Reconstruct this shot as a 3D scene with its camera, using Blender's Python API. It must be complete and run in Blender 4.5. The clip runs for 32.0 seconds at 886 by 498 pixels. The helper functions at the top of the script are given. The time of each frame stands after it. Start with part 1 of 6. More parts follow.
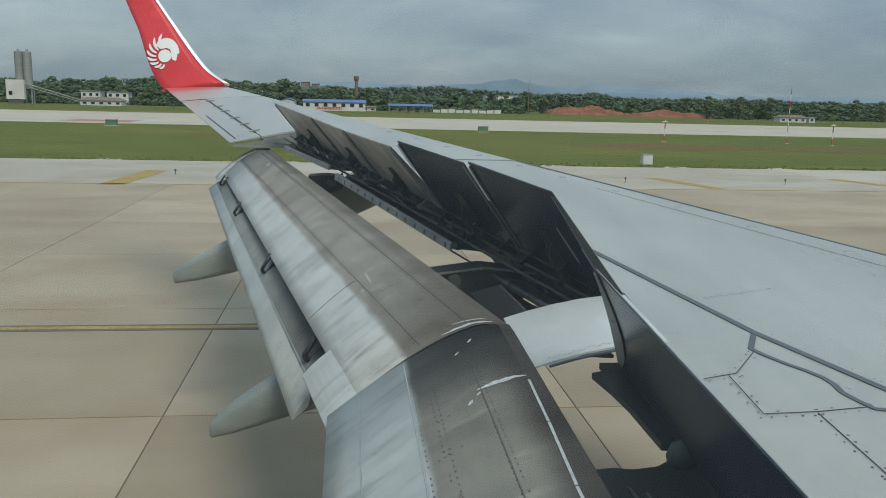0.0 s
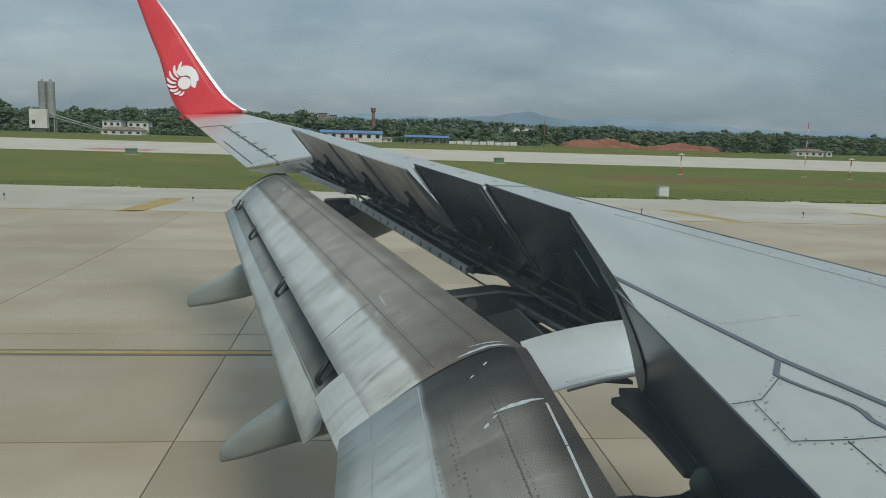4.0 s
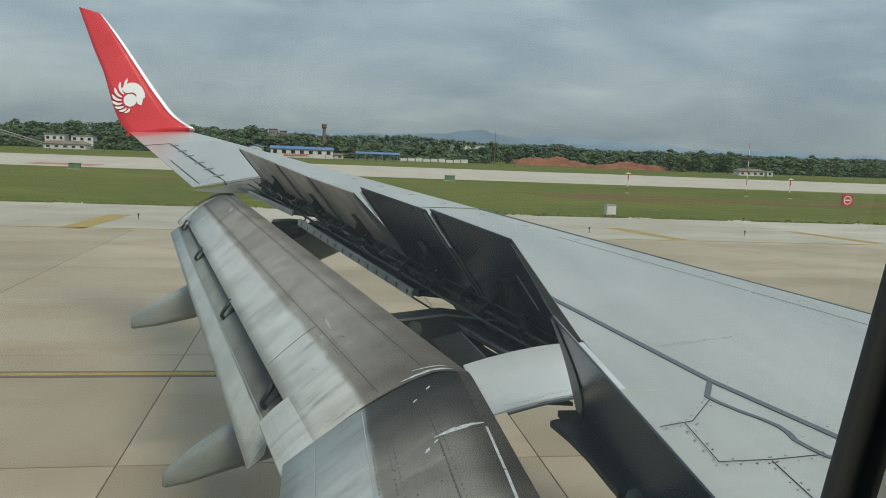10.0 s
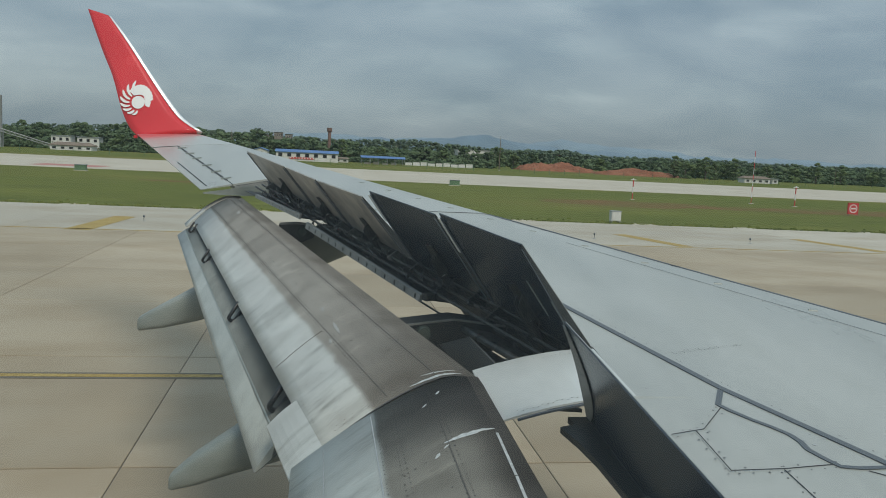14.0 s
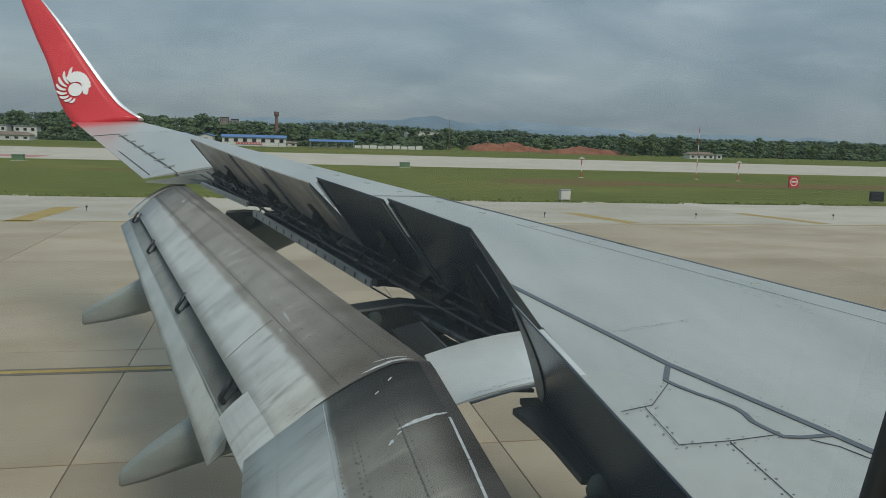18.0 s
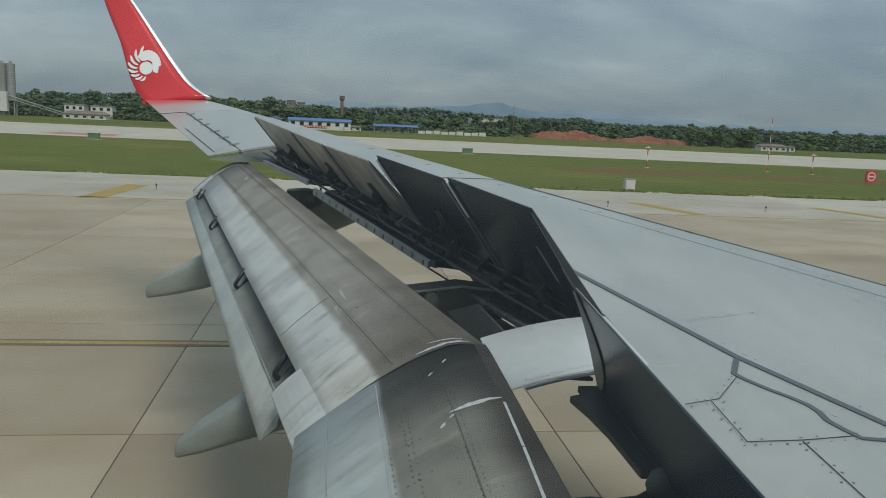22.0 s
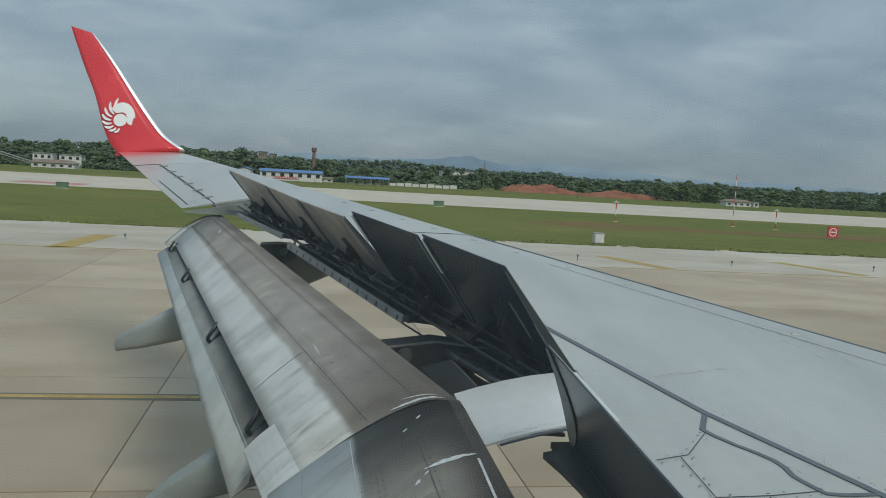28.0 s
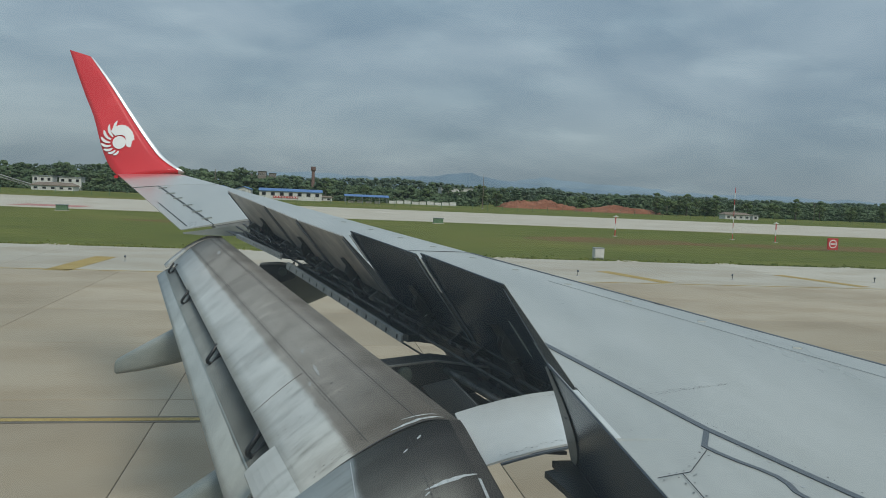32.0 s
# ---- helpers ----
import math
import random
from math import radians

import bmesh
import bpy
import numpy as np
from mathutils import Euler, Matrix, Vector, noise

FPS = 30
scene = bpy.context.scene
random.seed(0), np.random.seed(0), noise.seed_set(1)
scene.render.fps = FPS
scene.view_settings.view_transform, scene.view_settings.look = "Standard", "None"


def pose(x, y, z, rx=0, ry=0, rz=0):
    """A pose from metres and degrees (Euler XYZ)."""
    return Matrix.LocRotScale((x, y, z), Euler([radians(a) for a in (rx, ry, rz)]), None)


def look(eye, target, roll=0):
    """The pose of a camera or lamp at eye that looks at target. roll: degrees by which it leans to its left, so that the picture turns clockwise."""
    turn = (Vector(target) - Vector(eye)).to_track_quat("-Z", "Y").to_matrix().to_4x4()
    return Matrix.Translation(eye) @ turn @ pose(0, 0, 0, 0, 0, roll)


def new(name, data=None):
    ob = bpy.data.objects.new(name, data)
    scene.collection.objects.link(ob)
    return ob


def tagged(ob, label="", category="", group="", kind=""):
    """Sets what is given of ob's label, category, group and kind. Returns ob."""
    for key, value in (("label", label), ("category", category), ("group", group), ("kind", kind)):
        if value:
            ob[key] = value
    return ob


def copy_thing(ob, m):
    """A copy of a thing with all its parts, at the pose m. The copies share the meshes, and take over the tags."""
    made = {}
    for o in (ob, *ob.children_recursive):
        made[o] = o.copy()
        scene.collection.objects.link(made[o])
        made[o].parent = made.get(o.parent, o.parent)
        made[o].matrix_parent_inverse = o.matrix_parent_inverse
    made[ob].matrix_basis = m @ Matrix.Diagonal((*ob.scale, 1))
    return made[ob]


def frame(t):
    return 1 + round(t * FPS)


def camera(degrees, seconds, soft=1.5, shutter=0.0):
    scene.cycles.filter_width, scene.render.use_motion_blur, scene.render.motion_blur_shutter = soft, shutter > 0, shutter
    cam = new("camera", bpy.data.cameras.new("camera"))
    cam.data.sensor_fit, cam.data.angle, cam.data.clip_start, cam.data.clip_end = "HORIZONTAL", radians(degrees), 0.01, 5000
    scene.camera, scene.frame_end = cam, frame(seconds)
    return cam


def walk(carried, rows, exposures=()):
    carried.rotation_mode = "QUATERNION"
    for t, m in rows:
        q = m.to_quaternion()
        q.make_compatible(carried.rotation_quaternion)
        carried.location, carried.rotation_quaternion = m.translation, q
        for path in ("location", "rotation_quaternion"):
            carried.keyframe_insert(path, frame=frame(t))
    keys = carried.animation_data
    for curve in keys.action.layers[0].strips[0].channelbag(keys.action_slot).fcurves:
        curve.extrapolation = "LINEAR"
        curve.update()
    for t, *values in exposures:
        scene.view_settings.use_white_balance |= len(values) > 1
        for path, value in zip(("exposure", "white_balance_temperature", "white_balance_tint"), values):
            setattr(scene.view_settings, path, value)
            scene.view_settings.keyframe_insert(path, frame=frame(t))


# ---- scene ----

# Left wing of a parked airliner seen from a cabin window, with an airfield round it.
# x runs forward along the aircraft, y outward along the wing, z up; heights in the wing are told from the eye level.
EYE = 3.75
PATH = [
    (0, (0.003, -0.006, 3.792), (0.239, 1.945, 3.423), 1.4),
    (0.5, (0.014, 0.004, 3.799), (0.282, 1.954, 3.442), 0.4),
    (1, (0.013, 0.07, 3.741), (0.266, 2.03, 3.433), 1.2),
    (1.5, (0.017, 0.058, 3.748), (0.21, 2.026, 3.454), 2.6),
    (2, (0.014, 0.007, 3.784), (0.215, 1.973, 3.476), 1.9),
    (2.5, (0.007, -0.006, 3.782), (0.234, 1.961, 3.498), 1.6),
    (4.5, (0.003, 0.065, 3.718), (0.183, 2.035, 3.421), 1.4),
    (5, (-0.002, -0.001, 3.758), (0.187, 1.97, 3.472), -0.7),
    (5.5, (-0.007, -0.005, 3.76), (0.208, 1.964, 3.48), 0.7),
    (6, (0.006, -0.006, 3.757), (0.314, 1.953, 3.496), -0.1),
    (6.5, (0.058, -0.028, 3.771), (0.419, 1.926, 3.549), -1.8),
    (7, (0.086, 0.002, 3.795), (0.553, 1.935, 3.579), -1.0),
    (7.5, (0.119, 0.049, 3.798), (0.677, 1.962, 3.621), -0.3),
    (8, (0.049, -0.03, 3.769), (0.506, 1.909, 3.594), 1.8),
    (8.5, (0.069, -0.005, 3.764), (0.46, 1.944, 3.541), 2.1),
    (9, (0.053, -0.017, 3.764), (0.384, 1.943, 3.547), -0.3),
    (9.5, (0.061, -0.013, 3.778), (0.367, 1.95, 3.551), 0.6),
    (10, (0.033, -0.021, 3.786), (0.351, 1.938, 3.537), 2.3),
    (10.5, (0.037, -0.042, 3.772), (0.375, 1.912, 3.512), -0.1),
    (11, (0.049, -0.002, 3.743), (0.325, 1.961, 3.482), 2.3),
    (11.5, (0.005, -0.021, 3.745), (0.275, 1.939, 3.456), 2.0),
    (12, (0.026, 0.025, 3.754), (0.277, 1.987, 3.459), 2.4),
    (12.5, (0.029, 0.046, 3.746), (0.259, 2.018, 3.499), 2.3),
    (13, (0.008, 0.024, 3.779), (0.264, 1.994, 3.55), 3.9),
    (13.5, (0.003, 0.02, 3.771), (0.297, 1.985, 3.546), 3.6),
    (14, (0.001, -0.005, 3.783), (0.309, 1.957, 3.545), 2.8),
    (14.5, (-0.003, -0.008, 3.781), (0.303, 1.953, 3.534), 2.4),
    (16.5, (0.01, 0.013, 3.789), (0.363, 1.968, 3.56), 1.4),
    (17, (-0.015, -0.036, 3.821), (0.422, 1.898, 3.554), 1.7),
    (17.5, (0.01, 0.0, 3.795), (0.455, 1.929, 3.511), -0.8),
    (18, (0.021, 0.005, 3.799), (0.446, 1.94, 3.521), 1.7),
    (18.5, (0.018, 0.015, 3.761), (0.402, 1.959, 3.486), 0.8),
    (19, (0.008, 0.013, 3.783), (0.381, 1.956, 3.491), 3.0),
    (19.5, (0.014, -0.001, 3.795), (0.394, 1.938, 3.48), 2.9),
    (20, (0.018, 0.024, 3.779), (0.389, 1.965, 3.468), 3.2),
    (20.5, (0.004, 0.006, 3.791), (0.359, 1.948, 3.465), 2.7),
    (21, (-0.001, 0.011, 3.8), (0.352, 1.952, 3.472), 3.1),
    (21.5, (0.007, 0.014, 3.792), (0.355, 1.955, 3.462), 1.4),
    (22, (0.053, 0.117, 3.745), (0.331, 2.073, 3.429), 2.7),
    (22.5, (0.045, 0.082, 3.782), (0.302, 2.05, 3.533), 3.6),
    (23, (0.03, 0.051, 3.77), (0.316, 2.018, 3.551), 3.1),
    (23.5, (0.04, 0.07, 3.742), (0.322, 2.037, 3.518), 1.4),
    (24, (0.026, 0.047, 3.782), (0.3, 2.014, 3.542), 3.9),
    (24.5, (0.015, 0.046, 3.777), (0.303, 2.012, 3.553), 4.1),
    (26.5, (0.022, 0.031, 3.802), (0.349, 1.989, 3.563), 2.4),
    (27, (0.021, 0.039, 3.79), (0.359, 1.997, 3.567), 2.0),
    (27.5, (0.019, 0.034, 3.816), (0.38, 1.99, 3.608), 2.3),
    (28, (0.017, 0.045, 3.781), (0.363, 2.007, 3.596), 3.3),
    (28.5, (0.018, 0.036, 3.815), (0.382, 1.993, 3.625), 3.6),
    (29, (0.022, 0.042, 3.777), (0.376, 2.001, 3.589), 2.5),
    (29.5, (0.027, 0.034, 3.812), (0.374, 1.993, 3.607), 2.3),
    (30, (0.025, 0.048, 3.793), (0.386, 2.007, 3.606), 2.7),
    (30.5, (0.022, 0.057, 3.794), (0.355, 2.022, 3.626), 2.7),
    (31, (0.031, 0.062, 3.802), (0.342, 2.03, 3.633), 2.6),
    (31.5, (0.034, 0.053, 3.801), (0.343, 2.023, 3.639), 2.3),
    (32, (0.026, 0.044, 3.792), (0.37, 2.009, 3.649), 2.5),
]
cam = camera(57.6, 32.0, soft=0.6)
EXPOSURES = [(0, 0.06, 6700, 10), (5, 0.03, 6750, 10), (6, 0.04, 6750, 10), (7, 0.26, 6900, 10), (8, 0.20, 6850, 10), (9, 0.13, 7050, 10), (11, 0.10, 7100, 10), (13, 0.05, 6950, 10), (14, 0.0, 6850, 10), (17, -0.12, 6800, 10), (22, -0.13, 6800, 10), (24, -0.07, 6700, 10), (28, -0.05, 6650, 10), (32, -0.04, 6650, 10)]
walk(cam, [(t, look(eye, target, roll)) for t, eye, target, roll in PATH], EXPOSURES)

# ---- light ----
SUN_EL, SUN_AZ = 50.0, 162.0   # degrees; azimuth clockwise from +y
world = bpy.data.worlds.new("sky")
scene.world = world
world.use_nodes = True


def sky_nodes(nt):
    nt.nodes.clear()
    N, L = nt.nodes.new, nt.links.new
    out, bg = N("ShaderNodeOutputWorld"), N("ShaderNodeBackground")
    sky = N("ShaderNodeTexSky")
    sky.sky_type, sky.sun_disc = "NISHITA", False
    sky.sun_elevation, sky.sun_rotation = radians(SUN_EL), radians(SUN_AZ)
    tc, sep = N("ShaderNodeTexCoord"), N("ShaderNodeSeparateXYZ")
    L(tc.outputs["Generated"], sep.inputs[0])
    # cloud layer seen on a flat ceiling: direction divided by its height
    den = N("ShaderNodeMath"); den.operation = "ADD"; den.inputs[1].default_value = 0.42
    L(sep.outputs["Z"], den.inputs[0])
    dv = N("ShaderNodeVectorMath"); dv.operation = "DIVIDE"
    cmb = N("ShaderNodeCombineXYZ")
    for k in "XYZ":
        L(den.outputs[0], cmb.inputs[k])
    L(tc.outputs["Generated"], dv.inputs[0]); L(cmb.outputs[0], dv.inputs[1])
    mp = N("ShaderNodeMapping"); mp.inputs["Scale"].default_value = (1.0, 1.3, 1.6); mp.inputs["Location"].default_value = (3.1, 1.7, 0.4)
    L(dv.outputs[0], mp.inputs[0])
    n1, n2 = N("ShaderNodeTexNoise"), N("ShaderNodeTexNoise")
    n1.inputs["Scale"].default_value, n1.inputs["Detail"].default_value, n1.inputs["Roughness"].default_value = 2.1, 7, 0.55
    n1.inputs["Distortion"].default_value = 0.4
    n2.inputs["Scale"].default_value, n2.inputs["Detail"].default_value, n2.inputs["Roughness"].default_value = 0.7, 4, 0.5
    L(mp.outputs[0], n1.inputs["Vector"]); L(mp.outputs[0], n2.inputs["Vector"])
    r1, r2 = N("ShaderNodeValToRGB"), N("ShaderNodeValToRGB")
    r1.color_ramp.elements[0].position, r1.color_ramp.elements[0].color = 0.34, SKY_DARK
    r1.color_ramp.elements[1].position, r1.color_ramp.elements[1].color = 0.70, SKY_LIGHT
    r2.color_ramp.elements[0].position, r2.color_ramp.elements[0].color = 0.35, (0.90, 0.92, 0.95, 1)
    r2.color_ramp.elements[1].position, r2.color_ramp.elements[1].color = 0.68, (1.06, 1.05, 1.04, 1)
    L(n1.outputs["Fac"], r1.inputs[0]); L(n2.outputs["Fac"], r2.inputs[0])
    mul = N("ShaderNodeMix"); mul.data_type, mul.blend_type = "RGBA", "MULTIPLY"; mul.inputs["Factor"].default_value = 1
    # pale puffs and darker bars drawn out along the horizon
    m3, n3, r3 = N("ShaderNodeMapping"), N("ShaderNodeTexNoise"), N("ShaderNodeValToRGB")
    m3.inputs["Scale"].default_value, m3.inputs["Location"].default_value = (1.6, 2.2, 7.0), (0.7, 4.2, 1.9)
    n3.inputs["Scale"].default_value, n3.inputs["Detail"].default_value, n3.inputs["Roughness"].default_value = 2.6, 6, 0.6
    n3.inputs["Distortion"].default_value = 0.25
    L(dv.outputs[0], m3.inputs[0]); L(m3.outputs[0], n3.inputs["Vector"]); L(n3.outputs["Fac"], r3.inputs[0])
    e3 = r3.color_ramp.elements
    e3[0].position, e3[0].color = 0.30, (0.94, 0.95, 0.965, 1)
    e3[1].position, e3[1].color = 0.74, (1.22, 1.19, 1.15, 1)
    mid3 = e3.new(0.54); mid3.color = (1.0, 1.0, 1.0, 1)
    cl3 = N("ShaderNodeMix"); cl3.data_type, cl3.blend_type = "RGBA", "MULTIPLY"; cl3.inputs["Factor"].default_value = 1
    L(r1.outputs[0], cl3.inputs["A"]); L(r3.outputs[0], cl3.inputs["B"])
    L(cl3.outputs["Result"], mul.inputs["A"]); L(r2.outputs[0], mul.inputs["B"])
    # brighter towards the zenith, as an overcast sky is
    up = N("ShaderNodeMapRange"); up.inputs["From Max"].default_value = 1.0
    up.inputs["To Min"].default_value, up.inputs["To Max"].default_value = 1.0, ZENITH
    L(sep.outputs["Z"], up.inputs["Value"])
    br = N("ShaderNodeVectorMath"); br.operation = "SCALE"
    L(mul.outputs["Result"], br.inputs[0]); L(up.outputs[0], br.inputs["Scale"])
    mix = N("ShaderNodeMix"); mix.data_type = "RGBA"; mix.inputs["Factor"].default_value = 0.86
    sc = N("ShaderNodeVectorMath"); sc.operation = "SCALE"; sc.inputs["Scale"].default_value = 0.09
    L(sky.outputs[0], sc.inputs[0]); L(sc.outputs[0], mix.inputs["A"]); L(br.outputs[0], mix.inputs["B"])
    L(mix.outputs["Result"], bg.inputs["Color"])
    bg.inputs["Strength"].default_value = 1.0
    L(bg.outputs[0], out.inputs[0])


SKY_DARK, SKY_LIGHT, ZENITH = (0.182, 0.256, 0.322, 1), (0.318, 0.395, 0.452, 1), 2.9
sky_nodes(world.node_tree)
sun = new("sun", bpy.data.lights.new("sun", "SUN"))
sun.data.energy, sun.data.angle, sun.data.color = 2.0, radians(20), (1.0, 0.95, 0.86)
sun.matrix_world = look((0, 0, 0), (-0.32, 0.98, -1.25))

# ---- materials ----


def mat(name, color, rough=0.6, metal=0.0, spec=0.5):
    m = bpy.data.materials.new(name)
    m.use_nodes = True
    b = m.node_tree.nodes["Principled BSDF"]
    b.inputs["Base Color"].default_value = (*color, 1)
    b.inputs["Roughness"].default_value, b.inputs["Metallic"].default_value = rough, metal
    b.inputs["Specular IOR Level"].default_value = spec
    return m


def ramp(nt, fac, *stops):
    r = nt.nodes.new("ShaderNodeValToRGB")
    e = r.color_ramp.elements
    while len(e) < len(stops):
        e.new(0.5)
    for el, (p, c) in zip(e, stops):
        el.position, el.color = p, (*c, 1) if len(c) == 3 else c
    nt.links.new(fac, r.inputs[0])
    return r.outputs[0]


def noise_of(nt, scale, detail=4, rough=0.55, stretch=(1, 1, 1), coords="Object", distort=0.0):
    tc, mp, n = nt.nodes.new("ShaderNodeTexCoord"), nt.nodes.new("ShaderNodeMapping"), nt.nodes.new("ShaderNodeTexNoise")
    mp.inputs["Scale"].default_value = stretch
    n.inputs["Scale"].default_value, n.inputs["Detail"].default_value, n.inputs["Roughness"].default_value = scale, detail, rough
    n.inputs["Distortion"].default_value = distort
    nt.links.new(tc.outputs[coords], mp.inputs[0])
    nt.links.new(mp.outputs[0], n.inputs["Vector"])
    return n.outputs["Fac"]


def mixed(nt, fac, a, b, blend="MIX"):
    m = nt.nodes.new("ShaderNodeMix")
    m.data_type, m.blend_type = "RGBA", blend
    for key, v in (("Factor", fac), ("A", a), ("B", b)):
        if isinstance(v, (int, float)):
            m.inputs[key].default_value = v
        elif isinstance(v, tuple):
            m.inputs[key].default_value = (*v, 1) if len(v) == 3 else v
        else:
            nt.links.new(v, m.inputs[key])
    return m.outputs["Result"]


def surface(name, c1, c2, scale=3.0, rough=0.6, metal=0.0, fine=60.0, bump=0.1, stretch=(1, 1, 1), lo=0.35, hi=0.65, spec=0.5, grain=0.12, rough_var=0.1):
    """Two colours mixed by a coarse noise, a fine grain on top, with a light relief."""
    m = mat(name, c1, rough, metal, spec)
    nt = m.node_tree
    b = nt.nodes["Principled BSDF"]
    coarse, grainy = noise_of(nt, scale, 5, 0.6, stretch), noise_of(nt, fine, 3, 0.6)
    base = ramp(nt, coarse, (lo, c1), (hi, c2))
    g = ramp(nt, grainy, (0.3, (1 - grain,) * 3), (0.7, (1 + grain * 0.4,) * 3))
    nt.links.new(mixed(nt, 1.0, base, g, "MULTIPLY"), b.inputs["Base Color"])
    rr = nt.nodes.new("ShaderNodeMapRange")
    rr.inputs["To Min"].default_value, rr.inputs["To Max"].default_value = max(0.02, rough - rough_var), min(1, rough + rough_var)
    nt.links.new(coarse, rr.inputs["Value"]); nt.links.new(rr.outputs[0], b.inputs["Roughness"])
    if bump:
        bp = nt.nodes.new("ShaderNodeBump")
        bp.inputs["Strength"].default_value, bp.inputs["Distance"].default_value = bump, 0.01
        nt.links.new(grainy, bp.inputs["Height"]); nt.links.new(bp.outputs[0], b.inputs["Normal"])
    return m


def attr_uv(nt):
    a, s = nt.nodes.new("ShaderNodeAttribute"), nt.nodes.new("ShaderNodeSeparateXYZ")
    a.attribute_name = "chord_span"
    nt.links.new(a.outputs["Vector"], s.inputs[0])
    return s.outputs["X"], s.outputs["Y"]


def maths(nt, op, a, b=0.0):
    m = nt.nodes.new("ShaderNodeMath")
    m.operation = op
    for k, v in ((0, a), (1, b)):
        if isinstance(v, (int, float)):
            m.inputs[k].default_value = v
        else:
            nt.links.new(v, m.inputs[k])
    return m.outputs[0]


def between(nt, v, lo, hi, a=0.0, b=1.0):
    m = nt.nodes.new("ShaderNodeMapRange")
    m.interpolation_type = "SMOOTHSTEP"
    for k, x in (("From Min", lo), ("From Max", hi), ("To Min", a), ("To Max", b)):
        m.inputs[k].default_value = x
    nt.links.new(v, m.inputs["Value"])
    return m.outputs[0]


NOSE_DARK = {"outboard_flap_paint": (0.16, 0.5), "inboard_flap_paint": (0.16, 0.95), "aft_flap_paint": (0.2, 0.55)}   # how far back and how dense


def flap_paint(name, edge, soft, clean, soot, burnt, burnt_span, streaks=0.5, wobble=0.22):
    """Pale paint with exhaust soot over the front of the chord, burnt darker towards one end of the span and darkened
    again at the nose.
    """
    m = mat(name, clean, 0.45)
    nt = m.node_tree
    b = nt.nodes["Principled BSDF"]
    u, y = attr_uv(nt)
    wob = maths(nt, "MULTIPLY", maths(nt, "SUBTRACT", noise_of(nt, 3.0, 5, 0.6), 0.5), wobble)
    mask = between(nt, maths(nt, "ADD", u, wob), edge - soft, edge + soft, 1.0, 0.0)
    mott = ramp(nt, noise_of(nt, 2.2, 6, 0.6, (1, 0.5, 1)), (0.3, (0.90, 0.89, 0.88)), (0.7, (1.08, 1.08, 1.07)))
    cmb = nt.nodes.new("ShaderNodeCombineXYZ")
    nt.links.new(maths(nt, "MULTIPLY", u, 1.6), cmb.inputs[0])
    nt.links.new(maths(nt, "MULTIPLY", y, 5.0), cmb.inputs[1])
    st = nt.nodes.new("ShaderNodeTexNoise")
    st.inputs["Scale"].default_value, st.inputs["Detail"].default_value = 1.0, 4
    nt.links.new(cmb.outputs[0], st.inputs["Vector"])
    streak = ramp(nt, st.outputs["Fac"], (0.25, (1 - streaks,) * 3), (0.55, (1, 1, 1)))
    base = mixed(nt, mask, clean, soot)
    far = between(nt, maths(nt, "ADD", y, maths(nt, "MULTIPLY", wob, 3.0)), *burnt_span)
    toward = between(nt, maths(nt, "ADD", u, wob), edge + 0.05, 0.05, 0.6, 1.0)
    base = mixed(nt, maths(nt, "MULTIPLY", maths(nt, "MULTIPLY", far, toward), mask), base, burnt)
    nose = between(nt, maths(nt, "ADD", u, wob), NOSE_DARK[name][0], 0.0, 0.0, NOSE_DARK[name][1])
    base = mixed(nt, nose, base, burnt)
    base = mixed(nt, 1.0, base, mott, "MULTIPLY")
    fine = ramp(nt, noise_of(nt, 60, 3, 0.6), (0.3, (0.94, 0.94, 0.94)), (0.7, (1.03, 1.03, 1.03)))
    base = mixed(nt, 1.0, base, fine, "MULTIPLY")
    smear = ramp(nt, noise_of(nt, 1.0, 5, 0.6, (5, 1.6, 5), distort=0.6), (0.34, (0.80, 0.785, 0.77)), (0.50, (1, 1, 1)))
    base = mixed(nt, 0.45, base, mixed(nt, 1.0, base, smear, "MULTIPLY"))
    base = mixed(nt, 0.6, base, mixed(nt, 1.0, base, streak, "MULTIPLY"))
    speck = ramp(nt, noise_of(nt, 22, 4, 0.7), (0.26, (0.55, 0.54, 0.52)), (0.34, (1, 1, 1)))
    base = mixed(nt, 1.0, base, speck, "MULTIPLY")

    def along(u_scale, y_scale, detail):
        """Noise told in chord and span, drawn out along the chord."""
        c, n = nt.nodes.new("ShaderNodeCombineXYZ"), nt.nodes.new("ShaderNodeTexNoise")
        nt.links.new(maths(nt, "MULTIPLY", u, u_scale), c.inputs[0])
        nt.links.new(maths(nt, "MULTIPLY", maths(nt, "ADD", y, maths(nt, "MULTIPLY", u, 0.10)), y_scale), c.inputs[1])
        n.inputs["Scale"].default_value, n.inputs["Detail"].default_value, n.inputs["Roughness"].default_value = 1.0, detail, 0.6
        nt.links.new(c.outputs[0], n.inputs["Vector"])
        return n.outputs["Fac"]

    # panel by panel tone, a lengthwise tide mark, and narrow dark runs behind the fasteners
    panels = ramp(nt, along(0.4, 1.9, 2), (0.40, (0.92, 0.92, 0.92)), (0.47, (1.0, 1.0, 1.0)), (0.56, (1.06, 1.06, 1.06)))
    base = mixed(nt, 0.8, base, mixed(nt, 1.0, base, panels, "MULTIPLY"))
    tide = maths(nt, "MULTIPLY", between(nt, maths(nt, "ADD", u, maths(nt, "MULTIPLY", wob, 0.3)), 0.305, 0.295), 0.10)
    base = mixed(nt, tide, base, (0.10, 0.092, 0.082))
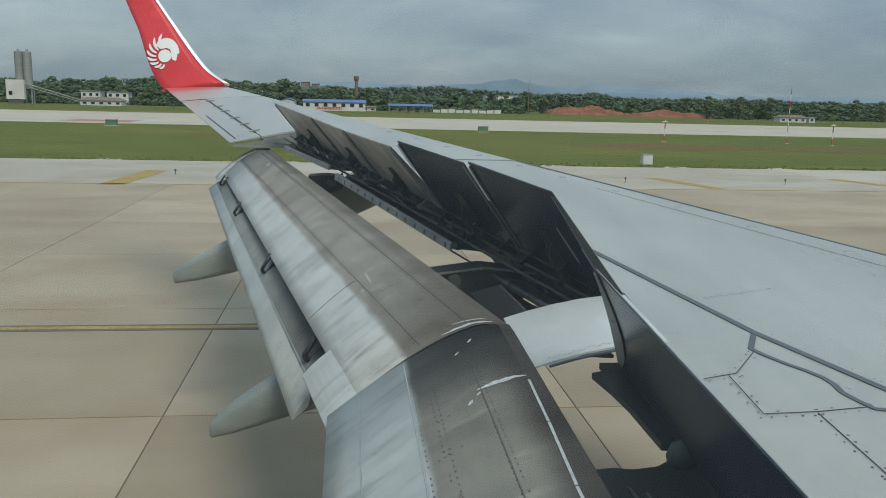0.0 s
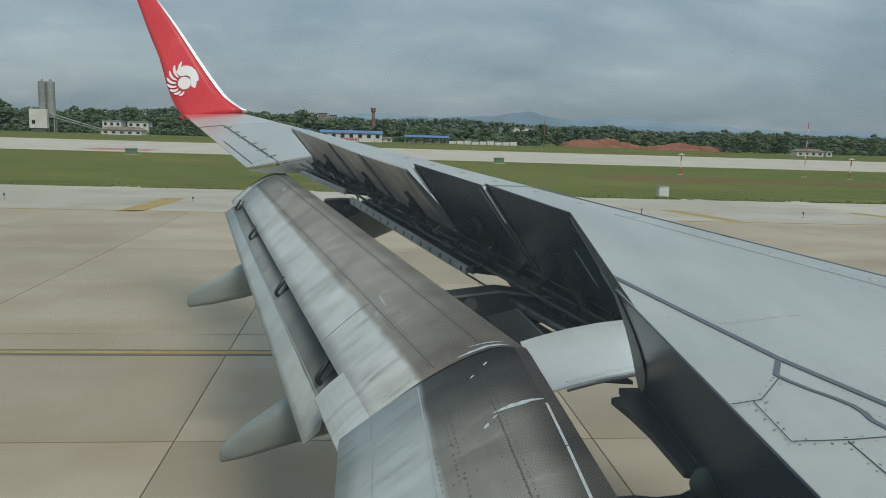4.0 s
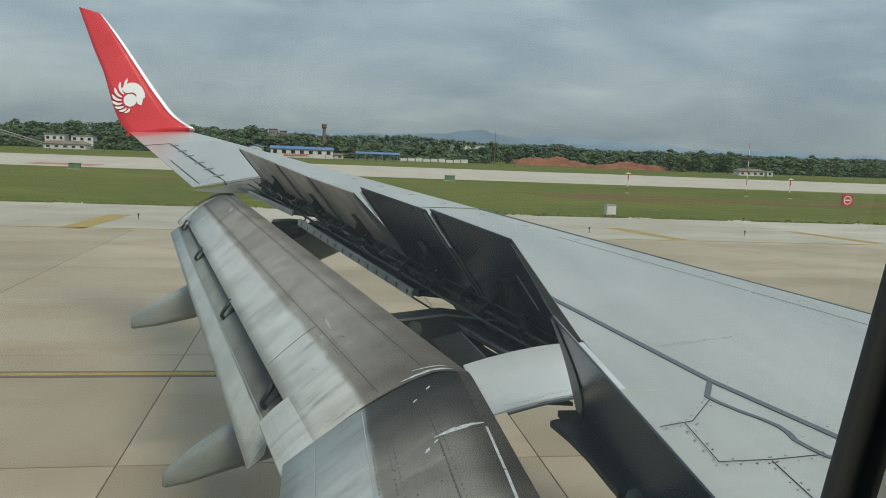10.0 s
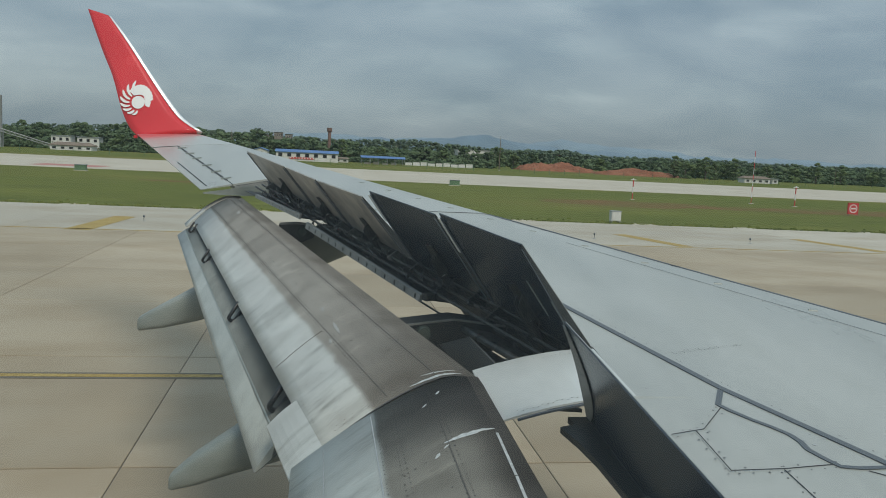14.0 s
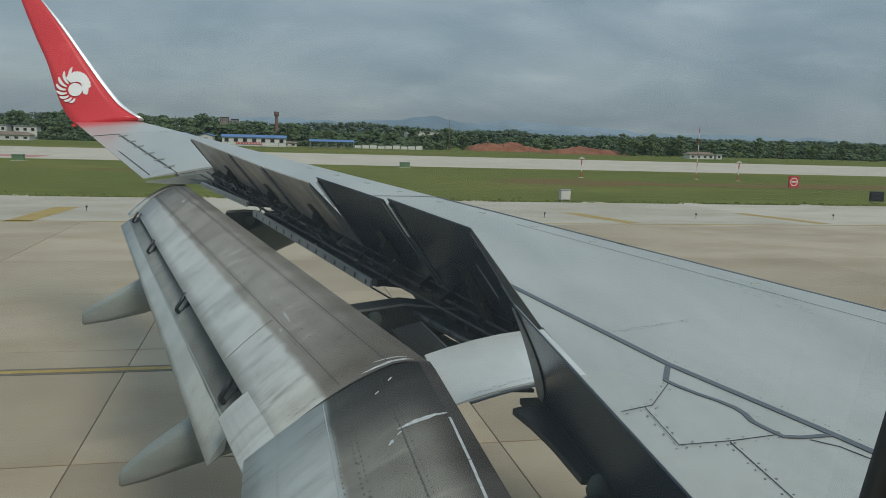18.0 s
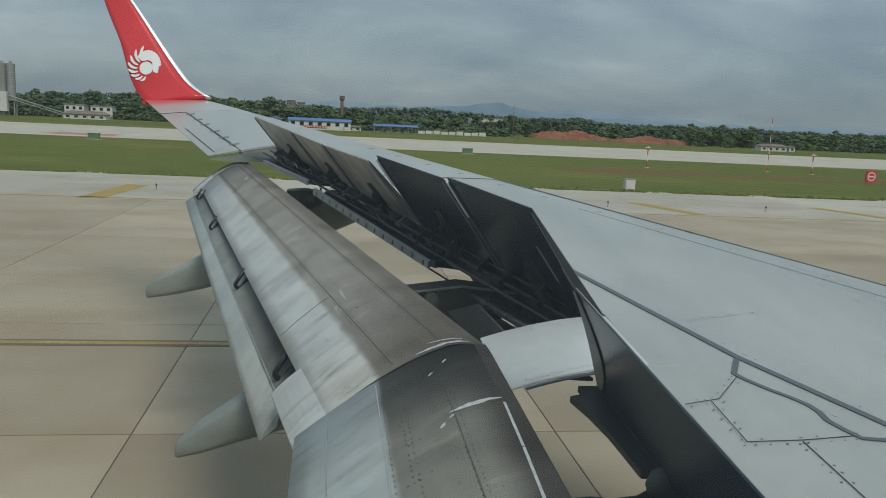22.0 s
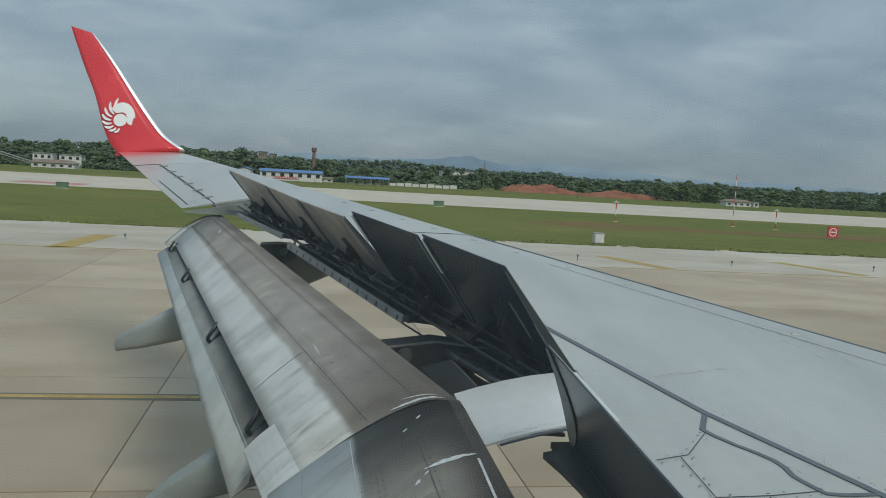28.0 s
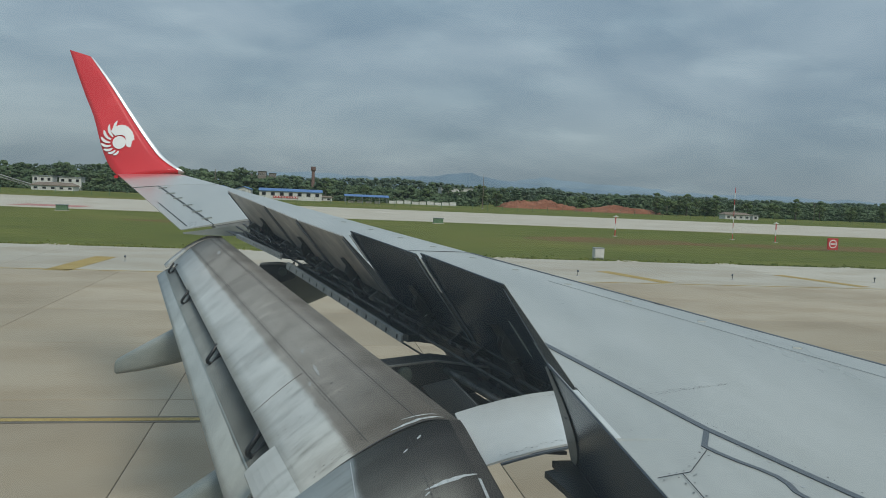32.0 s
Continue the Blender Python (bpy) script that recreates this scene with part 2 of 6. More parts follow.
    runs = ramp(nt, along(1.0, 8.0, 6), (0.35, (0.42, 0.42, 0.40)), (0.47, (1, 1, 1)))
    where = maths(nt, "MULTIPLY", maths(nt, "SUBTRACT", 1.0, mask), maths(nt, "MULTIPLY", between(nt, y, 7.4, 5.6, 0.25, 1.0), between(nt, along(1.0, 1.4, 2), 0.40, 0.56)))
    base = mixed(nt, maths(nt, "MULTIPLY", where, 0.25 if name == "aft_flap_paint" else 0.85), base, mixed(nt, 1.0, base, runs, "MULTIPLY"))
    grime = ramp(nt, along(1.5, 2.9, 8), (0.37, (0.66, 0.65, 0.63)), (0.49, (0.97, 0.97, 0.97)), (0.63, (1.10, 1.10, 1.09)))
    base = mixed(nt, 0.35 if name == "aft_flap_paint" else 0.62, base, mixed(nt, 1.0, base, grime, "MULTIPLY"))
    dots = ramp(nt, noise_of(nt, 26, 3, 0.6), (0.27, (0.60, 0.59, 0.57)), (0.33, (1, 1, 1)))
    base = mixed(nt, 1.0, base, dots, "MULTIPLY")
    pale = ramp(nt, along(2.0, 6.5, 5), (0.57, (1, 1, 1)), (0.68, (1.45, 1.45, 1.43)))
    base = mixed(nt, maths(nt, "MULTIPLY", mask, 0.7), base, mixed(nt, 1.0, base, pale, "MULTIPLY"))
    nt.links.new(base, b.inputs["Base Color"])
    nt.links.new(between(nt, mask, 0, 1, 0.40, 0.75), b.inputs["Roughness"])
    nt.links.new(between(nt, mask, 0, 1, 0.45, 0.03), b.inputs["Specular IOR Level"])
    return m


def tip_paint():
    """Wing paint with red overspray and a painted winglet reflection that fade away from the winglet, strongest at the
    trailing edge.
    """
    m = mat("wing_tip_paint", (0.378, 0.39, 0.374), 0.30)
    nt = m.node_tree
    geo, sep = nt.nodes.new("ShaderNodeNewGeometry"), nt.nodes.new("ShaderNodeSeparateXYZ")
    nt.links.new(geo.outputs["Position"], sep.inputs[0])
    d = maths(nt, "ADD", sep.outputs["Y"], maths(nt, "MULTIPLY", sep.outputs["X"], -0.38))
    d = maths(nt, "ADD", d, maths(nt, "MULTIPLY", noise_of(nt, 2.5, 4), 0.35))
    fade = maths(nt, "MULTIPLY", between(nt, d, 15.42, 16.15), 0.95)
    base = mixed(nt, fade, (0.378, 0.39, 0.374), (0.58, 0.12, 0.13))
    nt.links.new(base, nt.nodes["Principled BSDF"].inputs["Base Color"])
    return m


def concrete_mat(name, c1, c2, coarse=0.18, groove=0.12):
    """Slabs that differ a little from one another, stained, with fine grooves across."""
    m = mat(name, c1, 0.72)
    nt = m.node_tree
    b = nt.nodes["Principled BSDF"]
    info = nt.nodes.new("ShaderNodeObjectInfo")
    geo = nt.nodes.new("ShaderNodeNewGeometry")
    mp = nt.nodes.new("ShaderNodeMapping")
    nt.links.new(geo.outputs["Position"], mp.inputs[0])

    def nz(scale, detail, stretch):
        q, n = nt.nodes.new("ShaderNodeMapping"), nt.nodes.new("ShaderNodeTexNoise")
        q.inputs["Scale"].default_value = stretch
        nt.links.new(geo.outputs["Position"], q.inputs[0])
        n.inputs["Scale"].default_value, n.inputs["Detail"].default_value, n.inputs["Roughness"].default_value = scale, detail, 0.6
        nt.links.new(q.outputs[0], n.inputs["Vector"])
        return n.outputs["Fac"]

    base = ramp(nt, nz(coarse, 6, (0.7, 1, 1)), (0.30, c1), (0.70, c2))
    slab = ramp(nt, info.outputs["Random"], (0.0, (0.86, 0.855, 0.84)), (0.5, (0.98, 0.98, 0.975)), (1.0, (1.07, 1.07, 1.08)))
    base = mixed(nt, 1.0, base, slab, "MULTIPLY")
    stain = ramp(nt, nz(0.5, 6, (0.55, 1, 1)), (0.32, (0.85, 0.80, 0.73)), (0.58, (1.02, 1.02, 1.02)))
    base = mixed(nt, 1.0, base, stain, "MULTIPLY")
    grain = nz(30, 3, (1, 1, 1))
    base = mixed(nt, 1.0, base, ramp(nt, grain, (0.3, (0.90, 0.90, 0.90)), (0.7, (1.05, 1.05, 1.05))), "MULTIPLY")
    wv = nt.nodes.new("ShaderNodeTexWave")
    wv.bands_direction = "X"
    wv.inputs["Scale"].default_value, wv.inputs["Distortion"].default_value = 8.0, 0.6
    nt.links.new(geo.outputs["Position"], wv.inputs["Vector"])
    base = mixed(nt, groove, base, mixed(nt, 1.0, base, ramp(nt, wv.outputs["Fac"], (0.2, (0.55, 0.55, 0.55)), (0.6, (1.1, 1.1, 1.1))), "MULTIPLY"))
    nt.links.new(base, b.inputs["Base Color"])
    bp = nt.nodes.new("ShaderNodeBump")
    bp.inputs["Strength"].default_value, bp.inputs["Distance"].default_value = 0.25, 0.01
    nt.links.new(grain, bp.inputs["Height"]); nt.links.new(bp.outputs[0], b.inputs["Normal"])
    return m


def grass_mat():
    m = mat("mown_grass", (0.09, 0.11, 0.03), 0.95, spec=0.1)
    nt = m.node_tree
    b = nt.nodes["Principled BSDF"]
    base = ramp(nt, noise_of(nt, 0.045, 6, 0.6, (0.35, 1, 1)), (0.32, (0.105, 0.128, 0.032)), (0.55, (0.14, 0.15, 0.042)), (0.72, (0.19, 0.165, 0.062)))
    mid = ramp(nt, noise_of(nt, 0.6, 5, 0.65, (0.3, 1, 1)), (0.3, (0.72, 0.74, 0.7)), (0.7, (1.15, 1.15, 1.1)))
    fine = ramp(nt, noise_of(nt, 6, 4, 0.7), (0.3, (0.7, 0.72, 0.65)), (0.7, (1.18, 1.16, 1.1)))
    nt.links.new(mixed(nt, 1.0, mixed(nt, 1.0, base, mid, "MULTIPLY"), fine, "MULTIPLY"), b.inputs["Base Color"])
    return m


def glass_mat():
    m = bpy.data.materials.new("window_glass")
    m.use_nodes = True
    nt = m.node_tree
    nt.nodes.clear()
    out, mix = nt.nodes.new("ShaderNodeOutputMaterial"), nt.nodes.new("ShaderNodeMixShader")
    tr, gl, fr = nt.nodes.new("ShaderNodeBsdfTransparent"), nt.nodes.new("ShaderNodeBsdfGlossy"), nt.nodes.new("ShaderNodeFresnel")
    tr.inputs["Color"].default_value = (0.95, 0.97, 0.96, 1)
    gl.inputs["Roughness"].default_value = 0.02
    fr.inputs["IOR"].default_value = 1.45
    nt.links.new(fr.outputs[0], mix.inputs[0]); nt.links.new(tr.outputs[0], mix.inputs[1]); nt.links.new(gl.outputs[0], mix.inputs[2])
    # dust on the outside scatters a little daylight
    dust, two = nt.nodes.new("ShaderNodeBsdfTranslucent"), nt.nodes.new("ShaderNodeMixShader")
    dust.inputs["Color"].default_value = (0.8, 0.84, 0.84, 1)
    two.inputs[0].default_value = 0.040
    nt.links.new(mix.outputs[0], two.inputs[1]); nt.links.new(dust.outputs[0], two.inputs[2])
    nt.links.new(two.outputs[0], out.inputs[0])
    return m


def leaf_mat(name, c1, c2):
    m = mat(name, c1, 0.8, spec=0.2)
    nt = m.node_tree
    geo = nt.nodes.new("ShaderNodeNewGeometry")
    base = ramp(nt, geo.outputs["Random Per Island"], (0.0, c1), (1.0, c2))
    big = ramp(nt, noise_of(nt, 0.08, 3, 0.6), (0.3, (0.7, 0.75, 0.7)), (0.7, (1.2, 1.15, 1.0)))
    col = mixed(nt, 1.0, base, big, "MULTIPLY")
    nt.links.new(col, nt.nodes["Principled BSDF"].inputs["Base Color"])
    # thin leaves let part of the light through
    tr, mx = nt.nodes.new("ShaderNodeBsdfTranslucent"), nt.nodes.new("ShaderNodeMixShader")
    nt.links.new(col, tr.inputs["Color"])
    mx.inputs[0].default_value = 0.25
    nt.links.new(nt.nodes["Principled BSDF"].outputs[0], mx.inputs[1]); nt.links.new(tr.outputs[0], mx.inputs[2])
    nt.links.new(mx.outputs[0], nt.nodes["Material Output"].inputs["Surface"])
    return m


M = dict(
    wing=surface("wing_paint", (0.290, 0.303, 0.288), (0.364, 0.376, 0.358), 1.3, 0.30, 0, 14, 0.0, (1, 0.35, 1), grain=0.06, lo=0.3, hi=0.6),
    wing_tip=tip_paint(),
    rivet=mat("sooted_rivet", (0.05, 0.047, 0.043), 0.6),
    steel_mid=surface("grey_fitting", (0.13, 0.14, 0.135), (0.24, 0.245, 0.235), 9, 0.4, 0.4, 60, 0.05),
    panel_line=mat("panel_gap", (0.05, 0.055, 0.06), 0.8),
    faint_line=mat("skin_joint_grey", (0.34, 0.36, 0.37), 0.6),
    soot_line=mat("sooted_joint", (0.11, 0.10, 0.09), 0.8),
    screw=mat("screw_head", (0.13, 0.135, 0.14), 0.5, 0.4),
    screw_light=mat("painted_screw", (0.34, 0.36, 0.37), 0.5),
    scuff=surface("scuffed_paint", (0.27, 0.27, 0.255), (0.37, 0.37, 0.355), 30, 0.6, 0, 70, 0, lo=0.45, hi=0.6),
    seal=mat("rubber_seal", (0.085, 0.10, 0.115), 0.65),
    red=surface("red_paint", (0.58, 0.025, 0.03), (0.66, 0.035, 0.04), 0.8, 0.25, 0, 30, 0, grain=0.03),
    white=mat("white_paint", (0.72, 0.72, 0.70), 0.4),
    bare=surface("bare_metal", (0.66, 0.66, 0.65), (0.78, 0.78, 0.76), 2, 0.34, 0.75, 40, 0.02, grain=0.1),
    bare_strip=surface("worn_metal", (0.50, 0.51, 0.50), (0.66, 0.67, 0.66), 30, 0.45, 0.3, 90, 0.05, grain=0.3),
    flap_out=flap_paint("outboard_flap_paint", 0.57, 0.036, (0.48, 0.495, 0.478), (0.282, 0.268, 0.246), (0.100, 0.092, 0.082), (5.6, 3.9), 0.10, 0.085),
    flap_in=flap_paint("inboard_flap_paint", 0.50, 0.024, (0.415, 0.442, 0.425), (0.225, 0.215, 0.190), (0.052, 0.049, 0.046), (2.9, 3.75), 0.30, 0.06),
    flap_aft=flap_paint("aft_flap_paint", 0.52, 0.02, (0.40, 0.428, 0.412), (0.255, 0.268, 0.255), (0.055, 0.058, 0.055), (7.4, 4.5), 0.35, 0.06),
    # Undersides: bluish near-black for inner panels, lighter and browner for outer ones.
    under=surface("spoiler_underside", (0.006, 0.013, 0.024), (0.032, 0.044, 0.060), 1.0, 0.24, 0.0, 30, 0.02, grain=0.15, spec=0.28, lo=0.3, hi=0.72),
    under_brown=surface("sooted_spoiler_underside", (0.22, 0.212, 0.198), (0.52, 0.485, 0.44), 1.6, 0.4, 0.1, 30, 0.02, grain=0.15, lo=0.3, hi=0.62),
    # Near-black holds the shade under the spoilers in the base colour.
    dark=surface("cove_shade_dark", (0.012, 0.015, 0.016), (0.028, 0.032, 0.032), 5, 0.5, 0, 40, 0.05),
    dark_green=surface("green_primer", (0.035, 0.05, 0.042), (0.06, 0.075, 0.065), 4, 0.55, 0, 40, 0.03),
    steel=surface("steel_beam", (0.22, 0.228, 0.222), (0.34, 0.345, 0.335), 4, 0.45, 0.3, 60, 0.05),
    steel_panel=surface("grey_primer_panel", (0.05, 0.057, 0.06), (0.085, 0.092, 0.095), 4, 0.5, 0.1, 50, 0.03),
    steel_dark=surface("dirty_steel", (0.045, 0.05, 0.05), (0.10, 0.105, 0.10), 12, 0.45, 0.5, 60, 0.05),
    olive=surface("olive_grey_paint", (0.13, 0.135, 0.12), (0.19, 0.195, 0.175), 3, 0.5, 0, 40, 0.0),
    chrome=mat("bright_metal", (0.55, 0.56, 0.56), 0.25, 0.9),
    gate_paint=surface("fixed_panel_paint", (0.42, 0.44, 0.435), (0.51, 0.53, 0.52), 1.6, 0.32, 0, 14, 0.0, grain=0.06, lo=0.3, hi=0.65),
    fairing=surface("grey_fairing_paint", (0.205, 0.228, 0.215), (0.265, 0.288, 0.274), 1.5, 0.4, 0, 30, 0.02, grain=0.05),
    concrete=concrete_mat("concrete", (0.312, 0.254, 0.176), (0.415, 0.346, 0.248), groove=0.09),
    pale=concrete_mat("pale_concrete", (0.44, 0.395, 0.32), (0.56, 0.51, 0.425), 0.09, 0.0),
    shoulder=concrete_mat("shoulder_concrete", (0.39, 0.352, 0.285), (0.49, 0.45, 0.375), 0.12, 0.0),
    tar=mat("tar_line", (0.13, 0.115, 0.09), 0.9),
    joint=mat("joint_filler", (0.10, 0.095, 0.085), 0.9),
    grass=grass_mat(),
    blades=leaf_mat("grass_blades", (0.16, 0.20, 0.055), (0.24, 0.25, 0.085)),
    leaves=leaf_mat("tree_leaves", (0.09, 0.135, 0.062), (0.145, 0.19, 0.085)),
    # Leaf colours turn bluer with distance: the haze is mixed into them.
    leaves_far=leaf_mat("haze_tinted_far_leaves", (0.085, 0.13, 0.08), (0.13, 0.18, 0.10)),
    leaves_hill=leaf_mat("haze_tinted_hill_leaves", (0.10, 0.145, 0.115), (0.135, 0.18, 0.14)),
    bark=mat("bark", (0.07, 0.055, 0.042), 0.9),
    # Blue-grey of both ridges is distance haze put into the base colour.
    hill=surface("haze_blue_hill", (0.155, 0.215, 0.265), (0.17, 0.23, 0.28), 0.002, 1.0, 0, 0.01, 0.0, spec=0.0),
    hill_far=surface("haze_pale_hill", (0.20, 0.265, 0.315), (0.21, 0.275, 0.325), 0.002, 1.0, 0, 0.01, 0.0, spec=0.0),
    soil=surface("red_soil", (0.20, 0.08, 0.047), (0.31, 0.135, 0.082), 0.3, 0.95, 0, 3, 0.4, grain=0.35, spec=0.1),
    soil_grass=surface("bare_soil_in_grass", (0.125, 0.125, 0.036), (0.20, 0.105, 0.05), 0.35, 0.95, 0, 3, 0.2, (0.4, 1, 1), grain=0.4, spec=0.1),
    yellow=surface("yellow_marking", (0.33, 0.22, 0.05), (0.40, 0.29, 0.09), 1.2, 0.8, 0, 15, 0.0, grain=0.35),
    marking_red=surface("red_marking", (0.38, 0.14, 0.12), (0.45, 0.22, 0.19), 0.6, 0.8, 0, 10, 0.0, grain=0.2),
    black=mat("black_rubber", (0.010, 0.012, 0.014), 0.45),
    gasket=surface("window_gasket", (0.010, 0.013, 0.016), (0.018, 0.022, 0.026), 6, 0.42, 0, 60, 0.05),
    cabin=surface("cabin_plastic", (0.83, 0.78, 0.65), (0.87, 0.82, 0.69), 4, 0.5, 0, 80, 0.02, grain=0.04),
    glass=glass_mat(),
    plaster=surface("white_plaster", (0.55, 0.54, 0.50), (0.66, 0.65, 0.62), 0.4, 0.8, 0, 4, 0.0, grain=0.1),
    roof_brown=surface("brown_roof", (0.16, 0.12, 0.09), (0.22, 0.17, 0.13), 0.5, 0.8, 0, 4, 0.0),
    roof_blue=surface("blue_sheet_roof", (0.05, 0.13, 0.32), (0.08, 0.18, 0.38), 0.3, 0.5, 0, 4, 0.0),
    old_block=surface("weathered_render", (0.20, 0.17, 0.145), (0.27, 0.235, 0.20), 0.3, 0.9, 0, 4, 0.0, grain=0.2),
    fence_green=mat("green_fence_paint", (0.07, 0.16, 0.10), 0.6),
    brick=surface("red_brick", (0.165, 0.10, 0.08), (0.22, 0.135, 0.11), 0.5, 0.85, 0, 6, 0.0),
    grey_metal=surface("galvanised_steel", (0.30, 0.31, 0.31), (0.40, 0.41, 0.41), 2, 0.5, 0.4, 20, 0.0),
    green_paint=surface("green_box_paint", (0.09, 0.17, 0.09), (0.12, 0.21, 0.11), 2, 0.6, 0, 20, 0.0),
    sign_red=mat("sign_red", (0.5, 0.04, 0.04), 0.5),
    sand=surface("sand_heap", (0.40, 0.29, 0.14), (0.50, 0.38, 0.2), 0.5, 0.95, 0, 4, 0.3, grain=0.2),
    # Silo grey mixes weathering with a distance haze put into the colour.
    silo_grey=surface("weathered_hazy_silo_steel", (0.23, 0.235, 0.225), (0.31, 0.315, 0.305), 0.4, 0.7, 0.1, 6, 0.0, (1, 1, 0.2), grain=0.15),
    orange=surface("digger_orange", (0.5, 0.2, 0.03), (0.56, 0.25, 0.05), 1, 0.5, 0, 10, 0.0),
)


def overlay(m, fac, *stops):
    """Multiplies a pattern into a material's colour."""
    nt = m.node_tree
    b = nt.nodes["Principled BSDF"]
    src = b.inputs["Base Color"].links[0].from_socket
    nt.links.new(mixed(nt, 1.0, src, ramp(nt, fac(nt), *stops), "MULTIPLY"), b.inputs["Base Color"])


# dirt specks and faint run marks on the wing, soot streaks on the spoilers
overlay(M["wing"], lambda nt: noise_of(nt, 9, 5, 0.75), (0.27, (0.74, 0.73, 0.71)), (0.33, (1, 1, 1)))
overlay(M["wing"], lambda nt: noise_of(nt, 2.2, 6, 0.7, (1.0, 0.22, 1.0)), (0.36, (0.93, 0.93, 0.92)), (0.5, (1, 1, 1)), (0.66, (1.03, 1.03, 1.03)))
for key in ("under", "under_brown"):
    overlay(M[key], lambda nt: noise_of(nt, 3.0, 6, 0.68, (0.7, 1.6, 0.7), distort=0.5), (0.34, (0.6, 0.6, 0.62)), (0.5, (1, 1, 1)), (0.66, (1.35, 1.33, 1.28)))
overlay(M["fairing"], lambda nt: noise_of(nt, 2.0, 5, 0.65, (0.5, 1, 1.5)), (0.35, (0.82, 0.83, 0.8)), (0.6, (1.04, 1.04, 1.03)))
overlay(M["grass"], lambda nt: noise_of(nt, 0.15, 5, 0.65, (0.5, 1, 1)), (0.3, (0.8, 0.84, 0.75)), (0.7, (1.15, 1.1, 1.05)))

# ---- helpers for meshes ----


def mesh_of(name, verts, faces, smooth=False):
    me = bpy.data.meshes.new(name)
    me.from_pydata([tuple(v) for v in verts], [], faces)
    me.update()
    if smooth:
        me.polygons.foreach_set("use_smooth", [True] * len(me.polygons))
    return me


def link_mesh(name, me, material, parent=None, label=""):
    me.materials.append(material)
    ob = new(name, me)
    if parent is not None:
        ob.parent = parent
    if label:
        tagged(ob, label)
    return ob


def part(name, geo, material, parent=None, label="", smooth=False):
    """One mesh object from (verts, faces) or a bmesh, under a thing or a part."""
    if isinstance(geo, bmesh.types.BMesh):
        me = bpy.data.meshes.new(name)
        bmesh.ops.recalc_face_normals(geo, faces=geo.faces)
        geo.to_mesh(me)
        geo.free()
        if smooth:
            me.polygons.foreach_set("use_smooth", [True] * len(me.polygons))
    else:
        me = mesh_of(name, *geo, smooth=smooth)
    return link_mesh(name, me, material, parent, label)


def thing(name, label, category, group="", kind="", at=(0, 0, 0)):
    ob = new(name)
    ob.empty_display_size = 0.2
    ob.location = at
    return tagged(ob, label, category, group, kind)


def up(p):
    return (p[0], p[1], p[2] + EYE)


def loft(loops, closed=True, caps=True):
    """Faces between loops of equally many points; each loop closed on itself."""
    n = len(loops[0])
    verts = [p for lp in loops for p in lp]
    faces = []
    for i in range(len(loops) - 1):
        for j in range(n if closed else n - 1):
            k = (j + 1) % n
            faces.append((i * n + j, i * n + k, (i + 1) * n + k, (i + 1) * n + j))
    if caps and closed:
        faces.append(tuple(range(n))[::-1])
        faces.append(tuple((len(loops) - 1) * n + j for j in range(n)))
    return verts, faces


def box_geo(x0, x1, y0, y1, z0, z1):
    v = [(x, y, z) for z in (z0, z1) for y in (y0, y1) for x in (x0, x1)]
    return v, [(0, 2, 3, 1), (4, 5, 7, 6), (0, 1, 5, 4), (2, 6, 7, 3), (0, 4, 6, 2), (1, 3, 7, 5)]


def joined(*geos):
    verts, faces = [], []
    for v, f in geos:
        o = len(verts)
        verts += list(v)
        faces += [tuple(i + o for i in face) for face in f]
    return verts, faces


def lerp(a, b, t):
    return a + (b - a) * t


def rod(p, q, r0, r1=None, n=8):
    """A tapered round bar from p to q."""
    p, q = Vector(p), Vector(q)
    r1 = r0 if r1 is None else r1
    ax = (q - p).normalized()
    s = ax.orthogonal().normalized()
    t = ax.cross(s)
    ring = lambda c, r: [tuple(c + r * (math.cos(a) * s + math.sin(a) * t)) for a in (2 * math.pi * i / n for i in range(n))]
    return loft([ring(p, r0), ring(q, r1)])


def tube(points, r, n=8):
    """A smooth round bar along points."""
    pts = [Vector(p) for p in points]
    loops, s = [], None
    for i, p in enumerate(pts):
        ax = (pts[min(i + 1, len(pts) - 1)] - pts[max(i - 1, 0)]).normalized()
        s = ax.orthogonal() if s is None else s - ax * s.dot(ax)
        s = s.normalized()
        t = ax.cross(s)
        loops.append([tuple(p + r * (math.cos(a) * s + math.sin(a) * t)) for a in (2 * math.pi * k / n for k in range(n))])
    return loft(loops)


def strip(points, width, thick, normal=(0, 0, 1)):
    """A flat strip that follows points, lying on a surface."""
    nrm = Vector(normal).normalized()
    loops = []
    for i, p in enumerate(points):
        a, b = Vector(points[max(i - 1, 0)]), Vector(points[min(i + 1, len(points) - 1)])
        side = (b - a).cross(nrm).normalized() * width / 2
        p = Vector(p)
        loops.append([tuple(p - side), tuple(p + side), tuple(p + side + nrm * thick), tuple(p - side + nrm * thick)])
    return loft(loops)


# ---- the wing ----
SLOPE = 0.11


def plane_z(y):
    return -1.5 + SLOPE * y


def lead_x(y):
    return 6.80 - 0.587 * y


def hinge_x(y):
    return 1.57 - 0.3675 * (y - 4.35) if y > 4.35 else 1.57 - 0.03 * (4.35 - y) if y > 3.615 else 1.37


def trail_x(y):
    return -1.47 - 0.376 * (y - 10.4)


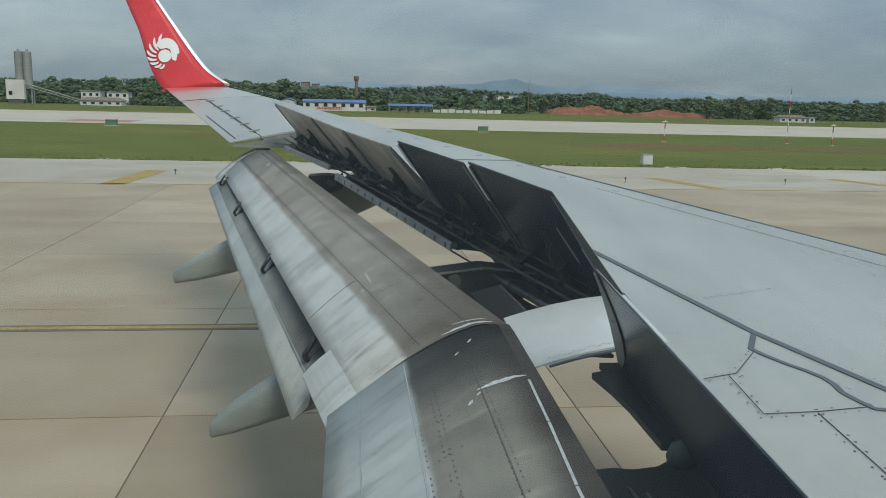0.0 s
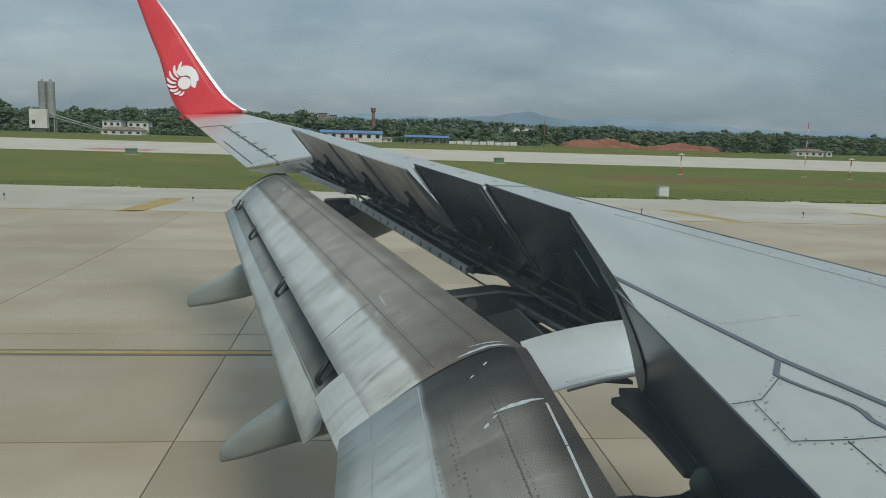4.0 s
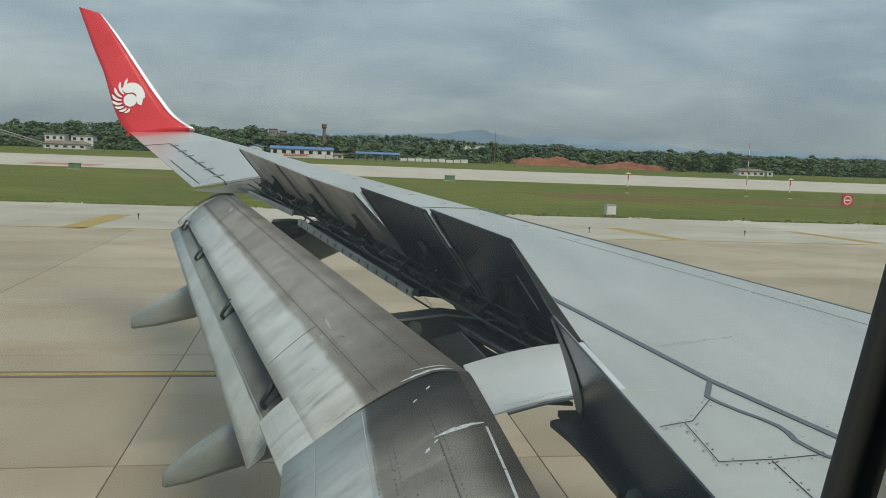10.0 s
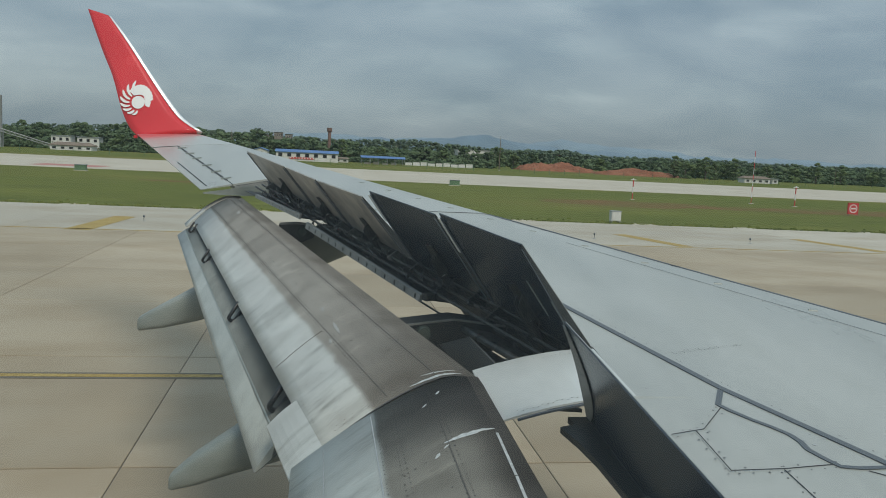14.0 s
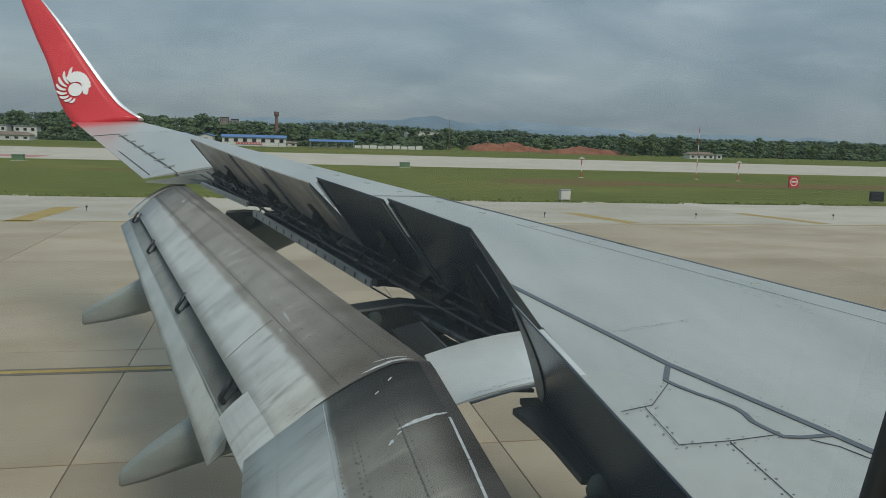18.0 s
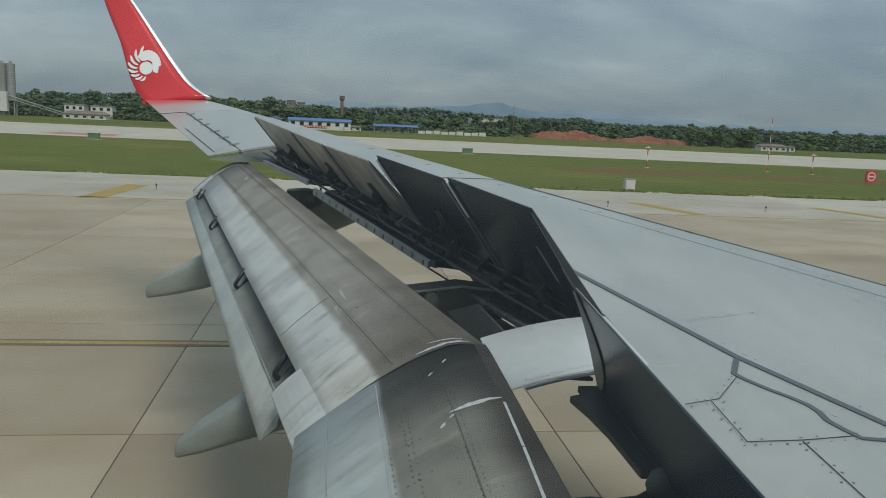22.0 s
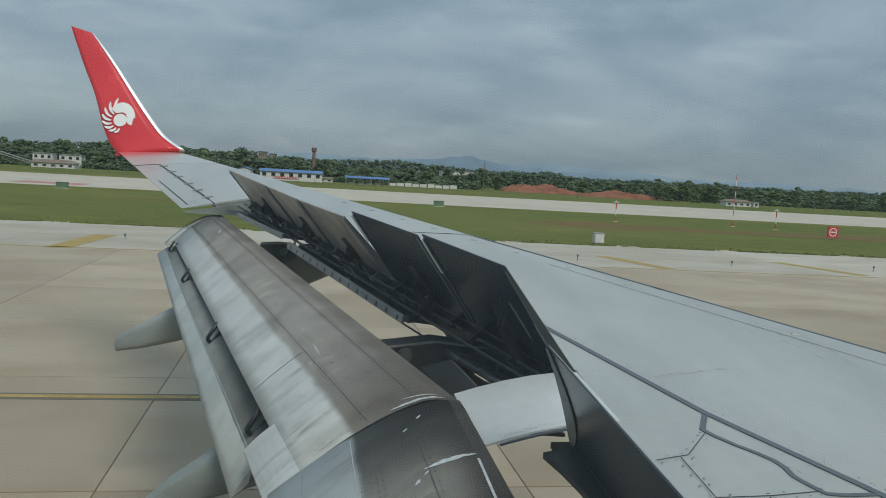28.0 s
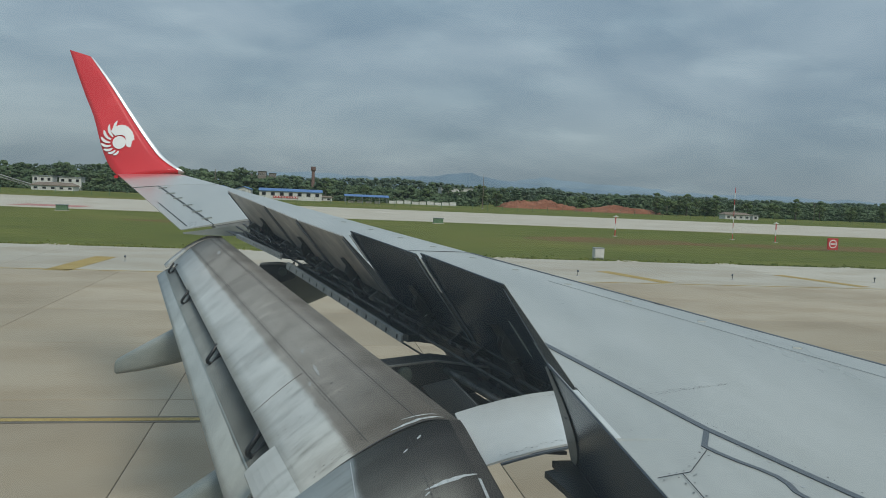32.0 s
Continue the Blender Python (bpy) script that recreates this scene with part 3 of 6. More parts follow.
def skin_z(x, y):
    """Height of the upper skin."""
    z = plane_z(y)
    nose = lead_x(y) - x
    if nose < 0.25:
        z -= 0.05 * (1 - max(nose, 0) / 0.25) ** 2
    if y > 10.3:
        xs = hinge_x(y) + 0.27
        if x < xs:
            drop = lerp(0.21, 0.06, min(1, (y - 10.4) / 4.6))
            z -= drop * ((xs - x) / (xs - trail_x(y))) ** 1.2
    elif y < 4.35 and x < 1.5:
        z -= 0.12 * ((1.5 - x) / 0.6) ** 1.6
    return z


def on_skin(x, y, lift=0.0):
    return (x, y, skin_z(x, y) + EYE + lift)


CHORD = [0, 0.01, 0.03, 0.07, 0.15, 0.3, 0.5, 0.7, 0.85, 1]


def skin_loop(y, rear, thick=0.025):
    """The painted upper shell at y: over the top, round the nose and back underneath."""
    xl = lead_x(y)
    top = [on_skin(lerp(xl, rear, u), y) for u in CHORD]
    nose = [(xl + 0.03, y, top[0][2] - 0.03), (xl + 0.05, y, top[0][2] - 0.09), (xl + 0.03, y, top[0][2] - 0.16)]
    back = [(xl - 0.03, y, top[0][2] - 0.16)] + [(x, yy, z - thick) for x, yy, z in top[3:]]
    return nose[::-1] + top + back[::-1]


def core_loop(y, rear, depth):
    """The dark inside and lower skin at y."""
    xl = lead_x(y) - 0.05
    us = [0.05, 0.15, 0.3, 0.5, 0.7, 0.85, 1]
    top = [on_skin(lerp(xl, rear, u), y, -0.03) for u in us]
    low = [(x, yy, z - max(0.03, depth * math.sin(math.pi * min(1, 0.12 + 0.80 * u)))) for (x, yy, z), u in zip(top, us)]
    return top + low[::-1]


wing = thing("aircraft_wing", "pale grey airliner wing with raised spoilers, drooped flaps and red winglet", "aircraft wing")


def wpart(name, geo, material, parent=None, label="", smooth=False):
    """A part of the wing, told in the world's own numbers."""
    return part(name, geo, material, parent or wing, label, smooth)


def depth_at(y):
    return lerp(0.55, 0.24, y / 10.4)


YS = [-0.1, 1.0, 2.2, 3.2, 3.61, 3.62, 4.3, 5.2, 6.5, 8, 9.2, 10.34]
skin = wpart("wing_skin", loft([skin_loop(y, hinge_x(y)) for y in YS]), M["wing"], label="pale grey painted upper wing skin")
# Underside takes the cove's near-black, shade included.
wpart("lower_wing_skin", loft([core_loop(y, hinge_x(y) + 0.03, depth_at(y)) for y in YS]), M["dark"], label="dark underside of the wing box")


def aileron_hinge(y):
    return lerp(-1.08, -2.80, (y - 10.4) / 4.6)


OUT, TIP = (10.345, 11, 12, 13, 13.55), (13.57, 14.2, 15.0)
outer = wpart("outer_wing_skin", loft([skin_loop(y, aileron_hinge(y)) for y in OUT]), M["wing"])
wpart("lower_wing_skin", loft([core_loop(y, aileron_hinge(y) + 0.02, lerp(0.2, 0.13, (y - 10.4) / 3.2)) for y in OUT]), M["steel"])
tip = wpart("wing_tip_skin", loft([skin_loop(y, trail_x(y), 0.012) for y in TIP]), M["wing_tip"], label="pale grey wing tip with red overspray and painted red reflection")


def aileron_section(y):
    a, b = aileron_hinge(y) - 0.016, trail_x(y)
    top = [on_skin(lerp(a, b, u), y) for u in (0, 0.33, 0.66, 1)]
    low = [(x, yy, z - d) for (x, yy, z), d in zip(top[::-1], (0.006, 0.012, 0.018, 0.024))]
    return top + low


aileron = wpart("aileron", loft([aileron_section(y) for y in (10.36, 11.4, 12.5, 13.53)]), M["wing"], label="pale grey aileron with a trim tab")


def skin_line(name, pts, width, material, parent=None, label="", steps=6, lift=0.0015):
    """A flat strip laid on the skin along x, y points."""
    path = []
    for (x0, y0), (x1, y1) in zip(pts[:-1], pts[1:]):
        path += [on_skin(lerp(x0, x1, i / steps), lerp(y0, y1, i / steps), lift) for i in range(steps)]
    path.append(on_skin(*pts[-1], lift))
    return wpart(name, strip(path, width, 0.003), material, parent, label)


def disc_geo(c, n, r, h=0.0012, k=7):
    """A small low disc on a surface with normal n."""
    c, n = Vector(c), Vector(n).normalized()
    s = n.orthogonal().normalized()
    t = n.cross(s)
    ring = [c + r * (math.cos(a) * s + math.sin(a) * t) for a in (2 * math.pi * i / k for i in range(k))]
    v = [tuple(p) for p in ring] + [tuple(p + n * h) for p in ring]
    return v, [tuple(range(k, 2 * k))] + [(i, (i + 1) % k, k + (i + 1) % k, k + i) for i in range(k)]


def dots_on_skin(name, rows, r, material, parent, gap=0.045, jitter=0.15, label=""):
    rng = random.Random(name + str(len(rows)))
    geos = []
    for (x0, y0), (x1, y1) in rows:
        n = max(2, int(math.hypot(x1 - x0, y1 - y0) / gap))
        for i in range(n + 1):
            if rng.random() < 0.08:
                continue
            u = (i + rng.uniform(-jitter, jitter)) / n
            geos.append(disc_geo(on_skin(lerp(x0, x1, u), lerp(y0, y1, u), 0.0005), (0, -SLOPE, 1), r * rng.uniform(0.7, 1.15)))
    ob = wpart(name, joined(*geos), material, parent, label)
    return tagged(ob, kind="stuff")


# joints, seals and access panels of the upper skin
SEAL = [(0.75, 7.9), (1.35, 6.0), (1.70, 4.86), (2.05, 3.72), (2.38, 2.97), (2.95, 1.6), (3.4, 0.4)]
skin_line("rubber_seal", SEAL, 0.044, M["seal"], skin, "dark grey rubber sealing strip", lift=0.002)
LOOP = [(2.04, 3.70), (1.935, 3.52), (1.96, 3.455), (2.02, 3.35), (2.075, 3.275), (2.115, 3.20), (2.125, 3.13), (2.115, 3.06), (2.14, 2.98), (2.17, 2.91), (2.25, 2.895), (2.40, 2.90)]
skin_line("sealed_door_edge", LOOP, 0.029, M["seal"], skin, "dark sealant round an access door", steps=3)
ACCESS = [((1.56, 3.21), (1.735, 3.26)), ((1.735, 3.26), (1.935, 3.49)), ((1.69, 3.24), (1.672, 2.89)), ((1.672, 2.89), (1.92, 2.90)), ((1.92, 2.90), (2.16, 2.93)), ((1.905, 2.89), (1.90, 2.43)), ((1.90, 2.43), (1.89, 1.2)), ((1.56, 1.95), (2.4, 2.0)), ((2.4, 2.0), (2.7, 2.2))]
for a, b in ACCESS:
    skin_line("panel_joint", [a, b], 0.003, M["panel_line"], skin)
skin_line("panel_joint", [(2.27, 2.87), (2.36, 2.80), (2.47, 2.60), (2.86, 1.6), (3.32, 0.4)], 0.004, M["panel_line"], skin)
rows = []
for (x0, y0), (x1, y1) in ACCESS:
    d = Vector((y1 - y0, x0 - x1)).normalized() * 0.022
    rows += [((x0 + d.x, y0 + d.y), (x1 + d.x, y1 + d.y)), ((x0 - d.x, y0 - d.y), (x1 - d.x, y1 - d.y))]
dots_on_skin("panel_screw", rows, 0.0048, M["screw"], skin, 0.075, 0.3)
dots_on_skin("skin_rivet", [((x + 0.06, y + 0.02), (x2 + 0.06, y2 + 0.02)) for (x, y), (x2, y2) in zip(SEAL[:-1], SEAL[1:])], 0.004, M["screw"], skin, 0.08, 0.4)
dots_on_skin("skin_rivet", [((1.58, 4.30), (1.74, 4.31)), ((1.95, 4.21), (2.5, 4.36)), ((2.1, 4.27), (2.52, 4.38)), ((2.0, 4.2), (2.3, 4.30))], 0.0035, M["screw"], skin, 0.035, 0.6)
dots_on_skin("skin_rivet", [((2.08, 3.60), (2.22, 3.2)), ((2.2, 3.3), (2.33, 3.0)), ((2.0, 3.42), (2.18, 3.1))], 0.009, M["screw_light"], skin, 0.07, 0.4)
skin_line("slat_joint", [(2.23, 7.02), (3.50, 4.77), (5.25, 1.6)], 0.003, M["faint_line"], skin, steps=8)
skin_line("skin_joint", [(0.30, 8.28), (1.2, 8.30), (1.93, 8.31)], 0.012, M["panel_line"], skin)
skin_line("leading_edge_seal", [(lead_x(y) - 0.15, y) for y in (8.31, 7, 6, 5, 4, 3, 2)], 0.03, M["seal"], skin, "dark strip along the leading edge", steps=4)
for y in (10.08, 9.58, 9.07, 8.57, 8.02, 7.49, 6.92, 6.35, 5.75, 5.1):
    x = lead_x(y) - 0.36
    wpart("slat_track_cover", loft([[on_skin(x + a, y + b, 0.0) for a, b in ((-0.035, 0.006), (0.035, -0.015), (0.025, -0.03), (-0.04, -0.012))],
                                    [on_skin(x + a * 0.8, y + b * 0.8, 0.007) for a, b in ((-0.035, 0.006), (0.035, -0.015), (0.025, -0.03), (-0.04, -0.012))]]), M["fairing"], skin)
skin_line("stain_spot", [(2.93, 6.33), (2.97, 6.25)], 0.03, M["panel_line"], skin, steps=2)

# aileron: tab joint, end joint and hinge covers
skin_line("tab_joint", [(trail_x(y) + 0.10, y) for y in (12.15, 11.3, 10.48)], 0.016, M["panel_line"], aileron)
for y in (13.3, 12.75, 12.3, 11.7, 11.2, 10.7):
    x = aileron_hinge(y)
    wpart("hinge_cover", loft([[on_skin(x + a, y + b, h) for a, b in ((0.07, -0.015), (0.07, 0.02), (-0.06, 0.035), (-0.06, 0.0))] for h in (0.0, 0.014)]), M["fairing"], outer)
skin_line("hinge_gap", [(aileron_hinge(y) - 0.008, y) for y in (13.5, 12, 10.6)], 0.03, M["panel_line"], outer)
skin_line("tip_joint", [(aileron_hinge(13.56), 13.56), (trail_x(13.56), 13.56)], 0.03, M["panel_line"], outer)
wpart("aileron_end_fairing", loft([[(x, y, plane_z(10.3) + EYE + z) for x, z in ((-0.60, -0.12), (-0.9, -0.14), (-1.2, -0.2), (-1.42, -0.235), (-1.42, -0.25), (-1.2, -0.26), (-0.9, -0.26), (-0.60, -0.25))] for y in (10.31, 10.355)]), M["fairing"])
wpart("tip_light", box_geo(-3.25, -3.19, 14.96, 15.02, EYE + 0.02, EYE + 0.07), M["red"], tip, "small red lamp housing at the wing tip")

# winglet: leading and trailing edge of each section
WINGLET = [
    (-2.08, 15.00, 0.18, -3.19, 15.00, 0.05),
    (-2.39, 15.12, 0.38, -3.37, 15.12, 0.23),
    (-2.62, 15.25, 0.62, -3.53, 15.25, 0.55),
    (-3.06, 15.50, 1.19, -3.73, 15.50, 1.10),
    (-3.50, 15.75, 1.78, -3.97, 15.75, 1.58),
    (-3.84, 15.98, 2.18, -4.26, 15.99, 2.27),
    (-3.89, 16.00, 2.22, -4.27, 16.00, 2.30),
]


def winglet_half(length, u):
    return 0.06 * length * (math.sqrt(max(u, 0.0)) * (1 - u) * 2.2 + 0.02)


def winglet_section(row, a=0.0, b=1.0, extra=0.0):
    le, te = Vector(row[:3]), Vector(row[3:])
    lean = max(0.0, 1 - (row[2] - 0.1) / 0.8)
    loop = []
    for side in (-1, 1):
        us = [lerp(a, b, i / 6) for i in range(7)]
        for u in (us if side < 0 else us[::-1]):
            p = le.lerp(te, u)
            h = winglet_half((le - te).length, u) + extra
            loop.append((p.x, p.y + side * h * (1 - 0.5 * lean), p.z + EYE - side * h * lean))
    return loop


def dense(rows, n=4):
    """Sections between the given ones on a smooth curve."""
    out = []
    for i in range(len(rows) - 1):
        p0, p1, p2, p3 = (np.array(rows[min(max(k, 0), len(rows) - 1)]) for k in (i - 1, i, i + 1, i + 2))
        for t in (j / n for j in range(n)):
            out.append(tuple(0.5 * (2 * p1 + (p2 - p0) * t + (2 * p0 - 5 * p1 + 4 * p2 - p3) * t * t + (3 * p1 - p0 - 3 * p2 + p3) * t ** 3)))
    return out + [rows[-1]]


ROWS = dense(WINGLET)
winglet = wpart("winglet", loft([winglet_section(r, 0.09) for r in ROWS]), M["red"], label="glossy red upswept winglet", smooth=True)
wpart("leading_edge", loft([winglet_section(r, 0.0, 0.095, 0.003) for r in ROWS[:-1]]), M["bare"], winglet, "bare polished metal leading edge", smooth=True)


def winglet_face(x, z):
    """A point on the inboard face of the winglet."""
    for a, b in zip(ROWS[:-1], ROWS[1:]):
        if (a[2] + a[5]) / 2 <= z <= (b[2] + b[5]) / 2:
            break
    t = (z - (a[2] + a[5]) / 2) / ((b[2] + b[5]) / 2 - (a[2] + a[5]) / 2)
    r = [lerp(p, q, t) for p, q in zip(a, b)]
    u = min(0.97, max(0.03, (r[0] - x) / (r[0] - r[3])))
    lean = max(0.0, 1 - (r[2] - 0.1) / 0.8)
    h = winglet_half(math.hypot(r[0] - r[3], r[2] - r[5]), u)
    return (x, lerp(r[1], r[4], u) - h * (1 - 0.5 * lean) - 0.016, z + EYE)


def emblem_piece(name, outline, label=""):
    """A flat white shape on the winglet, from an outline round its middle."""
    cx, cz = sum(p[0] for p in outline) / len(outline), sum(p[1] for p in outline) / len(outline)
    rings = [[winglet_face(cx + (x - cx) * k, cz + (z - cz) * k) for x, z in outline] for k in (1.0, 0.66, 0.33)]
    v = [p for ring in rings for p in ring] + [winglet_face(cx, cz)]
    n = len(outline)
    f = [(i * n + j, i * n + (j + 1) % n, (i + 1) * n + (j + 1) % n, (i + 1) * n + j) for i in range(2) for j in range(n)]
    f += [(2 * n + j, 2 * n + (j + 1) % n, 3 * n) for j in range(n)]
    return wpart(name, (v, f), M["white"], winglet, label)


EX, EZ = -3.235, 0.655
emblem_piece("emblem_disc", [(EX + 0.115 * math.cos(a), EZ + 0.115 * math.sin(a)) for a in (2 * math.pi * i / 20 for i in range(20))], "white round emblem shape")
for k in range(8):
    a0 = radians(118 + k * 21.5)
    far = 0.40 - 0.022 * k
    near = 0.15
    pts = []
    for s in (-1, 1):
        seq = [i / 6 for i in range(7)]
        for u in (seq if s < 0 else seq[::-1]):
            r = lerp(near, far, u)
            a = a0 - 0.38 * (u - 0.15) ** 1.4 * (1 if u > 0.15 else 0) if u > 0.15 else a0
            w = 0.028 * (0.35 + 1.15 * u) * math.sqrt(max(0.02, 1 - u ** 4))
            pts.append((EX + r * math.cos(a) - s * w * math.sin(a), EZ + r * math.sin(a) + s * w * math.cos(a)))
    emblem_piece("emblem_petal", pts)
crest = []
for i in range(26):
    a = radians(-25 + i * 170 / 25)
    r = 0.30 + 0.008 * (1 if i % 2 else -1) - (0.05 if i < 5 else 0)
    crest.append((EX + 0.02 + r * math.cos(a) * 0.78, EZ + 0.02 + r * math.sin(a)))
crest += [(EX + 0.142 * math.cos(a), EZ + 0.142 * math.sin(a)) for a in (radians(125 - i * 15) for i in range(11))]
emblem_piece("emblem_crest", crest)

# ---- spoilers ----
AFT = Vector((-0.938, -0.345, 0))


def spoiler(y0, y1, c0, c1, angle, material, aft=AFT, notch=True, skew=0.0, sink=0.012):
    """A panel hinged on the wing with its rear edge raised; below it an actuator."""
    co, si = math.cos(radians(angle)), math.sin(radians(angle))
    u, n = aft * co + Vector((0, 0, si)), Vector((0, 0, co)) - aft * si

    def at(t, k, down=0.0):
        y, c = lerp(y0, y1, t), lerp(c0, c1, t)
        lean = (skew * k - (0.13 * k ** 4 if skew else 0)) * (1 - t)
        return Vector((hinge_x(y), y - lean, plane_z(y - lean) + EYE - sink)) + u * (c * k) - n * down

    ks, th = (0, 0.25, 0.5, 0.7, 0.85, 0.94, 1), (0.06, 0.05, 0.035, 0.025, 0.017, 0.011, 0.006)
    loops = [[tuple(at(t, k)) for k in ks] + [tuple(at(t, k, d)) for k, d in zip(ks[::-1], th[::-1])] for t in (0, 1)]
    panel = wpart("spoiler", loft(loops), material, label="raised spoiler panel with a dark streaked underside")
    # Side faces get the cove's shade colour so panel gaps read dark.
    panel.data.materials.append(M["dark"])
    for face in list(panel.data.polygons)[-2:]:
        face.material_index = 1
    # pale upper skin, edge strips and hinge fittings
    wpart("upper_skin", loft([[tuple(at(t, k, -0.004)) for k in (0.02, 1)] + [tuple(at(t, k, -0.001)) for k in (1, 0.02)] for t in (0.005, 0.995)]), M["wing"], panel)
    for t in (0.012, 0.988) if not skew else (0.988,):
        wpart("edge_seal", loft([[tuple(at(t + d, k, lerp(0.062, 0.012, k)) ) for d in (-0.008, 0.008)] + [tuple(at(t + d, k, lerp(0.068, 0.018, k))) for d in (0.008, -0.008)] for k in (0.05, 0.5, 0.97)]), M["seal"], panel)
    if notch:
        tm = 0.56
        w = 0.085 / abs(y1 - y0)
        # Flat dark strip paints the shade of an actuator recess.
        wpart("actuator_recess", loft([[tuple(at(tm - w, k, d)), tuple(at(tm + w * 0.7, k + 0.06, d)), tuple(at(tm + w * 0.7, k + 0.06, d + 0.004)), tuple(at(tm - w, k, d + 0.004))] for k, d in ((0.06, 0.0585), (0.46, 0.0395))]), M["dark"], panel)
        a = at(tm, 0.34, 0.05)
        y = lerp(y0, y1, tm)
        b = Vector((hinge_x(y) - 0.06, y - 0.03, plane_z(y) + EYE - (0.10 if y > 8.2 else 0.15)))
        wpart("actuator", rod(b, b.lerp(a, 0.55), 0.034, 0.03, 10), M["steel_dark"], panel, "dark hydraulic cylinder")
        wpart("piston_rod", rod(b.lerp(a, 0.55), a, 0.013, 0.013, 8), M["bare"], panel, "bright piston rod")
        c = at(tm, 0.30, 0.085)
        wpart("lock_clip", loft([[tuple(c + Vector((x * s, y * s, z))) for x, y in ((-0.02, -0.03), (0.015, -0.02), (0.02, 0.03), (-0.01, 0.02))] for z, s in ((0, 1), (0.035, 0.6))]), M["white"], panel, "white clip on the actuator")
        for s in (-0.05, 0.05):
            off = Vector((0.02, s, 0))
            wpart("hinge_bracket", loft([[tuple(p + off + Vector((0, e, 0))) for p in (at(tm, 0.18, 0.05), at(tm, 0.42, 0.045), at(tm, 0.36, 0.12), at(tm, 0.2, 0.14))] for e in (-0.006, 0.006)]), M["steel_dark"], panel)
    return panel, at


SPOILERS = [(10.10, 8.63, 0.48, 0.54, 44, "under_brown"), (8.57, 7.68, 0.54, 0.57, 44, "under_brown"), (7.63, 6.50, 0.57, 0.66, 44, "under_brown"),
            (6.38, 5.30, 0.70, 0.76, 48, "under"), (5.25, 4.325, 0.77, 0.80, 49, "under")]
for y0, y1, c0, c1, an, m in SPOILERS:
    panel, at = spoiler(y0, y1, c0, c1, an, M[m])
    if m == "under":
        wpart("worn_edge", loft([[tuple(at(0.012 + d, k, 0.075 - 0.05 * k)) for d in (-0.012, 0.012)] + [tuple(at(0.012 + d, k, 0.080 - 0.05 * k)) for d in (0.012, -0.012)] for k in (0.62, 0.98)]), M["white"], panel, "worn white edge strip")
        if y1 < 5:
            for t0, k0, k1 in ((0.80, 0.30, 0.62), (0.97, 0.18, 0.5)):
                wpart("worn_edge", loft([[tuple(at(t0 + d + 0.05 * (k1 - k), k, 0.068 - 0.05 * k)) for d in (-0.006, 0.006)] + [tuple(at(t0 + d + 0.05 * (k1 - k), k, 0.072 - 0.05 * k)) for d in (0.006, -0.006)] for k in (k0, k1)]), M["fairing"], panel)
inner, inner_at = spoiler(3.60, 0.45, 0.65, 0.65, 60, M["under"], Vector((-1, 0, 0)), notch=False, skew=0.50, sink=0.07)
plate = []
for i in range(13):
    k = 0.03 + 0.95 * i / 12
    w = 0.008 + 0.046 * math.sin(math.pi * k) ** 0.7
    plate.append([tuple(inner_at(a, k, d)) for a, d in ((-0.002, 0.062 - 0.055 * k), (w, 0.066 - 0.055 * k), (w, 0.070 - 0.055 * k), (-0.002, 0.070 - 0.055 * k))])
wpart("end_plate", loft(plate), M["olive"], inner, "olive grey curved end plate of the spoiler")
for k in (0.35, 0.62):
    # Flat dark discs stand for the shaded bolt holes.
    wpart("bolt_hole", disc_geo(inner_at(0.03, k, 0.062 - 0.04 * k), (-0.5, 0, -0.7), 0.012), M["panel_line"], inner)

# fixed panel between the spoilers


def gate_z(x, y):
    return skin_z(x, min(y, 4.34)) + EYE


def gate_section(y):
    xs = [1.56, 1.45, 1.3, 1.15, 1.0, 0.87]
    edge = lambda x: x + 0.0
    top = [(edge(x), y, gate_z(x, y) + 0.002) for x in xs]
    return top + [(x, yy, z - 0.010) for x, yy, z in top[::-1]]


gate = wpart("fixed_trailing_panel", loft([gate_section(y) for y in (4.27, 4.0, 3.75, 3.62)]), M["gate_paint"], label="curved pale grey fixed trailing edge panel", smooth=False)
wpart("panel_edge_strip", loft([[(x, y, gate_z(x, 3.62) + z) for y, z in ((3.602, -0.010), (3.619, -0.010), (3.619, -0.020), (3.602, -0.020))] for x in (1.40, 1.3, 1.2, 1.1, 1.03, 0.97)]), M["seal"], gate)
rng = random.Random(5)
geos = [disc_geo((x, 4.22 + rng.uniform(-0.015, 0.015), gate_z(x, 4.2) + 0.003), (0, 0, 1), 0.0036) for x in np.linspace(0.98, 1.5, 22)]
geos += [disc_geo((x, 3.66 + rng.uniform(-0.012, 0.012), gate_z(x, 3.66) + 0.003), (0, 0, 1), 0.0036) for x in np.linspace(0.98, 1.3, 14)]
tagged(wpart("panel_screw", joined(*geos), M["screw"], gate), kind="stuff")

# ---- cove under the spoilers ----


def cove_pt(y, aft, dz):
    return (hinge_x(y) - aft * 0.94, y - aft * 0.34, plane_z(y) + dz + EYE)


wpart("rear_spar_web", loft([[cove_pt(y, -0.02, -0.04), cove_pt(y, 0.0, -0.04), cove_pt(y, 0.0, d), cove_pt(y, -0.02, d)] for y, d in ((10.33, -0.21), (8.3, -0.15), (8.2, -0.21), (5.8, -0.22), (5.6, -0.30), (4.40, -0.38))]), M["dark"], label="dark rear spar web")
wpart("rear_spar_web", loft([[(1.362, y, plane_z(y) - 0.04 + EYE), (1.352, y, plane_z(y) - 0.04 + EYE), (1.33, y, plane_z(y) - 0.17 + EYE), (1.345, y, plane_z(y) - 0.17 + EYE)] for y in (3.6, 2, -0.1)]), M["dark"])
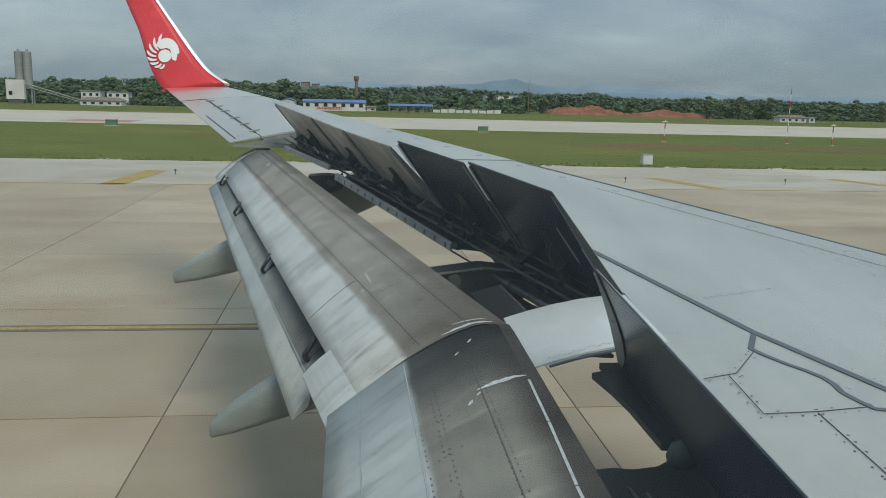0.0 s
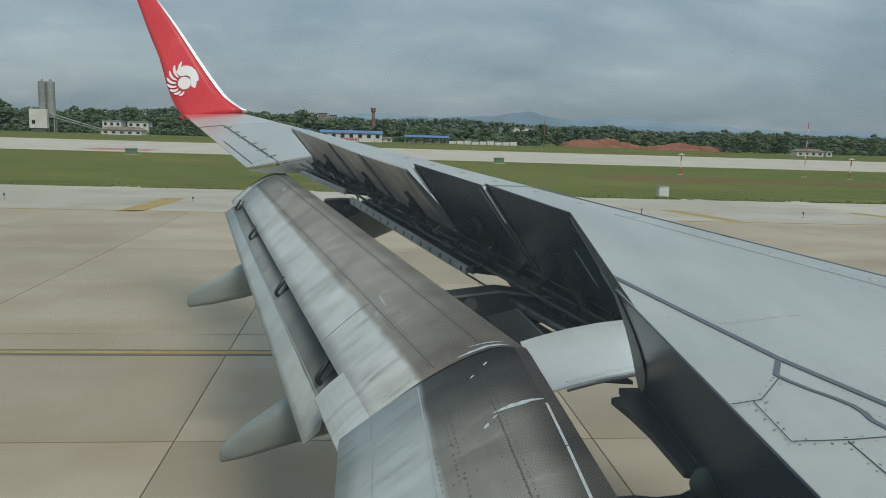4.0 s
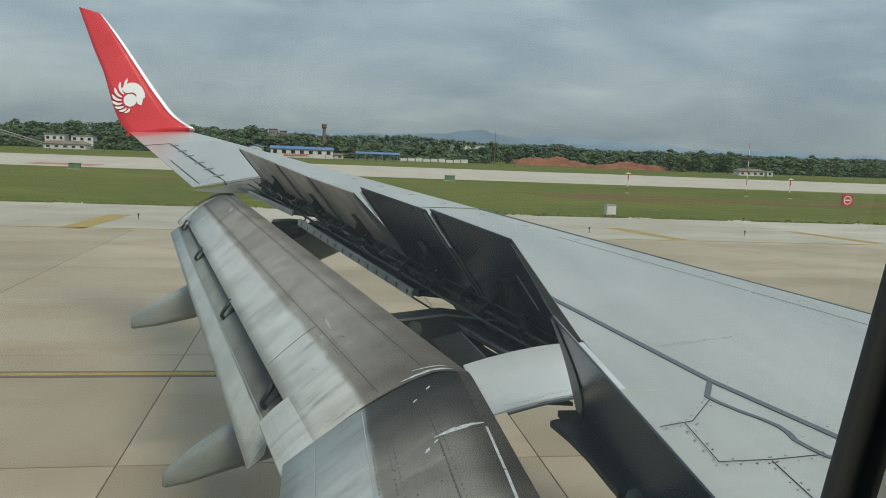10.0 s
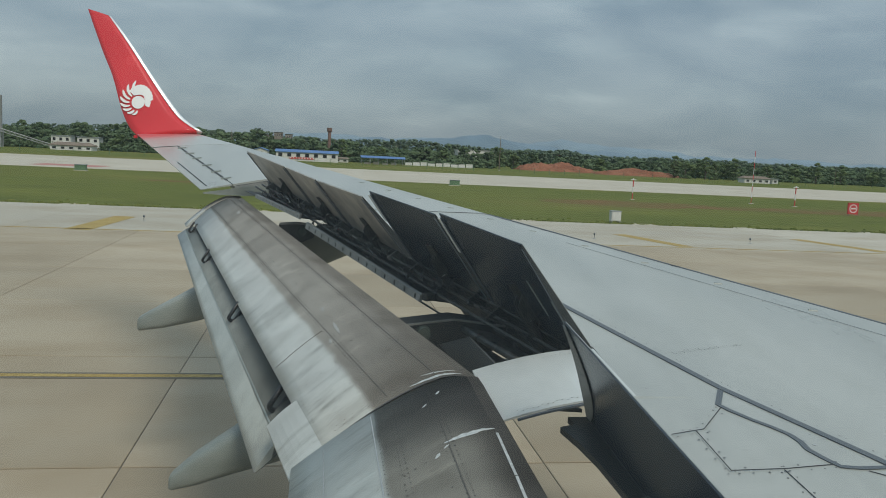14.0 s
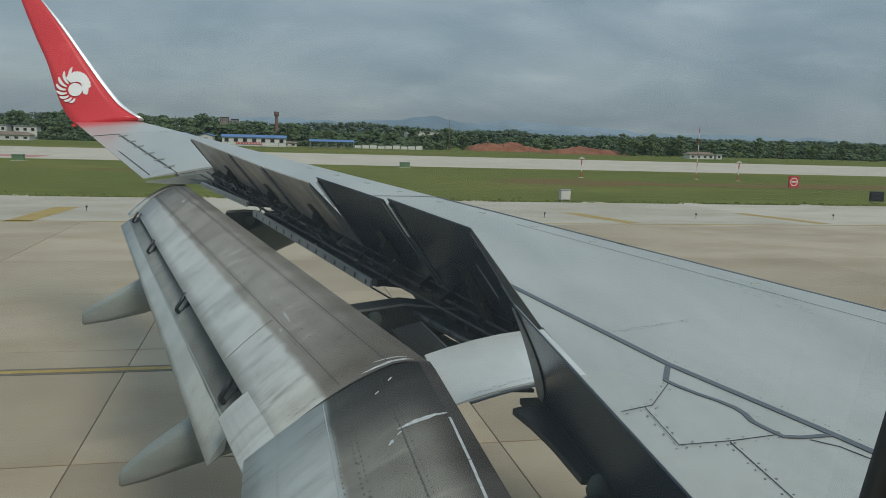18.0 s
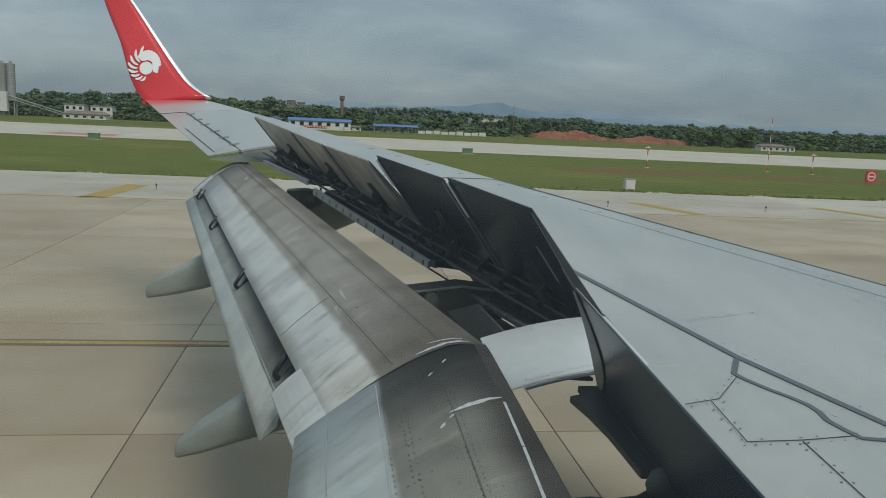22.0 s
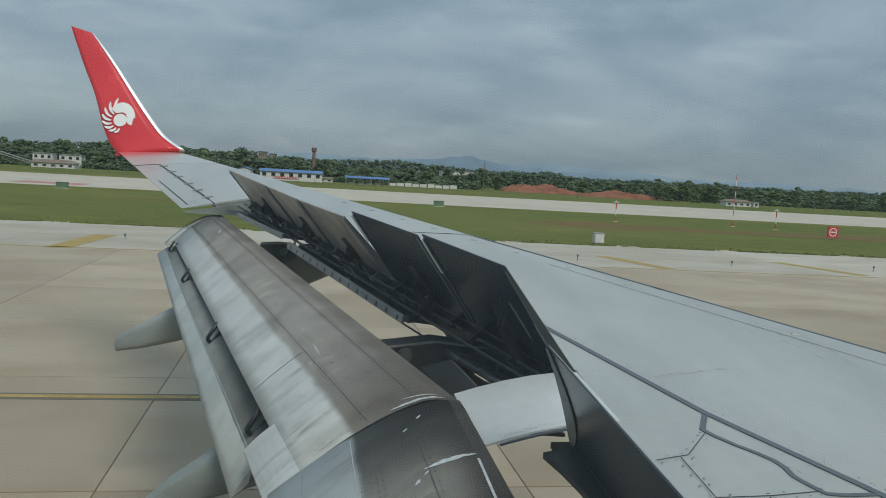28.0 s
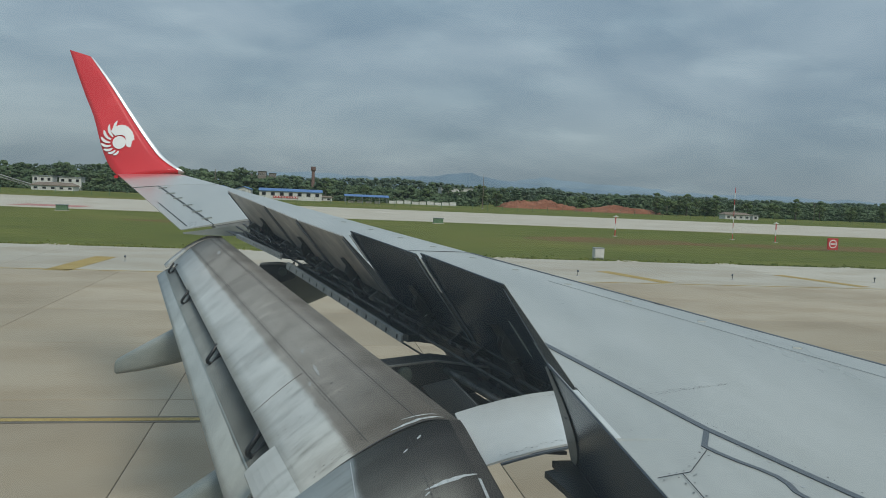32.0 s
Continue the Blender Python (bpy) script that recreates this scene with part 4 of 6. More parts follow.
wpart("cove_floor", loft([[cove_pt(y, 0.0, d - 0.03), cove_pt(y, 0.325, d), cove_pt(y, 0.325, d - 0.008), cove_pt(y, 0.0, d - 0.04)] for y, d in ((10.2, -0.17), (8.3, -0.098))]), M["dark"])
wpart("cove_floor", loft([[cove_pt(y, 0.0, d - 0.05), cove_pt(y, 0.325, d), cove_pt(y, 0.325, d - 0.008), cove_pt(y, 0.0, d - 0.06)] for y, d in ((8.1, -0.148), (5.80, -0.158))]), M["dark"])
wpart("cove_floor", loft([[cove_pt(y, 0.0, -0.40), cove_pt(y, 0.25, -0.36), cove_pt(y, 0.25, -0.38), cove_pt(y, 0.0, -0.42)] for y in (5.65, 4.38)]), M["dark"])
for a, b, up_a, lo_a, up_b, lo_b in ((9.72, 8.24, -0.122, -0.172, -0.050, -0.108), (8.06, 5.74, -0.092, -0.162, -0.110, -0.172)):
    beam = wpart("perforated_beam", loft([[cove_pt(y, 0.322, h), cove_pt(y, 0.345, h - 0.006), cove_pt(y, 0.350, k + 0.006), cove_pt(y, 0.33, k)] for y, h, k in ((a, up_a, lo_a), (b, up_b, lo_b))]), M["steel"], label="grey beam with a row of round holes")
    n = int((a - b) / (0.16 if b < 8 else 0.11))
    for i in range(n):
        y = lerp(a, b, (i + 0.6) / n)
        q = (i + 0.6) / n
        c = Vector(cove_pt(y, 0.3490, (lerp(up_a, up_b, q) + lerp(lo_a, lo_b, q)) / 2))
        s, t = Vector((-0.36, 0.93, 0.1)), Vector((-0.09, -0.03, -1)).normalized()
        r = 0.017 if b < 8 else 0.010
        ring = [c + s * r * 0.8 * math.cos(q) + t * r * 1.15 * math.sin(q) for q in (2 * math.pi * k / 10 for k in range(10))]
        back = Vector((0.004, 0.001, 0))
        # Black discs on the beam paint the dark inside of its holes.
        wpart("hole", loft([[tuple(p) for p in ring], [tuple(p + back) for p in ring]]), M["black"], beam)
wpart("beam_end", loft([[cove_pt(y, 0.25, h), cove_pt(y, 0.335, h), cove_pt(y, 0.335, h - 0.05), cove_pt(y, 0.25, h - 0.04)] for y, h in ((5.735, -0.10), (5.66, -0.09))]), M["dark"], beam)
# round inner beam with a riveted flange, and the grey panel under it
inner_beam = wpart("inner_beam", joined(*(rod(cove_pt(5.45 + (4.60 - 5.45) * k / 4, 0.30, -0.194 + 0.005 * k), cove_pt(5.45 + (4.60 - 5.45) * (k + 1) / 4, 0.30, -0.189 + 0.005 * k), 0.024, n=10) for k in range(4))), M["steel_dark"], label="grey round beam with a riveted flange", smooth=True)
wpart("flange", loft([[cove_pt(y, 0.29, -0.178), cove_pt(y, 0.13, -0.20), cove_pt(y, 0.13, -0.21), cove_pt(y, 0.29, -0.188)] for y in (5.42, 4.55)]), M["steel_dark"], inner_beam)
tagged(wpart("rivet_row", joined(*(disc_geo(cove_pt(5.38 - 0.075 * k, 0.25 - 0.05 * (k % 2), -0.178 - 0.007 * (k % 2)), (-0.1, -0.1, 1), 0.009, 0.004) for k in range(11))), M["black"], inner_beam), kind="stuff")
plate_pts = [cove_pt(5.10, 0.55, -0.232), cove_pt(4.77, 0.55, -0.068), cove_pt(4.50, 0.55, -0.12), cove_pt(4.40, 0.55, -0.26), cove_pt(4.74, 0.55, -0.30)]
wpart("cove_panel", loft([[(x + d, y + d, z) for x, y, z in plate_pts] for d in (0.0, 0.012)]), M["steel_panel"], label="dark grey panel below the inner beam")
for p, q in (((5.75, 0.33, -0.17), (5.36, 0.20, -0.245)), ((5.50, 0.22, -0.20), (5.30, 0.24, -0.25))):
    wpart("bonding_rod", rod(cove_pt(*p), cove_pt(*q), 0.007, n=6), M["black"])
# pipes, brackets and fittings in the cove
rng = random.Random(11)
def floor_depth(y):
    """Lowest place of the fittings at that part of the span."""
    return lerp(-0.10, -0.17, (y - 8.3) / 1.9) if y > 8.25 else -0.165 if y > 6.0 else -0.09 if y > 5.3 else -0.24


CLUSTERS = [lerp(y0, y1, 0.56) for y0, y1, *_ in SPOILERS]


def bent_hose(pts, r, material, name="hose"):
    """A thin round hose along a smooth curve."""
    path = [Vector(p) for p in dense([tuple(p) for p in pts], 4)]
    return wpart(name, tube(path, r, 6), material, smooth=True)


for i in range(280):
    if rng.random() < 0.62:
        y = rng.choice(CLUSTERS) + rng.gauss(0.05, 0.16)
    else:
        y = rng.uniform(4.9, 9.7)
    a0 = rng.uniform(0.03, 0.27)
    d0 = rng.uniform(floor_depth(y) + 0.03, -0.04)
    p = Vector(cove_pt(y, a0, d0))
    kind, shade = rng.random(), rng.random()
    # Inboard fittings mostly take the cove's shade colour.
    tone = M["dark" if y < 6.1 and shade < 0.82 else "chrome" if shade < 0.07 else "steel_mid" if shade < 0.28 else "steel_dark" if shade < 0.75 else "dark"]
    if kind < 0.34:
        q = Vector(cove_pt(y + rng.uniform(-0.10, 0.10), a0 + rng.uniform(-0.07, 0.07), d0 + rng.uniform(-0.02, 0.10)))
        wpart("hydraulic_pipe", rod(p, q, rng.uniform(0.002, 0.0045), n=6), tone)
    elif kind < 0.58:
        w, h = rng.uniform(0.007, 0.020), rng.uniform(0.008, 0.026)
        wpart("bracket", loft([[tuple(p + Vector((sx * w * 0.5 * k, sy * w * k, z))) for sx, sy in ((-1, -1), (1, -0.7), (0.8, 1), (-1, 0.8))] for z, k in ((-h, 1), (0, 0.9), (h * 0.6, 0.5))]), tone)
    elif kind < 0.76:
        wpart("bearing", rod(p, p + Vector((-0.04, rng.uniform(-0.05, 0.05), 0.02)), rng.uniform(0.008, 0.018), rng.uniform(0.006, 0.013), 10), tone)
    else:
        w = rng.uniform(0.04, 0.10)
        bent_hose([p, p + Vector((-0.3 * w, 0.5 * w, 0.5 * w)), p + Vector((-0.6 * w, 1.1 * w, 0.1 * w)), p + Vector((-0.2 * w, 1.3 * w, -0.5 * w))], rng.uniform(0.0022, 0.004), tone)
for y0, y1, *_ in SPOILERS:
    for t in (0.12, 0.56, 0.88):
        y = lerp(y0, y1, t)
        # Inner fittings get the shade colour in place of grey.
        wpart("hinge_fitting", loft([[tuple(Vector(cove_pt(y + e, a, d))) for a, d in ((0.0, -0.03), (0.08, -0.02), (0.17, -0.08), (0.15, -0.10), (0.04, -0.14), (0.0, -0.14))] for e in (-0.008, 0.008)]), M["steel_mid" if y > 6.4 else "dark"], label="grey spoiler hinge fitting")
for dz, aft in ((-0.05, 0.05), (-0.09, 0.12), (-0.12, 0.2)):
    wpart("long_pipe", joined(*(rod(cove_pt(a, aft, dz), cove_pt(b, aft, dz + 0.005), 0.011, n=6) for a, b in ((10.2, 8.0), (8.0, 6.2), (6.2, 4.45)))), M["steel_dark"])

# ---- flaps ----
FLAP_US = [0, 0.03, 0.07, 0.13, 0.22, 0.34, 0.47, 0.6, 0.73, 0.87, 1]


def flap_frame(nose, trail):
    a, b = Vector((nose[0], 0, nose[1])), Vector((trail[0], 0, trail[1]))
    n = Vector((-(b - a).z, 0, (b - a).x)).normalized()
    return a, b, (n if n.z > 0 else -n)


def flap_top(nose, trail, u, fat):
    a, b, n = flap_frame(nose, trail)
    return a.lerp(b, u) + n * (fat * 4 * u * (1 - u) * (1.3 - 0.6 * u) - (0.03 * (1 - u / 0.15) ** 2 if u < 0.15 else 0))


def flap_section(y, nose, trail, fat=0.05, thick=0.16):
    """A closed loop; nose and trail: (x, z) of the upper surface's ends."""
    a, b, n = flap_frame(nose, trail)
    top = [flap_top(nose, trail, u, fat) for u in FLAP_US]
    low = [a.lerp(b, u) - n * (0.01 + thick * (1 - u) ** 0.7 * min(1, 0.35 + u * 4)) for u in FLAP_US[::-1]]
    front = [a - n * 0.11 + (a - b).normalized() * 0.055, a - n * 0.06 + (a - b).normalized() * 0.05]
    return [(p.x, y, p.z + EYE) for p in top + low + front]


FLAP_ST = FLAP_US + [0.3] * len(FLAP_US) + [0.0, 0.0]


def flap_part(name, sections, material, label="", **kw):
    """A flap from (y, nose, trail) rows; keeps chord and span for the paint."""
    geo = loft([flap_section(y, a, b, **kw) for y, a, b in sections])
    ob = wpart(name, geo, material, label=label)
    at = ob.data.attributes.new("chord_span", "FLOAT_VECTOR", "POINT")
    at.data.foreach_set("vector", [c for y, *_ in sections for u in FLAP_ST for c in (u, y, 0.0)])
    me = ob.data
    n = len(FLAP_ST)
    smooth = [all((v % n) < len(FLAP_US) for v in p.vertices) and len(p.vertices) == 4 for p in me.polygons]
    me.polygons.foreach_set("use_smooth", smooth)
    return ob


def out_flap(y, full=False):
    u = (10.5 - y) / 6.5
    nose = (lerp(-1.07, 0.775, u), lerp(-0.62, -1.10, u))
    slot = (lerp(-1.58, 0.04, u), lerp(-0.96, -1.53, u))
    end = (lerp(-1.73, -0.10, u), lerp(-0.95, -1.68, u))
    return nose, end if full else slot


def inb_flap(y):
    return (0.775, -1.096 - 0.048 * (4 - y)), (-0.10, -1.612 - 0.022 * (4 - y))


def aft_flap(y):
    u = (10.3 - y) / 5.6
    return (lerp(-1.50, -0.04, u), lerp(-1.02, -1.56, u)), (lerp(-1.72, -0.33, u), lerp(-1.14, -1.92, u))


outflap = flap_part("outboard_flap", [(y, *out_flap(y)) for y in (10.3, 9, 7.5, 6, 4.65, 4.03)], M["flap_out"], "soot-stained grey outboard flap, fully lowered")


def end_tab(y0, y1):
    """The rear piece of the flap's end, where it runs past the slot."""
    loops = []
    for y in (y0, (y0 + y1) / 2, y1):
        (x0, z0), (x1, z1) = out_flap(y)[1], out_flap(y, True)[1]
        p = flap_top(*out_flap(y), 0.96, 0.05)
        cx, cz = x0 - 0.07, z0 - 0.045
        bend = [((1 - t) ** 2 * p.x + 2 * t * (1 - t) * cx + t * t * x1, (1 - t) ** 2 * (p.z + 0.002) + 2 * t * (1 - t) * cz + t * t * z1) for t in (0, 0.2, 0.4, 0.6, 0.8, 1)]
        loops.append([(x, y, z + EYE) for x, z in bend] + [(x1, y, z1 + EYE - 0.012), (x0, y, z0 + EYE - 0.05)])
    ob = wpart("flap_end_panel", loft(loops), M["flap_out"])
    at = ob.data.attributes.new("chord_span", "FLOAT_VECTOR", "POINT")
    at.data.foreach_set("vector", [c for lp in loops for q in lp for c in (0.95, q[1], 0.0)])
    return ob


inend = end_tab(4.645, 4.03)


def long_flap(y):
    (x0, z0), (x1, z1) = out_flap(y)
    return (x0, z0), (x1 + 0.17 * (x1 - x0), z1 + 0.17 * (z1 - z0))


flap_part("flap_end_panel", [(y, *long_flap(y)) for y in (10.5, 10.305)], M["flap_out"], thick=0.06)
aftflap = flap_part("aft_flap", [(y, *aft_flap(y)) for y in (10.28, 8.4, 6.6, 4.72)], M["flap_aft"], "narrow two-tone grey aft flap behind the slot", fat=0.02, thick=0.06)
inflap = flap_part("inboard_flap", [(y, *inb_flap(y)) for y in (4.018, 3.2, 2.3, 1.3, 0.4)], M["flap_in"], "soot-stained grey inboard flap, fully lowered")


def flap_pt(rows, y, u, lift=0.0, fat=0.05):
    nose, trail = rows(y)
    p = flap_top(nose, trail, u, fat)
    q = flap_top(nose, trail, min(1, u + 0.02), fat)
    r = flap_top(nose, trail, max(0, u - 0.02), fat)
    n = Vector((-(q - r).z, 0, (q - r).x)).normalized()
    n = n if n.z > 0 else -n
    n = (n + Vector((0, -0.1, 0))).normalized()
    return Vector((p.x, y, p.z + EYE)) + n * lift, n


def flap_line(name, rows, pts, width, material, parent, fat=0.05, steps=8, lift=0.001, label=""):
    path, nn = [], Vector()
    for (y0, u0), (y1, u1) in zip(pts[:-1], pts[1:]):
        for i in range(steps + 1):
            p, n = flap_pt(rows, lerp(y0, y1, i / steps), lerp(u0, u1, i / steps), lift, fat)
            path.append(tuple(p))
            nn += n
    return wpart(name, strip(path, width, 0.002, nn), material, parent, label)


def flap_dots(name, rows, lines, r, gap, parent, fat=0.05, seed=1, material=None):
    rng = random.Random(seed)
    geos = []
    for (y0, u0), (y1, u1) in lines:
        p, q = flap_pt(rows, y0, u0)[0], flap_pt(rows, y1, u1)[0]
        n = max(2, int((q - p).length / gap))
        for i in range(n):
            if rng.random() < 0.12:
                continue
            t = (i + rng.uniform(-0.15, 0.15)) / n
            c, nn = flap_pt(rows, lerp(y0, y1, t), lerp(u0, u1, t), 0.0005, fat)
            geos.append(disc_geo(c, nn, r * rng.uniform(0.75, 1.2), k=6))
    return tagged(wpart(name, joined(*geos), material or M["rivet"], parent), kind="stuff")


full = lambda y: out_flap(y, False)
flap_line("panel_joint", full, [(10.25, 0.14), (4.08, 0.14)], 0.004, M["soot_line"], outflap, steps=20)
flap_line("panel_joint", full, [(10.25, 0.52), (4.08, 0.465)], 0.004, M["soot_line"], outflap, steps=20)
for y in (5.25,):
    flap_line("panel_joint", full, [(y, 0.5), (y - 0.05, 0.98)], 0.002, M["soot_line"], outflap)
flap_dots("rivet_row", full, [((10.2, 0.50), (4.08, 0.445)), ((10.2, 0.54), (4.08, 0.485)), ((10.2, 0.16), (4.08, 0.16)), ((10.2, 0.12), (4.08, 0.12))], 0.005, 0.05, outflap)
flap_dots("rivet_row", full, [((y, 0.18), (y, 0.46)) for y in (9.6, 9.1, 8.5, 8.0, 7.4, 6.9, 6.3, 5.9, 5.4, 4.9)], 0.0048, 0.06, outflap, seed=3)
flap_dots("rivet_row", full, [((10.2, 0.33), (4.08, 0.31)), ((10.2, 0.24), (4.08, 0.23)), ((10.2, 0.40), (4.08, 0.38))], 0.0046, 0.14, outflap, seed=4)
flap_dots("rivet_row", full, [((5.25, 0.5), (5.2, 0.97)), ((4.75, 0.5), (4.72, 0.97)), ((5.95, 0.6), (5.9, 0.95)), ((6.6, 0.6), (6.55, 0.95))], 0.005, 0.055, outflap, seed=6)
flap_dots("rivet_row", full, [((4.14, 0.3), (4.12, 0.95)), ((4.1, 0.4), (4.09, 0.9)), ((4.6, 0.93), (4.2, 0.93))], 0.004, 0.05, inend, seed=7)
flap_dots("rivet_row", inb_flap, [((3.9, 0.18), (0.5, 0.18)), ((3.9, 0.205), (0.5, 0.205)), ((3.4, 0.22), (3.35, 0.46)), ((3.2, 0.22), (3.15, 0.46)), ((2.9, 0.2), (2.85, 0.5)), ((3.9, 0.50), (0.5, 0.5)), ((3.9, 0.40), (0.5, 0.40)), ((3.9, 0.425), (0.5, 0.425)), ((3.9, 0.80), (0.5, 0.80))], 0.0038, 0.045, inflap, seed=8)
flap_line("panel_joint", inb_flap, [(3.95, 0.80), (0.5, 0.80)], 0.003, M["faint_line"], inflap)
flap_line("panel_joint", inb_flap, [(3.97, 0.52), (0.5, 0.52)], 0.006, M["faint_line"], inflap)
flap_line("panel_joint", inb_flap, [(3.5, 0.20), (0.5, 0.20)], 0.004, M["soot_line"], inflap)


def flake(rows, pts, width, parent, label, steps=14, seed=1, material=None, name="worn_strip"):
    """A bare metal patch that tapers to both ends, with a ragged edge."""
    rng = random.Random(seed)
    loops = []
    for i in range(steps + 1):
        t = i / steps * (len(pts) - 1)
        k = min(int(t), len(pts) - 2)
        y, u = lerp(pts[k][0], pts[k + 1][0], t - k), lerp(pts[k][1], pts[k + 1][1], t - k)
        p, n = flap_pt(rows, y, u, 0.0008)
        q, _ = flap_pt(rows, y + 0.01 * (pts[-1][0] - pts[0][0]), u + 0.01 * (pts[-1][1] - pts[0][1]), 0.0008)
        side = (q - p).cross(n).normalized() * (0.5 * width * (0.12 + math.sin(math.pi * i / steps) ** 0.7))
        a, b = rng.uniform(0.55, 1.15), rng.uniform(0.55, 1.15)
        loops.append([tuple(p - side * a), tuple(p + side * b), tuple(p + side * b + n * 0.0015), tuple(p - side * a + n * 0.0015)])
    return wpart(name, loft(loops), material or M["bare_strip"], parent, label)


for y0, y1, u0, u1 in ((3.27, 2.86, 0.0, 0.012), (2.85, 2.38, 0.012, 0.032), (2.37, 1.2, 0.033, 0.05)):
    flap_line("rub_strip", inb_flap, [(y0, u0), (y1, u1)], 0.012, M["bare_strip"], inflap, label="narrow bare metal rub strip")
flake(inb_flap, [(3.32, 0.0), (3.285, 0.11), (3.28, 0.22)], 0.03, inflap, "bare metal where paint has worn off", seed=3)
flake(full, [(4.06, 0.0), (4.055, 0.14), (4.06, 0.32)], 0.024, inend, "bare metal where paint has worn off", seed=4)
flake(full, [(4.10, 0.02), (4.10, 0.12), (4.12, 0.22)], 0.012, inend, "bare metal where paint has worn off", seed=5)
# Dark strip over the joint stands for the shaded gap between flaps.
flap_line("flap_gap_seal", full, [(4.026, 0.0), (4.026, 0.5), (4.026, 1.0)], 0.012, M["rivet"], inend, lift=0.002)
# worn paint: bare specks on both flaps
for k, (a, b, w) in enumerate((((5.61, 0.36), (5.53, 0.385), 0.022), ((5.28, 0.385), (5.08, 0.41), 0.024), ((5.08, 0.50), (5.01, 0.515), 0.022), ((9.4, 0.22), (9.25, 0.26), 0.05))):
    flake(full, [a, ((a[0] + b[0]) / 2, (a[1] + b[1]) / 2), b], w, outflap, "", 10, 20 + k, M["scuff"], "paint_chip")
for k, (y, u, w) in enumerate(((3.758, 0.245, 0.012), (3.852, 0.164, 0.014), (3.19, 0.262, 0.018), (3.24, 0.215, 0.010))):
    flake(inb_flap, [(y + w, u - 0.012), (y, u), (y - w, u + 0.012)], w, inflap, "", 6, 40 + k, M["bare_strip"], "paint_chip")
flap_line("panel_joint", aft_flap, [(10.2, 0.55), (4.75, 0.48)], 0.012, M["fairing"], aftflap, 0.02)
# black drive links across the slot
for y, big in ((10.02, 0.75), (8.62, 0.85), (6.75, 1.0), (5.02, 1.15)):
    p = flap_pt(aft_flap, y, 0.36, 0.012, 0.02)[0]
    ax, sd, r = Vector((0.52, 0.0, 0.85)), Vector((-0.80, -0.30, 0.45)).normalized(), 0.030 * big
    top = p + ax * (0.17 * big)
    loop = [top - sd * r] + [p + ax * (r * (1 - math.cos(radians(a)))) + sd * (r * math.sin(radians(a))) for a in range(-90, 91, 15)] + [top + sd * r]
    wpart("drive_link", tube(loop, 0.016 * big, 8), M["black"], aftflap, "black loop-shaped flap drive link", smooth=True)

# ---- flap track fairings and the tracks in front of them ----


def canoe(y, rows, label="grey pointed flap track fairing"):
    loops = []
    for x, zc, w, h in rows:
        loops.append([(x, y + w * math.copysign(abs(math.cos(a)) ** 0.55, math.cos(a)), zc + EYE + h * math.copysign(abs(math.sin(a)) ** 0.55, math.sin(a)))
                      for a in (2 * math.pi * i / 16 for i in range(16))])
    return wpart("flap_track_fairing", loft(loops), M["fairing"], label=label, smooth=True)


canoe(9.0, [(0.37, -0.98, 0.08, 0.10), (0.35, -0.98, 0.13, 0.17), (0.26, -0.99, 0.16, 0.20), (0.0, -1.07, 0.18, 0.24), (-0.3, -1.27, 0.18, 0.24), (-0.63, -1.49, 0.18, 0.23), (-1.27, -1.73, 0.14, 0.20), (-1.64, -1.88, 0.105, 0.135), (-1.88, -1.97, 0.075, 0.08), (-1.90, -1.98, 0.055, 0.06)])
canoe(5.6, [(1.6, -1.52, 0.05, 0.05), (1.1, -1.55, 0.15, 0.13), (0.5, -1.72, 0.18, 0.17), (-0.05, -1.92, 0.18, 0.20), (-0.5, -2.09, 0.14, 0.165), (-0.8, -2.245, 0.10, 0.11), (-0.95, -2.33, 0.07, 0.06), (-0.97, -2.34, 0.05, 0.045)])
for y, outline, roller in ((8.65, ((-0.06, -0.80), (-0.22, -0.785), (-0.40, -0.80), (-0.43, -0.88), (-0.18, -0.98), (-0.04, -0.92)), (-0.16, -0.86)),
                           (5.25, ((1.25, -1.10), (0.90, -1.06), (0.45, -1.12), (0.30, -1.24), (0.90, -1.32), (1.25, -1.24)), (0.70, -1.14))):
    track = wpart("flap_track", loft([[(a, yy, b + EYE) for a, b in outline] for yy in (y + 0.14, y - 0.14)]), M["dark"], label="dark flap track and carriage")
    wpart("carriage_roller", rod((roller[0], y - 0.14, roller[1] + EYE), (roller[0], y - 0.19, roller[1] + EYE), 0.05, 0.042, 14), M["dark_green"], track)
    wpart("track_rail", strip([(a, y - 0.145, b + EYE + 0.004) for a, b in outline[:3]], 0.02, 0.012), M["steel_mid"], track)


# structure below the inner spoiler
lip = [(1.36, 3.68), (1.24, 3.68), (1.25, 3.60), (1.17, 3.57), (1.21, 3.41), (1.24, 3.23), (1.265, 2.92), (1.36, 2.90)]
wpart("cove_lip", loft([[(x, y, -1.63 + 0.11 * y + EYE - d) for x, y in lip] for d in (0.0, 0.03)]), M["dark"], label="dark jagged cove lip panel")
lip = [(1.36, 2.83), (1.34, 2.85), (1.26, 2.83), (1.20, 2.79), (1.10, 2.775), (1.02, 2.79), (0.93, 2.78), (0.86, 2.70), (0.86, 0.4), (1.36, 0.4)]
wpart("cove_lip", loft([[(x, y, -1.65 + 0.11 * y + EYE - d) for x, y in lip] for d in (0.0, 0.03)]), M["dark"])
wpart("drive_gearbox", loft([[(1.30 + r * math.cos(a), 2.80 + 0.8 * r * math.sin(a), z) for a in (2 * math.pi * i / 12 for i in range(12))] for r, z in ((0.05, EYE - 1.36), (0.065, EYE - 1.31), (0.045, EYE - 1.26), (0.015, EYE - 1.245))]), M["dark_green"], label="dark rounded flap drive gearbox", smooth=True)
